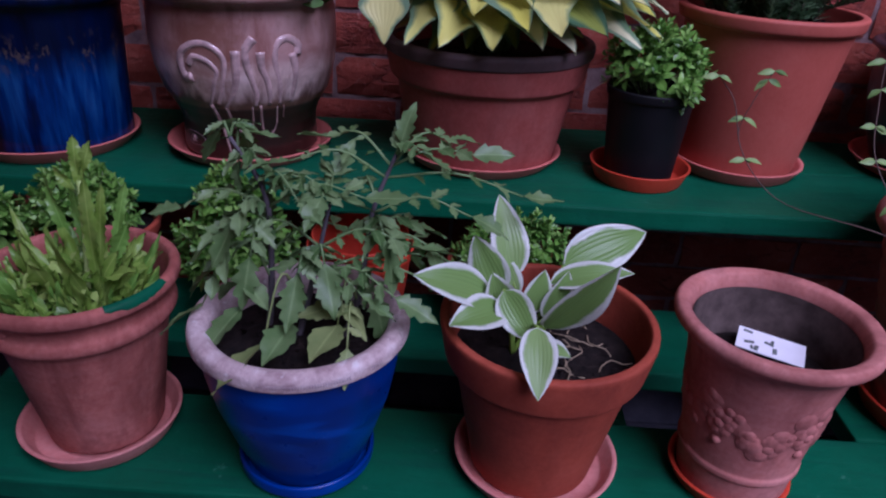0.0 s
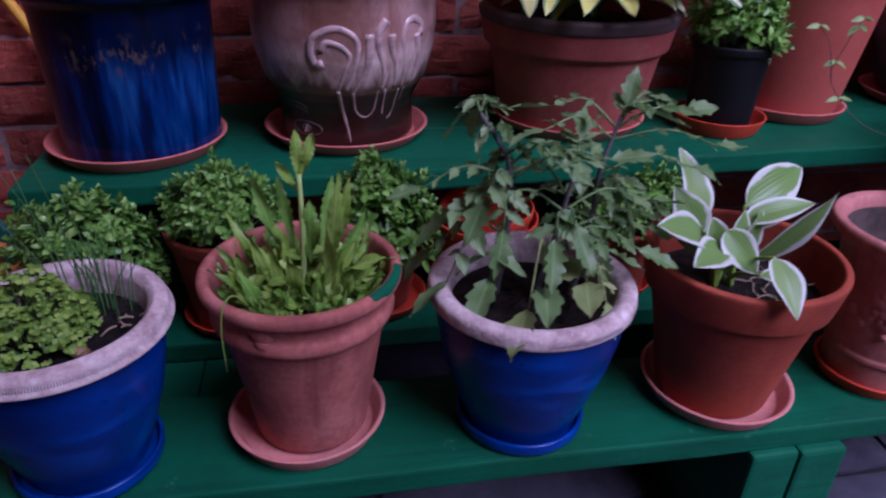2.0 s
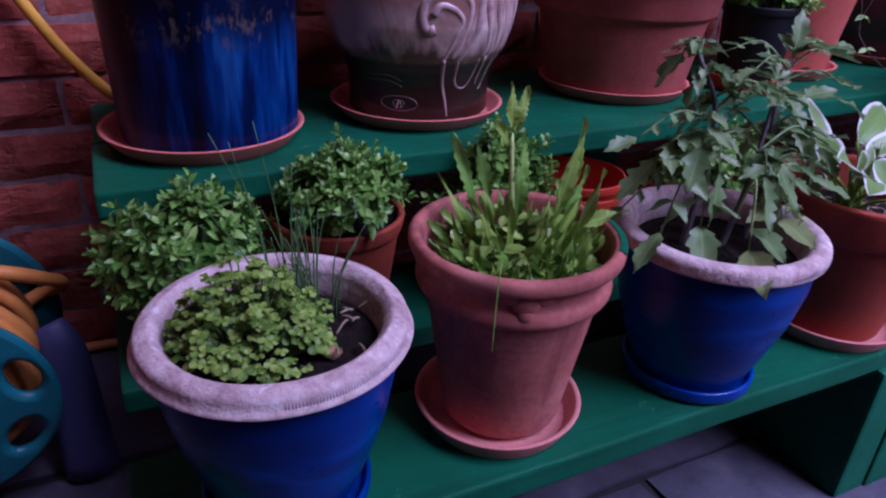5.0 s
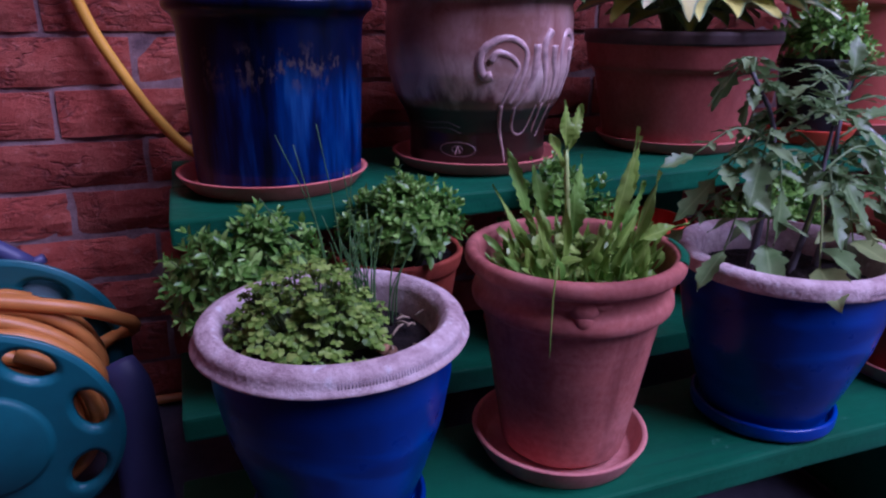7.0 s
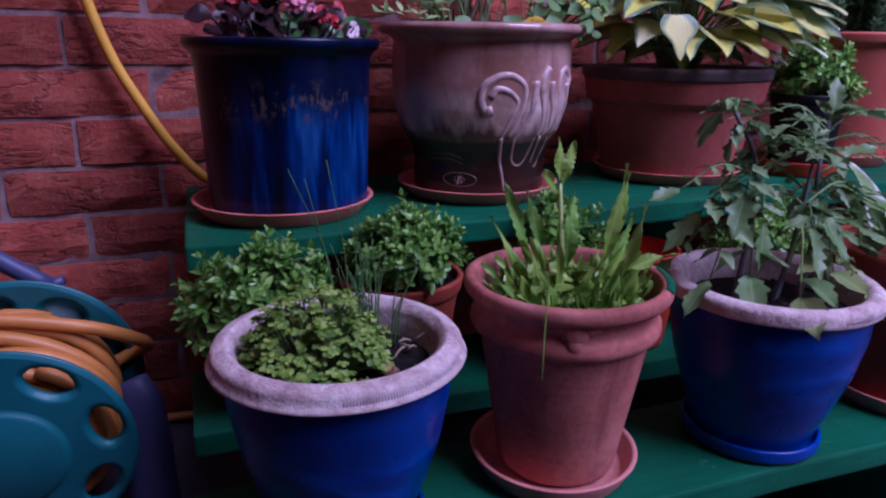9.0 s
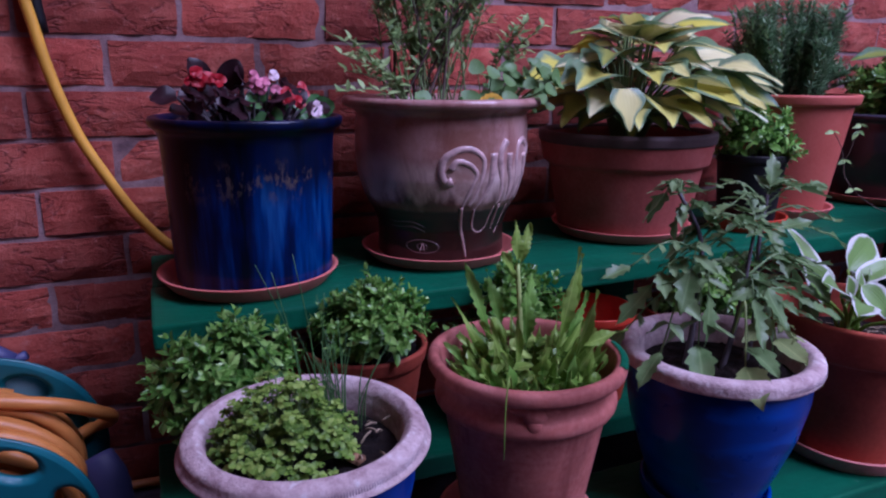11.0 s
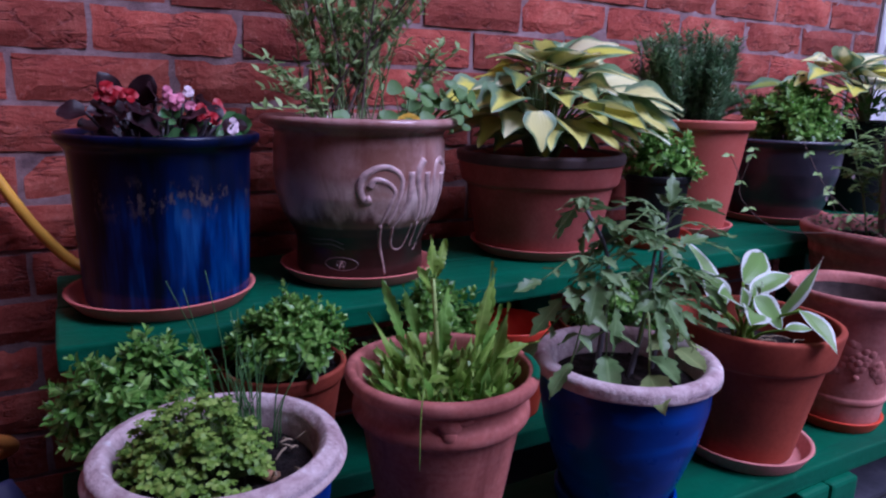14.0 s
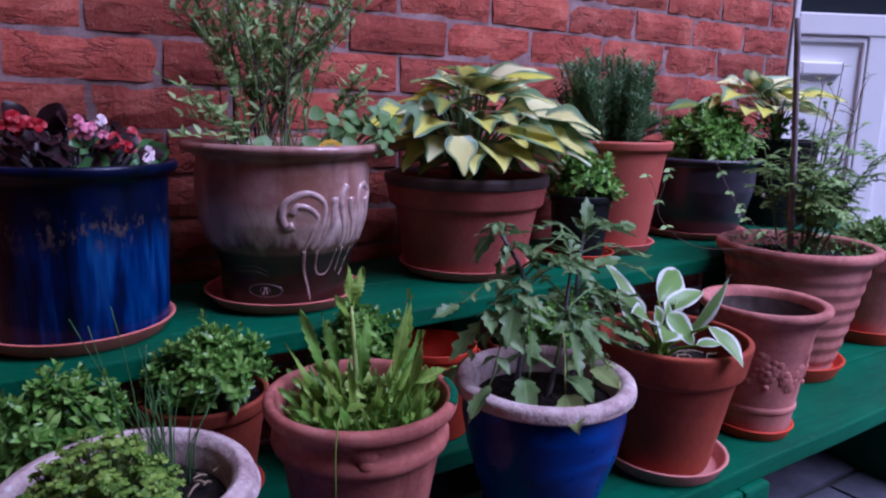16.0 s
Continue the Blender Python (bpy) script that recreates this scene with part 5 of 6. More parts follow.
# pale leafy greens in the collared pot
def greens():
    rnd = random.Random(37)
    e = empty("leafy_greens", B[0], B[1], Z_B, "upright pale green salad leaves, some bolting tall", "potted plant")
    k = 400
    def leaf(b, d, L, wd, sag=0.35, m=M_LEAFY, shape=lance):
        nonlocal k
        d = Vector(d).normalized()
        side = Vector((rnd.gauss(0, 0.6), -1, rnd.gauss(0.2, 0.3)))
        leaf_object(e, b, Vector(b) + d * L, wd, m, shape, sag, side, rnd.uniform(-0.4, 0.4), k, 24, 2, 0.3, 0.6, "leaf", "", rnd.uniform(0.20, 0.45), rnd.choice((4, 5, 6, 7)), True)
        k += 1
    # bolting shoots
    def crisp(b, t, wd, m=M_LEAFY, lob=0.20, sag=0.25, face=(0.1, -1, 0.2)):
        nonlocal k
        leaf_object(e, b, t, wd * 0.72, m, spoon if lob > 0.15 else lance, sag, face, rnd.uniform(-0.3, 0.3), k, 40, 2, 0.3, 0.45, "leaf", "", lob * 1.25 + 0.08, 10, True)
        k += 1
    stalk_path = curve([(0.0, 0.010, 0), (0.004, 0.022, 0.07), (0.004, 0.034, 0.140)], 14)
    obj("stem", *tube(stalk_path, 0.0036, 8, 0.0026), M_STALK, e)
    crisp((0.003, 0.033, 0.132), (0.004, 0.041, 0.188), 0.0105)
    crisp((0.006, 0.034, 0.136), (0.020, 0.040, 0.184), 0.0100)
    crisp((0.002, 0.032, 0.122), (-0.018, 0.028, 0.158), 0.0080)
    crisp((0.026, -0.006, 0.030), (0.048, -0.0235, 0.169), 0.0125, lob=0.26)
    crisp((0.032, -0.006, 0.050), (0.058, -0.014, 0.158), 0.0100, lob=0.24)
    crisp((0.030, -0.030, 0.030), (0.031, -0.080, 0.140), 0.0100, lob=0.1)
    crisp((-0.034, 0.004, 0.020), (-0.076, 0.0285, 0.113), 0.0075, lob=0.05)
    crisp((-0.030, 0.000, 0.020), (-0.050, -0.010, 0.098), 0.0090, lob=0.05)
    crisp((-0.020, -0.010, 0.010), (-0.028, -0.030, 0.100), 0.0095, lob=0.05)
    crisp((-0.020, 0.040, 0.040), (-0.052, 0.056, 0.140), 0.0105, M_BOX, 0.25)
    crisp((-0.006, 0.040, 0.040), (-0.020, 0.060, 0.130), 0.0105, M_BOX, 0.25)
    crisp((0.020, 0.044, 0.040), (0.040, 0.062, 0.128), 0.0105, M_BOX, 0.25)
    crisp((0.010, 0.020, 0.040), (0.012, 0.030, 0.112), 0.0140, M_BOX, 0.2)
    crisp((0.046, -0.026, 0.056), (0.098, -0.044, 0.078), 0.0110, lob=0.1, face=(0, -0.4, 1))
    crisp((0.040, -0.010, 0.050), (0.072, -0.004, 0.112), 0.0120, M_BOX, 0.2)
    # crowded basal leaves
    for i in range(140):
        az, q = rnd.uniform(0, 6.28), math.sqrt(rnd.random()) * 0.060
        L = rnd.uniform(0.030, 0.088) * (1.15 - 5 * q)
        lean = rnd.uniform(0.2, 1.1)
        L = min(L, (0.088 - q) * math.hypot(1, lean) / lean)
        leaf((q * math.cos(az), q * math.sin(az), rnd.uniform(0.0, 0.012)), (math.cos(az) * lean, math.sin(az) * lean, 1.0), L, L * rnd.uniform(0.065, 0.115), rnd.uniform(0.1, 0.9), (M_LEAFY, M_BOX, M_LEAFY, M_PARSLEY)[i % 4], lance if i % 3 else spoon)
    s = Soup()
    for i in range(420):
        az, q = rnd.uniform(0, 6.28), math.sqrt(rnd.random()) * 0.080
        p = Vector((q * math.cos(az), q * math.sin(az), rnd.uniform(0.002, 0.030 + 0.035 * (1 - q / 0.08))))
        d = scatter_dir(rnd, 5, 75)
        L = rnd.uniform(0.010, 0.024)
        s.add(*blade(p, d, L, L * 0.30, spoon, 0.5, Vector((0, -0.2, 1)), 0.15, 0, 4, 1, 0.1, rnd))
    tagged(s.make("low_leaves", M_LEAFY, e), kind="stuff")
    strand = curve([(-0.040, -0.050, 0.010), (-0.058, -0.072, 0.060), (-0.069, -0.087, 0.062), (-0.074, -0.093, 0.035), (-0.074, -0.093, -0.012)], 16)
    obj("grass_blade", *tube(strand, 0.0011, 5, 0.0006), M_LEAFY, e, "single grass blade hanging over the rim")
    return e


greens()


# parsley and chives
def herbs():
    rnd = random.Random(41)
    e = empty("parsley", A[0] - 0.022, A[1] - 0.008, Z_A, "low clump of fresh green parsley", "potted plant")
    st, lf = Soup(), Soup()
    for i in range(430):
        az, q = rnd.uniform(0, 6.28), math.sqrt(rnd.random())
        p = Vector((q * 0.066 * math.cos(az), q * 0.062 * math.sin(az), 0.016 + 0.058 * (1 - q * q) * (0.8 + 0.3 * math.sin(7 * az)) + rnd.uniform(-0.012, 0.012)))
        if i % 2 == 0:
            st.add(*tube(curve([(p.x * 0.35, p.y * 0.35, -0.004), (p.x * 0.7, p.y * 0.7, p.z * 0.6), p], 5), 0.0008, 5))
        R = rnd.uniform(0.0040, 0.0080)
        up = Vector((math.cos(az) * q * 0.6 + rnd.gauss(0, 0.25), math.sin(az) * q * 0.6 + rnd.gauss(0, 0.25), 1))
        for m in range(5):
            a = m * 1.2566 + az
            d = Vector((math.cos(a), math.sin(a), rnd.uniform(-0.1, 0.4)))
            lf.add(*blade(p, d, R * rnd.uniform(0.8, 1.2), R * 0.5, spoon, rnd.uniform(0.2, 0.9), up, 0.2, 0, 4, 1, 0.18, rnd, 0.3, 2))
    tagged(st.make("twigwork", M_STEM, e), kind="stuff")
    tagged(lf.make("foliage", M_PARSLEY, e), kind="stuff")
    c = empty("chives", A[0] + 0.042, A[1] + 0.038, Z_A, "clump of thin upright chive blades at the pot's back edge", "potted plant")
    for i in range(34):
        h = rnd.uniform(0.055, 0.10) if i > 5 else rnd.uniform(0.12, 0.19)
        x, y = rnd.gauss(0, 0.014), rnd.gauss(0, 0.010)
        if i <= 5:
            x -= 0.028
        t = Vector((x * 2.0 + rnd.gauss(0, 0.008), y * 1.6 + rnd.gauss(0, 0.008), h))
        obj("blade", *tube(curve([(x, y, -0.004), (x * 1.2, y * 1.2, h * 0.5), t], 8), 0.0009, 5, 0.0004), M_CHIVE, c)
    # dry bits on the soil
    b = Soup()
    for i in range(10):
        a, q = rnd.uniform(-1.2, 0.6), rnd.uniform(0.03, 0.08)
        p = Vector((0.01 + q * math.cos(a), q * math.sin(a), 0.006))
        d = Vector((rnd.uniform(-1, 1), rnd.uniform(-1, 1), 0.15)).normalized() * rnd.uniform(0.006, 0.02)
        b.add(*tube(curve([p, p + d * 0.5 + Vector((0, 0, 0.002)), p + d], 5), 0.0011, 5))
    base = Vector((A[0], A[1], Z_A))
    ob = b.make("dry_straw", M_STRAW)
    ob.matrix_basis = pose(A[0], A[1], Z_A + 0.001)
    tagged(ob, "scattered dry straw and twig bits on dark soil", "straw", kind="stuff")
    p = Vector((0.291, -0.687, Z_A + 0.008)) - base
    verts = [p + Vector((0.011 * math.cos(i * 0.9 + 0.3) * (1 - 0.25 * (i % 2)), 0.008 * math.sin(i * 0.9 + 0.3), 0.003 * math.sin(i * 2.1))) for i in range(7)] + [p + Vector((0, 0, 0.006))] + [p + Vector((0, 0, -0.004))]
    ob = obj("dry_leaf", verts, [(i, (i + 1) % 7, 7) for i in range(7)] + [((i + 1) % 7, i, 8) for i in range(7)], plain("dead_leaf_brown", (0.30, 0.155, 0.075), 0.85, 0.4, 90, 0.3))
    ob.matrix_basis = pose(A[0], A[1], Z_A)
    tagged(ob, "curled dry brown leaf scrap lying on soil", "dead leaf")
    return e


herbs()


# begonias
def begonia():
    rnd = random.Random(43)
    z0 = up_z(F_[0]) + 0.008 + 0.197
    e = empty("begonia", F_[0], F_[1], z0, "bedding begonias with dark bronze and green leaves, red and pink flowers", "potted plant")
    st = Soup()
    for i in range(96):
        az, q = rnd.uniform(0, 6.28), math.sqrt(rnd.random()) * 0.094
        x, y = q * math.cos(az), q * math.sin(az)
        green = x > -0.005 and rnd.random() < 0.65 and y < 0.04
        zt = rnd.uniform(0.02, 0.075) * (1 - 0.35 * q / 0.1) * (0.75 if green else 1.1) + 0.006
        R = rnd.uniform(0.020, 0.034)
        d = Vector((math.cos(az + rnd.gauss(0, 0.6)), math.sin(az + rnd.gauss(0, 0.6)), rnd.uniform(-0.1, 0.55)))
        base = Vector((x, y, zt))
        leaf_object(e, base, base + d.normalized() * R, R * 0.52, M_BEGONIA if green else M_BRONZE, lambda t: math.sin(math.pi * (0.12 + 0.86 * t)) ** 0.6, 0.5, (d.x * 0.3, -1.0, 0.7), rnd.uniform(-0.5, 0.5), 500 + i, 6, 2, 0.2, 0.1)
        st.add(*tube(curve([(x * 0.5, y * 0.5, -0.003), (x * 0.8, y * 0.8, zt * 0.6), base], 5), 0.0020, 6))
    # two large glossy leaves standing above the rest
    for b, t, wd in (((-0.052, -0.030, 0.066), (-0.072, -0.040, 0.106), 0.017), ((-0.030, -0.030, 0.070), (-0.012, -0.040, 0.104), 0.017)):
        leaf_object(e, b, t, wd, M_BRONZE, lambda u: math.sin(math.pi * (0.12 + 0.86 * u)) ** 0.6, 0.4, (0.2, -1.0, 0.6), 0.1, 590, 8, 3, 0.2, 0.08)
        st.add(*tube(curve([(b[0] * 0.5, b[1] * 0.5, -0.003), (b[0] * 0.8, b[1], b[2] * 0.6), b], 6), 0.0022, 6))
    for (x, y, z, m, n) in ((-0.062, -0.05, 0.082, M_PETAL_RED, 9), (-0.045, -0.065, 0.080, M_PETAL_RED, 5), (0.012, -0.05, 0.078, M_PETAL_PINK, 5), (0.036, -0.045, 0.078, M_PETAL_PALE, 1), (0.046, -0.062, 0.058, M_PETAL_RED, 4), (0.066, -0.055, 0.060, M_PETAL_RED, 4), (0.083, -0.070, 0.044, M_PETAL_PALE, 2), (0.022, -0.060, 0.070, M_PETAL_PINK, 3)):
        f = Soup()
        for j in range(n):
            c = Vector((x, y, z)) + Vector((rnd.gauss(0, 0.006), rnd.gauss(0, 0.006), rnd.gauss(0, 0.005)))
            for a in range(4):
                aa = a * 1.5708 + rnd.uniform(-0.3, 0.3)
                d = Vector((math.cos(aa), rnd.uniform(-0.6, 0.1), math.sin(aa)))
                f.add(*blade(c, d, rnd.uniform(0.006, 0.0095), 0.0045, spoon, 0.6, Vector((0, -1, 0.3)), 0.2, 0, 4, 1, 0.1, rnd))
        f.make("flower", m, e)
        st.add(*tube(curve([(x * 0.6, y * 0.6, 0), (x * 0.85, y * 0.85, z * 0.6), (x, y, z)], 6), 0.0014, 5))
    tagged(st.make("twigwork", M_STEM_DARK, e), kind="stuff")
    return e


begonia()


# wispy shrub with rounded ground leaves in the cream pot
def wispy():
    rnd = random.Random(47)
    z0 = up_z(G_[0]) + 0.008 + 0.217
    e = empty("wispy_shrub", G_[0], G_[1], z0, "airy upright shrub with thin stems and small grey-green leaves", "potted plant")
    st, dk, lf = Soup(), Soup(), Soup()
    for i in range(46):
        az = rnd.uniform(0, 6.28)
        spread = 0.185 * math.sqrt(rnd.random())
        h = rnd.uniform(0.24, 0.44) * (1.0 - 0.25 * spread / 0.185)
        sy = 0.5 if math.sin(az) < 0 else 0.6
        b = Vector((rnd.gauss(-0.015, 0.028), rnd.gauss(0, 0.022), -0.004))
        t = Vector((spread * math.cos(az), spread * math.sin(az) * sy, h))
        path = curve([b, (b + t) / 2 + Vector((-t.x * 0.12, -t.y * 0.1, 0.01)), t], 20)
        woody = i % 6 == 0
        (dk if woody else st).add(*tube(path, 0.0027 if woody else 0.0013, 6, 0.0008))
        for j in range(5, len(path)):
            p = path[j]
            for _ in range(2 if j > 8 else 1):
                a = rnd.uniform(0, 6.28)
                d = Vector((math.cos(a), math.sin(a) * 0.8, rnd.uniform(0.6, 2.0)))
                L = rnd.uniform(0.014, 0.026)
                lf.add(*blade(p, d, L, L * 0.15, lance, rnd.uniform(0, 0.6), Vector((0, -0.4, 1)), 0.2, rnd.uniform(-0.6, 0.6), 4, 1, 0, rnd))
            if j % 4 == 0 and j > 6:
                # short side twig
                d = scatter_dir(rnd, 10, 60)
                q = p + d * rnd.uniform(0.02, 0.04)
                st.add(*tube(curve([p, (p + q) / 2, q], 4), 0.0008, 4))
                for _ in range(4):
                    L = rnd.uniform(0.012, 0.020)
                    lf.add(*blade(p.lerp(q, rnd.uniform(0.4, 1)), d + scatter_dir(rnd, -30, 70) * 0.9, L, L * 0.23, lance, 0.4, Vector((0, -0.4, 1)), 0.2, 0, 4, 1, 0, rnd))
    # low side shoots
    for i in range(18):
        s = -1 if i % 2 else 1
        b = Vector((s * 0.05, -0.02, 0.0))
        t = Vector((s * rnd.uniform(0.10, 0.185), rnd.uniform(-0.09, 0.03), rnd.uniform(0.035, 0.15)))
        path = curve([b, (b + t) / 2 + Vector((0, 0, 0.02)), t], 10)
        st.add(*tube(path, 0.0012, 5, 0.0007))
        for p in path[3:]:
            for _ in range(2):
                d = scatter_dir(rnd, -10, 75)
                L = rnd.uniform(0.012, 0.023)
                lf.add(*blade(p, d, L, L * 0.21, lance, 0.5, Vector((0, -0.4, 1)), 0.2, 0, 4, 1, 0, rnd))
    tagged(st.make("twigwork", M_STEM, e), kind="stuff")
    tagged(dk.make("woody_growth", M_TWIG, e), kind="stuff")
    tagged(lf.make("foliage", M_GREY, e), kind="stuff")
    c = empty("nasturtium", G_[0] + 0.06, G_[1] - 0.07, z0, "trailing plant with round blue-green leaves and a yellow flower", "potted plant")
    pairs = []
    for i in range(44):
        x, y, z = rnd.uniform(-0.14, 0.085), rnd.uniform(-0.055, 0.035), rnd.uniform(0.012, 0.085)
        if i > 12:
            x = rnd.uniform(0.0, 0.085)
        elif x < -0.03:
            z = rnd.uniform(0.012, 0.035)
        R = rnd.uniform(0.008, 0.0150)
        seg = 11
        n = Vector((rnd.gauss(0, 0.3), -0.8 + rnd.gauss(0, 0.2), 0.6 + rnd.gauss(0, 0.25))).normalized()
        d, s, w = frame_of(n, Vector((0.1, 0, 1)))
        pts = [Vector((x, y, z))] + [Vector((x, y, z)) + (s * math.cos(a) + w * math.sin(a)) * R * (1 + 0.12 * math.sin(3 * a + i)) + n * 0.003 for a in (2 * math.pi * q / seg for q in range(seg))]
        obj("leaf", pts, [(0, 1 + q, 1 + (q + 1) % seg) for q in range(seg)], M_ROUND, c, "", True, [(0.5, 0.5)] + [(1.0, 0.5)] * seg)
        pairs.append(((x * 0.4, y * 0.3 + 0.02, -0.004), (x, y, z), 0.006))
    stalks(c, pairs, M_STEM, 0.0011)
    f = Soup()
    for i in range(9):
        a = math.pi * (0.05 + 0.9 * i / 8)
        p = Vector((-0.038 + 0.017 * math.cos(a), -0.062, 0.014 + 0.017 * math.sin(a)))
        f.add(*blade(p, Vector((math.cos(a), -0.3, math.sin(a))), 0.008, 0.006, spoon, 0.4, Vector((0, -1, 0.2)), 0.2, 0, 4, 1, 0.1, rnd))
    f.make("flower", M_PETAL_YELLOW, c, "single yellow flower at the pot's edge")
    return e


wispy()


# rosemary
def rosemary():
    rnd = random.Random(53)
    z0 = up_z(J_[0]) + 0.008 + 0.214
    e = empty("rosemary", J_[0], J_[1], z0, "upright rosemary bush with dense dark needles", "potted plant")
    st, lf = Soup(), Soup()
    for i in range(136):
        az, q = rnd.uniform(0, 6.28), math.sqrt(rnd.random())
        b = Vector((q * 0.072 * math.cos(az) - 0.006, q * 0.050 * math.sin(az), -0.004))
        h = rnd.uniform(0.12, 0.220) * (1.05 - 0.25 * q)
        t = Vector((b.x * 1.7 - 0.022 + rnd.gauss(0, 0.012), b.y * 1.8 + rnd.gauss(0, 0.01), h))
        if i >= 122:
            t = Vector((rnd.uniform(0.085, 0.135), rnd.uniform(-0.06, 0.03), rnd.uniform(0.045, 0.095)))
        path = curve([b, (b + t) / 2 + Vector((rnd.gauss(0, 0.006), 0, 0)), t], 22)
        st.add(*tube(path, 0.0014, 5, 0.0008))
        for p in path[2:]:
            for _ in range(7):
                a = rnd.uniform(0, 6.28)
                d = Vector((math.cos(a), math.sin(a), rnd.uniform(0.4, 1.5)))
                L = rnd.uniform(0.016, 0.027)
                lf.add(*blade(p, d, L, 0.0022, cyl, 0.3, rows=2, cols=1, fold=0.3, rnd=rnd))
    tagged(st.make("twigwork", M_TWIG, e), kind="stuff")
    tagged(lf.make("needles", M_ROSEMARY, e), kind="stuff")
    return e


rosemary()


# rangy shrub in the ribbed pot
def rangy():
    rnd = random.Random(59)
    z0 = LOW + 0.016 + 0.236
    e = empty("rangy_shrub", M_[0], M_[1], z0, "loose shrub with soft green divided leaves and bare twigs", "potted plant")
    o = Vector((1.612, -0.468, 0.483))
    st, lf, tw, low = Soup(), Soup(), Soup(), Soup()
    def pinnate(p, d, n, L):
        d = d.normalized()
        path = curve([p, p + d * 0.022 + Vector((0, 0, 0.004)), p + d * 0.045 - Vector((0, 0, 0.004))], 6)
        lf.add(*tube(path, 0.0006, 4))
        side = d.cross(Vector((0, 0, 1))).normalized()
        for j in range(1, len(path)):
            for sg in (-1, 1):
                lf.add(*blade(path[j], d * 0.6 + side * sg + Vector((0, 0, rnd.uniform(-0.3, 0.3))), L * rnd.uniform(0.7, 1.1), L * 0.22, lance, 0.6, Vector((0, -0.3, 1)), 0.2, 0, 4, 1, 0, rnd))
        lf.add(*blade(path[-1], d, L, L * 0.22, lance, 0.6, rows=4, cols=1, rnd=rnd))
    for i in range(22):
        az, q = rnd.uniform(0, 6.28), rnd.uniform(0.03, 0.14)
        h = rnd.uniform(0.06, 0.23) * (1 - q * 1.5) + 0.03
        b = Vector((q * 0.35 * math.cos(az), q * 0.35 * math.sin(az), -0.004))
        t = Vector((q * math.cos(az) + 0.012, q * math.sin(az) * 0.9, h))
        path = curve([b, (b + t) / 2 + Vector((0, 0, 0.02)), t], 9)
        st.add(*tube(path, 0.0018, 5, 0.0008))
        for p in path[3:]:
            for _ in range(2):
                pinnate(p, scatter_dir(rnd, -10, 60), 5, rnd.uniform(0.013, 0.022))
    for (x, y, z) in ((1.832, -0.40, 0.889), (1.80, -0.42, 0.83), (1.76, -0.40, 0.86), (1.88, -0.42, 0.80), (1.93, -0.40, 0.84), (1.72, -0.44, 0.78)):
        t = Vector((x, y, z)) - o
        b = Vector((t.x * 0.25, t.y * 0.2, 0))
        path = curve([b, (b + t) * 0.5 + Vector((rnd.gauss(0, 0.012), 0, rnd.gauss(0, 0.012))), t], 14)
        tw.add(*tube(path, 0.0018, 6, 0.0009))
        for p in path[3::2]:
            d = scatter_dir(rnd, 10, 70)
            q = p + d * rnd.uniform(0.02, 0.05)
            tw.add(*tube(curve([p, (p + q) / 2 + Vector((0, 0, 0.004)), q], 5), 0.0009, 5, 0.0005))
            for _ in range(4):
                d2 = scatter_dir(rnd, -20, 60)
                L = rnd.uniform(0.010, 0.018)
                lf.add(*blade(q, d2, L, L * 0.28, lance, 0.6, Vector((0, -0.3, 1)), 0.2, 0, 4, 1, 0, rnd))
    # low carpet spilling over the rim
    for i in range(520):
        az, q = rnd.uniform(0, 6.28), math.sqrt(rnd.random()) * 0.148
        p = Vector((q * math.cos(az), q * math.sin(az), rnd.uniform(0.002, 0.036)))
        L = rnd.uniform(0.007, 0.015)
        low.add(*blade(p, scatter_dir(rnd, -10, 70), L, L * 0.25, lance, 0.5, rows=3, cols=1, rnd=rnd))
    # long thin shoots that wander out to one side
    def shoot(pts, nodes):
        path = curve([Vector(p) - o for p in pts], 30)
        tw.add(*tube(path, 0.0009, 5, 0.0006))
        for k in nodes:
            p = path[min(len(path) - 1, int(k * (len(path) - 1)))]
            for sg in (-1, 1):
                for L in (0.021, 0.012):
                    lf.add(*blade(p, Vector((sg, -0.35, rnd.uniform(-0.5, 0.2))), L * rnd.uniform(0.8, 1.2), L * 0.2, lance, 0.7, Vector((0, -0.8, 1)), 0.2, rnd.uniform(-0.4, 0.4), 5, 1, 0, rnd))
    o = Vector((M_[0], M_[1], z0))
    shoot([(1.50, -0.55, 0.53), (1.39, -0.52, 0.555), (1.31, -0.44, 0.555), (1.268, -0.385, 0.61), (1.275, -0.385, 0.665), (1.290, -0.385, 0.70)], (0.55, 0.72, 0.95, 1.0))
    shoot([(1.268, -0.385, 0.61), (1.25, -0.385, 0.66), (1.225, -0.385, 0.69)], (1.0,))
    shoot([(1.50, -0.56, 0.53), (1.42, -0.53, 0.575), (1.39, -0.48, 0.625), (1.40, -0.43, 0.68), (1.412, -0.395, 0.722)], (0.35, 0.5, 0.65, 0.85, 1.0))
    shoot([(1.53, -0.48, 0.53), (1.46, -0.46, 0.575), (1.45, -0.44, 0.63)], (0.5, 0.75, 1.0))
    o = Vector((1.612, -0.468, 0.483))
    tagged(st.make("twigwork", M_STEM, e), kind="stuff")
    tagged(tw.make("branchwork", M_TWIG, e, "bare brown twigs and thin shoots"), kind="stuff")
    tagged(lf.make("foliage", M_FEATHER, e), kind="stuff")
    tagged(low.make("low_leaves", M_BOX_DARK, e), kind="stuff")
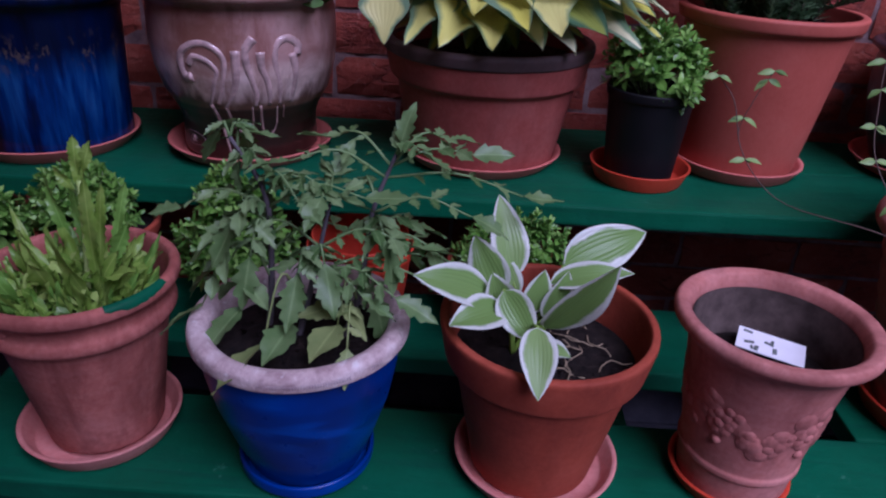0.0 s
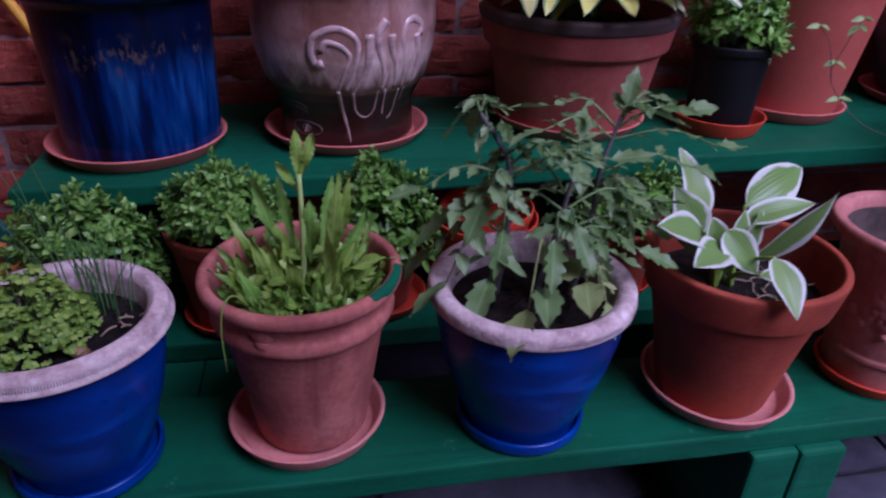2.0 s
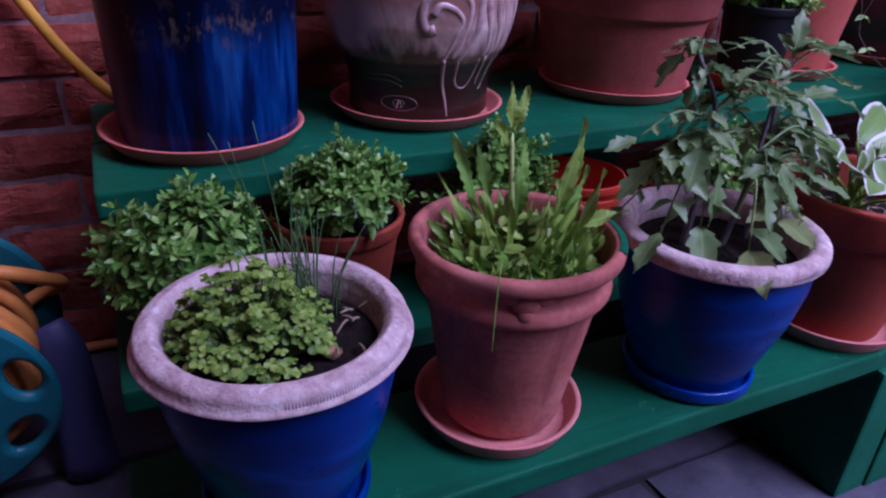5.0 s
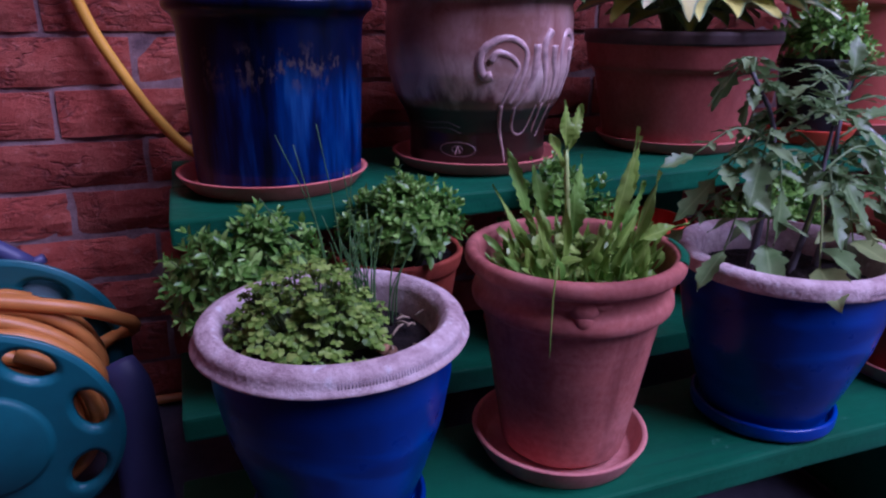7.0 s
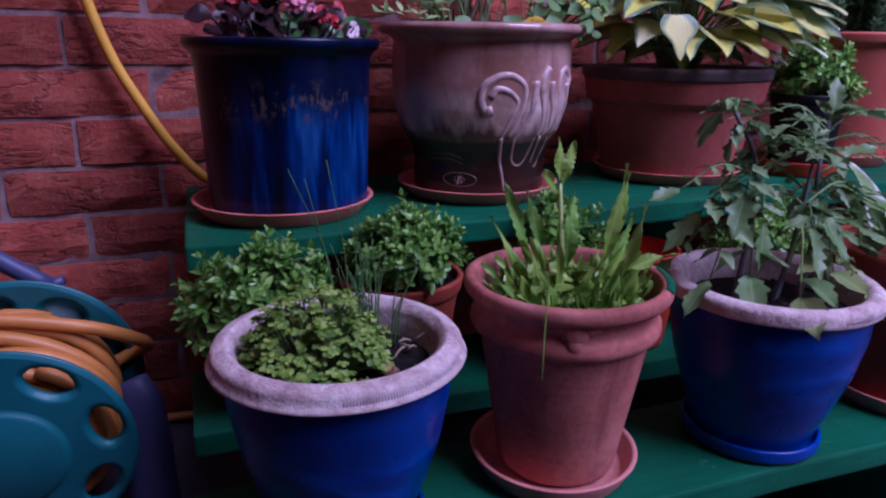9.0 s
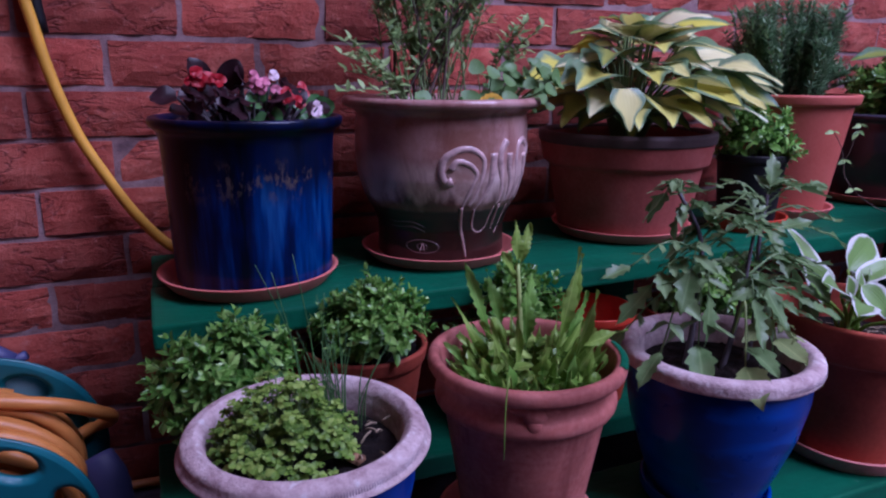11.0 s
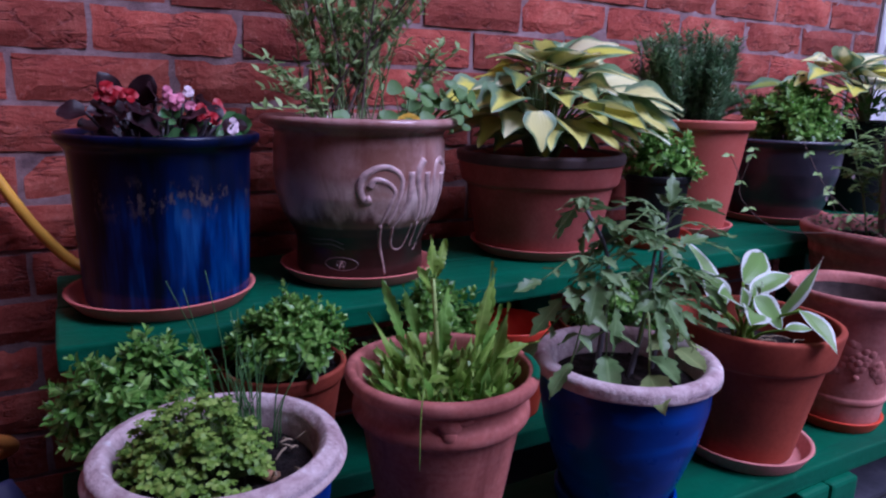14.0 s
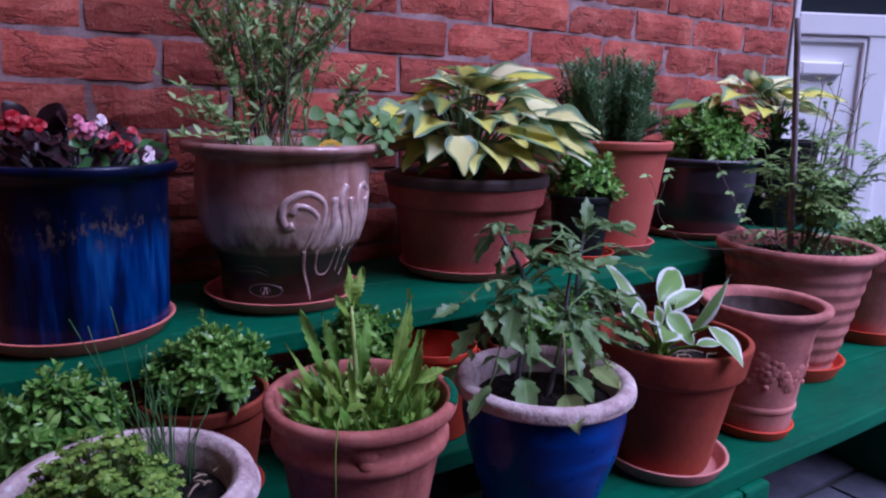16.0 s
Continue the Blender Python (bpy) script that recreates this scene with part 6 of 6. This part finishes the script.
    # small white daisies
    for x, y, z in ((1.545, -0.42, 0.605), (1.50, -0.40, 0.56)):
        f = Soup()
        for a in range(8):
            f.add(*blade(Vector((x, y, z)) - o, Vector((math.cos(a * 0.785), -0.15, math.sin(a * 0.785))), 0.006, 0.002, spoon, 0.2, Vector((0, -1, 0)), 0, 0, 3, 1))
        f.make("flower", M_PETAL_PALE, e, "small white daisy flower")
    c = obj("garden_cane", *tube(curve([(1.548, -0.50, 0.515), (1.522, -0.50, 0.702), (1.473, -0.50, 0.988)], 12), 0.0065, 10, 0.0058), M_CANE)
    tagged(c, "weathered grey wooden cane stuck upright in the pot", "cane")
    return e


rangy()
# a few sprigs in the end pot
bush("young_plant", O_[0], O_[1], LOW + 0.016 + 0.165, 0.10, 0.09, 0.11, 160, 0.022, M_FEATHER, "sparse green plant in the end pot", 71)


# raised scrolls and glaze trails on the cream pot
def scrolls():
    prof = [(0.105, 0.0), (0.104, 0.05), (0.111, 0.070), (0.126, 0.095), (0.1365, 0.130), (0.140, 0.165), (0.1395, 0.205), (0.1365, 0.225)]
    prof = [(a * 0.975, b) for a, b in prof]
    def rad(z):
        for (r0, z0), (r1, z1) in zip(prof, prof[1:]):
            if z <= z1:
                return r0 + (r1 - r0) * max(0, (z - z0) / (z1 - z0))
        return prof[-1][0]
    def on(u, z, lift=0.0):
        # u in metres round the belly from the middle of the scroll group
        a = radians(-72) + u / 0.133
        r = rad(z) + lift
        return Vector((r * math.cos(a), r * math.sin(a), z))
    def trail(pts, w, name, m, lab=""):
        path = curve([on(u, z, -0.45 * w) for u, z in pts], max(16, 5 * len(pts)))
        v, f = tube(path, w, 8, w * 0.6)
        obj(name, v, f, m, cream_pot.children[0], lab)
    # two nested curls, five upright ridges, and the glaze that ran down from them
    trail([(-0.080, 0.149), (-0.072, 0.160), (-0.058, 0.158), (-0.047, 0.151), (-0.041, 0.141), (-0.047, 0.125), (-0.054, 0.106), (-0.060, 0.090)], 0.0060, "scroll", M_CREAM_LINE, "raised spiral scroll in pale glaze")
    trail([(-0.077, 0.132), (-0.087, 0.130), (-0.094, 0.146), (-0.090, 0.163), (-0.079, 0.172), (-0.068, 0.177), (-0.053, 0.178), (-0.0385, 0.171), (-0.030, 0.159), (-0.032, 0.137), (-0.039, 0.111), (-0.048, 0.093)], 0.0076, "scroll", M_CREAM_LINE)
    trail([(-0.0143, 0.171), (-0.0155, 0.136), (-0.0235, 0.110), (-0.037, 0.088)], 0.0076, "scroll", M_CREAM_LINE)
    trail([(0.0104, 0.187), (-0.0018, 0.170), (0.0017, 0.142), (0.0103, 0.111), (0.0082, 0.092)], 0.0076, "scroll", M_CREAM_LINE)
    trail([(0.0179, 0.169), (0.0188, 0.149), (0.0274, 0.123), (0.0303, 0.093)], 0.0076, "scroll", M_CREAM_LINE)
    trail([(0.0709, 0.163), (0.0709, 0.176), (0.0557, 0.185), (0.0412, 0.178), (0.0373, 0.155), (0.044, 0.120), (0.0469, 0.090)], 0.0076, "scroll", M_CREAM_LINE)
    trail([(0.0621, 0.165), (0.0676, 0.142), (0.0668, 0.116), (0.0657, 0.093)], 0.0076, "scroll", M_CREAM_LINE)
    trail([(-0.060, 0.092), (-0.0553, 0.058), (-0.047, 0.030), (-0.0426, 0.010)], 0.0034, "glaze_drip", M_DRIP)
    trail([(-0.037, 0.089), (-0.032, 0.058), (-0.015, 0.047), (0.0014, 0.057), (0.0036, 0.090)], 0.0026, "glaze_drip", M_DRIP)
    trail([(0.0154, 0.092), (0.021, 0.050), (0.0337, 0.042), (0.046, 0.056), (0.0428, 0.088)], 0.0024, "glaze_drip", M_DRIP)
    trail([(0.054, 0.088), (0.058, 0.068), (0.062, 0.050)], 0.0013, "glaze_drip", M_DRIP)
    # scratched eye-shaped loops low on the brown glaze
    for cu, cz, ru, rz in ((-0.131, 0.027, 0.034, 0.010), (-0.131, 0.027, 0.010, 0.005)):
        trail([(cu + ru * math.cos(t), cz + rz * math.sin(t)) for t in [i * 0.5236 for i in range(13)]], 0.0010, "glaze_loop", M_LOOP)
    for z0 in (0.066, 0.058):
        trail([(-0.230, z0), (-0.190, z0 - 0.003), (-0.150, z0 - 0.001), (-0.125, z0 - 0.008)], 0.0010, "glaze_loop", M_LOOP)
    trail([(-0.135, 0.020), (-0.130, 0.032), (-0.126, 0.021)], 0.0009, "glaze_loop", M_CREAM_LINE)


scrolls()


# ---- hose reel ----
def make_reel():
    c0, c1 = Vector((-0.107, -0.330, 0.219)), Vector((-0.113, -0.150, 0.240))
    e = empty("hose_reel", -0.11, -0.24, 0.0, "teal plastic hose reel on a blue-grey frame, wound with orange hose", "hose reel")
    o = Vector((-0.11, -0.24, 0.0))
    axis = (c0 - c1).normalized()
    d, s, w = frame_of(axis)
    def disc(c, r, name):
        """A flange with eight rounded slots, its thick edge and a raised hub."""
        bm = bmesh.new()
        seg, nslot = 128, 8
        def P(a, rr, h):
            return c - o + (s * math.cos(a) + w * math.sin(a)) * rr + axis * h
        slots = [2 * math.pi * k / nslot + 0.56 for k in range(nslot)]
        hs = [0.004, 0.0, 0.0, 0.0, 0.0, 0.0, 0.0, 0.0, 0.0, 0.003, 0.0]
        def hole(a, rr):
            for k in slots:
                da = (a - k + math.pi) % (2 * math.pi) - math.pi
                if (da * 0.121 / 0.0290) ** 2 + ((rr - 0.121) / 0.0180) ** 2 < 1:
                    return True
            return False
        front, back = {}, {}
        rings, n = 34, seg * 2
        solid = {(j, i): not hole(2 * math.pi * (i + 0.5) / n, 0.074 + (r - 0.074) * (j + 0.5) / rings) for j in range(rings) for i in range(n)}
        def snap(j, i, a, rr):
            """Vertices on a slot's edge lie on its oval."""
            around = [solid[q, (i + e) % n] for q in (j - 1, j) if 0 <= q < rings for e in (-1, 0)]
            if all(around) or not any(around):
                return a, rr
            k = min(slots, key=lambda s_: abs((a - s_ + math.pi) % (2 * math.pi) - math.pi))
            u, w_ = ((a - k + math.pi) % (2 * math.pi) - math.pi) * 0.121 / 0.0290, (rr - 0.121) / 0.0180
            q = math.hypot(u, w_)
            return k + u / q * 0.0290 / 0.121, 0.121 + w_ / q * 0.0180
        for j in range(rings + 1):
            rr = 0.074 + (r - 0.074) * j / rings
            for i in range(seg * 2):
                a = 2 * math.pi * i / (seg * 2)
                near = min(math.hypot(((a - k + math.pi) % (2 * math.pi) - math.pi) * 0.121 / 0.036, (rr - 0.121) / 0.0245) for k in slots)
                dip = -0.007 * max(0.0, min(1.0, (1.0 - near) * 4.0))
                rim = 0.004 if j >= rings - 1 else 0.0
                a, rq = snap(j, i, a, rr)
                front[j, i] = bm.verts.new(P(a, rq, 0.006 + dip - rim))
                back[j, i] = bm.verts.new(P(a, rq, -0.006 + rim))
        for (j, i), ok in solid.items():
            if not ok:
                continue
            k = (i + 1) % n
            bm.faces.new((front[j, i], front[j, k], front[j + 1, k], front[j + 1, i]))
            bm.faces.new((back[j, i], back[j + 1, i], back[j + 1, k], back[j, k]))
            if j == rings - 1:
                bm.faces.new((front[j + 1, i], front[j + 1, k], back[j + 1, k], back[j + 1, i]))
            elif not solid[j + 1, i]:
                bm.faces.new((front[j + 1, i], front[j + 1, k], back[j + 1, k], back[j + 1, i]))
            if j > 0 and not solid[j - 1, i]:
                bm.faces.new((front[j, k], front[j, i], back[j, i], back[j, k]))
            for q, (x, y) in ((k, (k, k)), ((i - 1) % n, (i, i))):
                if not solid[j, q]:
                    bm.faces.new((front[j, x], front[j + 1, x], back[j + 1, x], back[j, x]))
        hub = [bm.verts.new(P(2 * math.pi * i / n, 0.071, 0.010)) for i in range(n)]
        dome = [bm.verts.new(P(2 * math.pi * i / n, 0.066, 0.013)) for i in range(n)]
        for i in range(n):
            k = (i + 1) % n
            bm.faces.new((hub[i], hub[k], front[0, k], front[0, i]))
            bm.faces.new((dome[i], dome[k], hub[k], hub[i]))
        bm.faces.new(dome)
        bmesh.ops.recalc_face_normals(bm, faces=bm.faces[:])
        for f in bm.faces:
            f.smooth = True
        return part(name, bm, M_TEAL, e, "teal moulded flange with rounded slots")
    disc(c0, 0.153, "flange")
    disc(c1, 0.160, "flange")
    v, f = tube([c1 - o - axis * 0.011, c1 - o - axis * 0.014], 0.150, 48)
    obj("backing_plate", v, f, M_TEAL, e)
    v, f = tube([c0 - o, c1 - o], 0.06, 32)
    obj("drum", v, f, M_TEAL, e)
    # wound hose
    rnd = random.Random(3)
    for layer, (rr, turns) in enumerate(((0.082, 7), (0.102, 7), (0.121, 6))):
        pts = []
        for i in range(turns * 28 + 1):
            t = i / (turns * 28)
            a = 2 * math.pi * turns * t + layer
            q = 0.12 + 0.76 * (t if layer % 2 == 0 else 1 - t)
            rw = rr + 0.004 * math.sin(a * 0.7 + layer) + 0.003 * math.sin(a * 2.3)
            pts.append(c0 + (c1 - c0) * q - o + (s * math.cos(a) + w * math.sin(a)) * rw)
        obj("wound_hose", *tube(pts, 0.0095, 8), M_HOSE, e)
    # a loose loop springing off the drum
    loop = curve([Vector(p) - o for p in ((-0.280, -0.230, 0.350), (-0.160, -0.240, 0.375), (-0.020, -0.230, 0.345), (0.045, -0.200, 0.305), (0.055, -0.170, 0.278), (0.020, -0.150, 0.256), (-0.050, -0.180, 0.230))], 40)
    obj("hose_loop", *tube(loop, 0.0098, 10), M_HOSE, e, "loose loop of orange hose")
    loop2 = curve([Vector(p) - o for p in ((-0.260, -0.270, 0.350), (-0.120, -0.285, 0.365), (-0.030, -0.280, 0.330), (0.015, -0.270, 0.270), (0.010, -0.260, 0.210))], 30)
    obj("hose_loop", *tube(loop2, 0.0098, 10), M_HOSE, e)
    # frame: flat tubular legs, feet and a carrying handle
    def oval(path, rx, ry, name, lab=""):
        v, f = tube(path, 1.0, 14)
        pts = [Vector(p) for p in path]
        out = []
        for i in range(len(pts)):
            for k in range(14):
                q = Vector(v[i * 14 + k]) - pts[i]
                t = i / (len(pts) - 1)
                out.append(pts[i] + Vector((q.x * rx, q.y * ry, q.z * rx)) * (0.75 + 0.35 * t))
        return obj(name, out, f, M_FRAME, e, lab)
    zg = ground_z(-0.275)
    oval([p - o for p in curve([(0.036, -0.245, 0.258), (0.050, -0.262, 0.222), (0.052, -0.276, 0.130), (0.053, -0.282, zg + 0.004)], 14)], 0.033, 0.022, "leg", "blue-grey plastic leg with a flat foot")
    oval([p - o for p in curve([(-0.256, -0.245, 0.258), (-0.270, -0.262, 0.222), (-0.275, -0.276, 0.130), (-0.276, -0.282, zg + 0.004)], 14)], 0.033, 0.022, "leg")
    oval([p - o for p in curve([(-0.215, -0.140, 0.290), (-0.205, -0.140, 0.412), (-0.165, -0.140, 0.458), (-0.125, -0.140, 0.424), (-0.066, -0.140, 0.377)], 18)], 0.0125, 0.012, "handle", "blue-grey handle bar")
    obj("bolt", *tube([Vector((-0.076, -0.140, 0.372)) - o, Vector((-0.046, -0.142, 0.386)) - o], 0.0070, 10), M_FRAME, e)
    return e


make_reel()


def hose(name, pts, m, label, r=0.0098):
    ob = obj(name, *tube(curve(pts, 60), r, 12), m)
    return tagged(ob, label, "hose")


hose("garden_hose", [(-0.02, -0.018, 1.15), (-0.012, -0.018, 0.95), (0.004, -0.020, 0.845), (0.019, -0.022, 0.770), (0.043, -0.024, 0.692), (0.073, -0.026, 0.630), (0.112, -0.028, 0.562), (0.160, -0.034, 0.505), (0.205, -0.050, 0.4975), (0.26, -0.055, 0.4985)], M_HOSE_Y, "yellow garden hose hanging down the brick wall", 0.0085)
fitting = obj("wall_pipe", *tube(curve([(-0.004, -0.010, 1.02), (0.004, -0.010, 0.93), (0.013, -0.010, 0.836)], 10), 0.0095, 14), M_BLACK)
tagged(fitting, "black plastic pipe end on bricks behind the yellow hose", "pipe")
hose("garden_hose", [(-0.40, -0.16, 0.053), (-0.18, -0.06, 0.062), (0.0, -0.022, 0.071), (0.14, -0.018, 0.067), (0.40, -0.018, 0.066), (0.70, -0.03, 0.064)], M_HOSE, "orange hose lying along the foot of the wall", 0.0085)


# ---- litter on the paving ----
def litter():
    v, f = [], []
    for k, (u, w) in enumerate(((-0.055, -0.030), (0.045, -0.034), (0.052, 0.030), (-0.050, 0.034))):
        v += [(u, w, 0.0), (u, w, 0.004)]
    f = [(1, 3, 5, 7), (0, 6, 4, 2)] + [(2 * a, 2 * ((a + 1) % 4), 2 * ((a + 1) % 4) + 1, 2 * a + 1) for a in range(4)]
    ob = obj("white_tile", v, f, M_CARD, smooth=False)
    ob.matrix_basis = pose(0.545, -0.60, ground_z(-0.6) + 0.006, 0, 0, 12)
    tagged(ob, "flat white tile scrap lying on the paving", "tile")
    rnd = random.Random(77)
    v = [(0.006 * math.cos(a) * rnd.uniform(0.6, 1.2), 0.004 * math.sin(a) * rnd.uniform(0.6, 1.2), 0.0) for a in (1.05 * q for q in range(6))] + [(0, 0, 0.005)]
    ob = obj("pebble", v, [(q, (q + 1) % 6, 6) for q in range(6)] + [(5, 4, 3, 2, 1, 0)], M_CARD)
    ob.matrix_basis = pose(0.085, -0.565, ground_z(-0.565) + 0.006)
    tagged(ob, "tiny white pebble on the grey paving", "pebble")


litter()


# ---- door ----
def make_door():
    e = empty("door_1", 2.320, 0.030, 0.0, "white panelled plastic door standing ajar beside the brick wall", "door", rz=-28)
    e["kind"] = "structure"
    def slab(name, x0, x1, z0, z1, y0, y1, m=M_UPVC, bev=0.004, label=""):
        bm = bmesh.new()
        bmesh.ops.create_cube(bm, size=1.0, matrix=Matrix.Translation(((x0 + x1) / 2, (y0 + y1) / 2, (z0 + z1) / 2)) @ Matrix.Diagonal((x1 - x0, y1 - y0, z1 - z0, 1)))
        if bev:
            bmesh.ops.bevel(bm, geom=bm.edges[:], offset=bev, segments=2, profile=0.6, affect="EDGES")
        return part(name, bm, m, e, label)
    W_, H2 = 0.86, 2.06
    slab("stile", 0.0, 0.018, 0.085, H2, -0.03, 0.03)
    slab("stile", W_ - 0.10, W_, 0.085, H2, -0.03, 0.03)
    slab("rail", 0.018, W_ - 0.10, 0.085, 0.25, -0.03, 0.03)
    slab("rail", 0.018, W_ - 0.10, 1.062, 1.127, -0.03, 0.03)
    slab("rail", 0.018, W_ - 0.10, H2 - 0.1, H2, -0.03, 0.03)
    slab("panel", 0.012, W_ - 0.095, 0.24, 1.067, -0.012, 0.012)
    slab("mullion", 0.262, 0.345, 0.25, 1.062, -0.026, 0.02)
    slab("panel_bead", 0.022, 0.258, 1.042, 1.059, -0.022, -0.008, bev=0.003)
    slab("panel_bead", 0.248, 0.260, 0.26, 1.045, -0.022, -0.008, bev=0.003)
    slab("letter_plate", 0.045, 0.185, 0.940, 0.980, -0.030, -0.008, bev=0.006, label="white letter plate")
    slab("glass", 0.012, W_ - 0.095, 1.122, H2 - 0.09, -0.006, 0.006, M_GLASS_DARK, 0, "dark reflecting door glass")
    for k, (x0, x1, z0, z1, nm) in enumerate(((WALL_END - 0.004, WALL_END + 0.03, 0.07, 2.12, "frame"), (WALL_END + 0.96, WALL_END + 1.018, 0.07, 2.12, "frame"), (WALL_END + 0.03, WALL_END + 0.96, 2.06, 2.12, "frame"))):
        bm = bmesh.new()
        bmesh.ops.create_cube(bm, size=1.0, matrix=Matrix.Translation(((x0 + x1) / 2, 0.12, (z0 + z1) / 2)) @ Matrix.Diagonal((x1 - x0, 0.07, z1 - z0, 1)))
        f = part(nm, bm, M_UPVC, None)
        f.parent = e
        f.matrix_parent_inverse = e.matrix_basis.inverted()
    return e


make_door()
# dim hall behind the opening
back = obj("wall_hall", [(1.6, 1.6, 0), (4.2, 1.6, 0), (4.2, 1.6, 2.9), (1.6, 1.6, 2.9), (1.6, 0.22, 0), (4.2, 0.22, 0), (4.2, 0.22, 2.9), (1.6, 0.22, 2.9)], [(0, 1, 2, 3), (4, 0, 3, 7), (1, 5, 6, 2), (3, 2, 6, 7)], M_UPVC, smooth=False)
tagged(back, "pale plain walls of the hall behind the door", "wall", kind="structure")

# ---- unseen walls, added to keep light off the left of the yard ----
def shade_wall(name, x0, x1, y0, y1, h):
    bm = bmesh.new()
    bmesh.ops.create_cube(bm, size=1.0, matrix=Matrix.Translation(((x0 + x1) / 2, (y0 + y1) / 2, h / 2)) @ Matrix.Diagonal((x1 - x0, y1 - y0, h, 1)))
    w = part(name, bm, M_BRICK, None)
    return tagged(w, "unseen plain tall red brick wall added to close the yard and block light", "wall", kind="structure")


shade_wall("wall_south", -0.75, 1.40, -2.75, -2.6, 5.4)
shade_wall("wall_west", -0.75, -0.52, -2.6, 0.0, 5.0)



# ---- paving stones and bricks ----
make_slabs()


def make_bricks():
    rnd = random.Random(12)
    L, Hh, Dp = STRETCH - 0.0095, COURSE - 0.0090, 0.05

    def mesh(length, seed):
        r = random.Random(seed)
        nx, nz = 7, 3
        pts, faces = [], []
        for j in range(nz + 1):
            for i in range(nx + 1):
                x, z = (i / nx - 0.5) * length, (j / nz - 0.5) * Hh
                edge = i in (0, nx) or j in (0, nz)
                pts.append((x + r.uniform(-1, 1) * (0.0016 if i in (0, nx) else 0.0010), (0.0040 if edge else 0.0) + r.uniform(-1, 1) * 0.0020, z + r.uniform(-1, 1) * 0.0010))
        n = nx + 1
        faces += [(j * n + i, j * n + i + 1, (j + 1) * n + i + 1, (j + 1) * n + i) for j in range(nz) for i in range(nx)]
        ring = list(range(n)) + [(j + 1) * n - 1 for j in range(1, nz + 1)] + [nz * n + i for i in range(nx - 1, -1, -1)] + [j * n for j in range(nz - 1, 0, -1)]
        o = len(pts)
        pts += [(pts[i][0], Dp, pts[i][2]) for i in ring]
        m = len(ring)
        faces += [(ring[(i + 1) % m], ring[i], o + i, o + (i + 1) % m) for i in range(m)]
        return pts, faces

    def data(length, seed):
        p, f = mesh(length, seed)
        me = bpy.data.meshes.new("brick")
        me.from_pydata(p, [], f)
        me.materials.append(M_BRICK)
        return me

    full = [data(L, k) for k in range(9)]
    half = [data(L / 2 - 0.005, 40 + k) for k in range(4)]
    rest = Soup()
    K0 = 0.5623
    for row in range(-7, 30):
        z = K0 + COURSE * row
        off = -0.024 if row % 2 == 0 else STRETCH / 2 - 0.022
        i0, i1 = -11, 20
        for i in range(i0, i1):
            # bricks lie between the upright joints, which sit at off + i * STRETCH
            xa, xb = off + i * STRETCH, off + (i + 1) * STRETCH
            cut = False
            if xa > WALL_END - 0.02 and xb < WALL_END + 1.06 and z < 2.1:
                continue
            if xa < WALL_END - 0.02 < xb - 0.03:
                xb, cut = WALL_END + 0.005, True
            if xa < WALL_END + 1.02 < xb and z < 2.1:
                continue
            near = -0.70 < xa and xb < WALL_END + 0.02 and 0.10 < z < 1.36
            x = (xa + xb) / 2
            jit = pose(x + rnd.uniform(-0.001, 0.001), rnd.uniform(-0.002, 0.0015), z + rnd.uniform(-0.0008, 0.0008), rnd.uniform(-0.6, 0.6), rnd.uniform(-0.15, 0.15), rnd.uniform(-0.35, 0.35))
            if near:
                b = new("brick", (half if cut else full)[rnd.randrange(4 if cut else 9)])
                b.parent = wall
                b.matrix_basis = jit
            else:
                p, f = mesh(L / 2 - 0.005 if cut else L, rnd.randrange(50))
                rest.add([jit @ Vector(q) for q in p], f)
    r = obj("brickwork", rest.v, rest.f, M_BRICK, wall, smooth=False)
    r["kind"] = "stuff"


make_bricks()
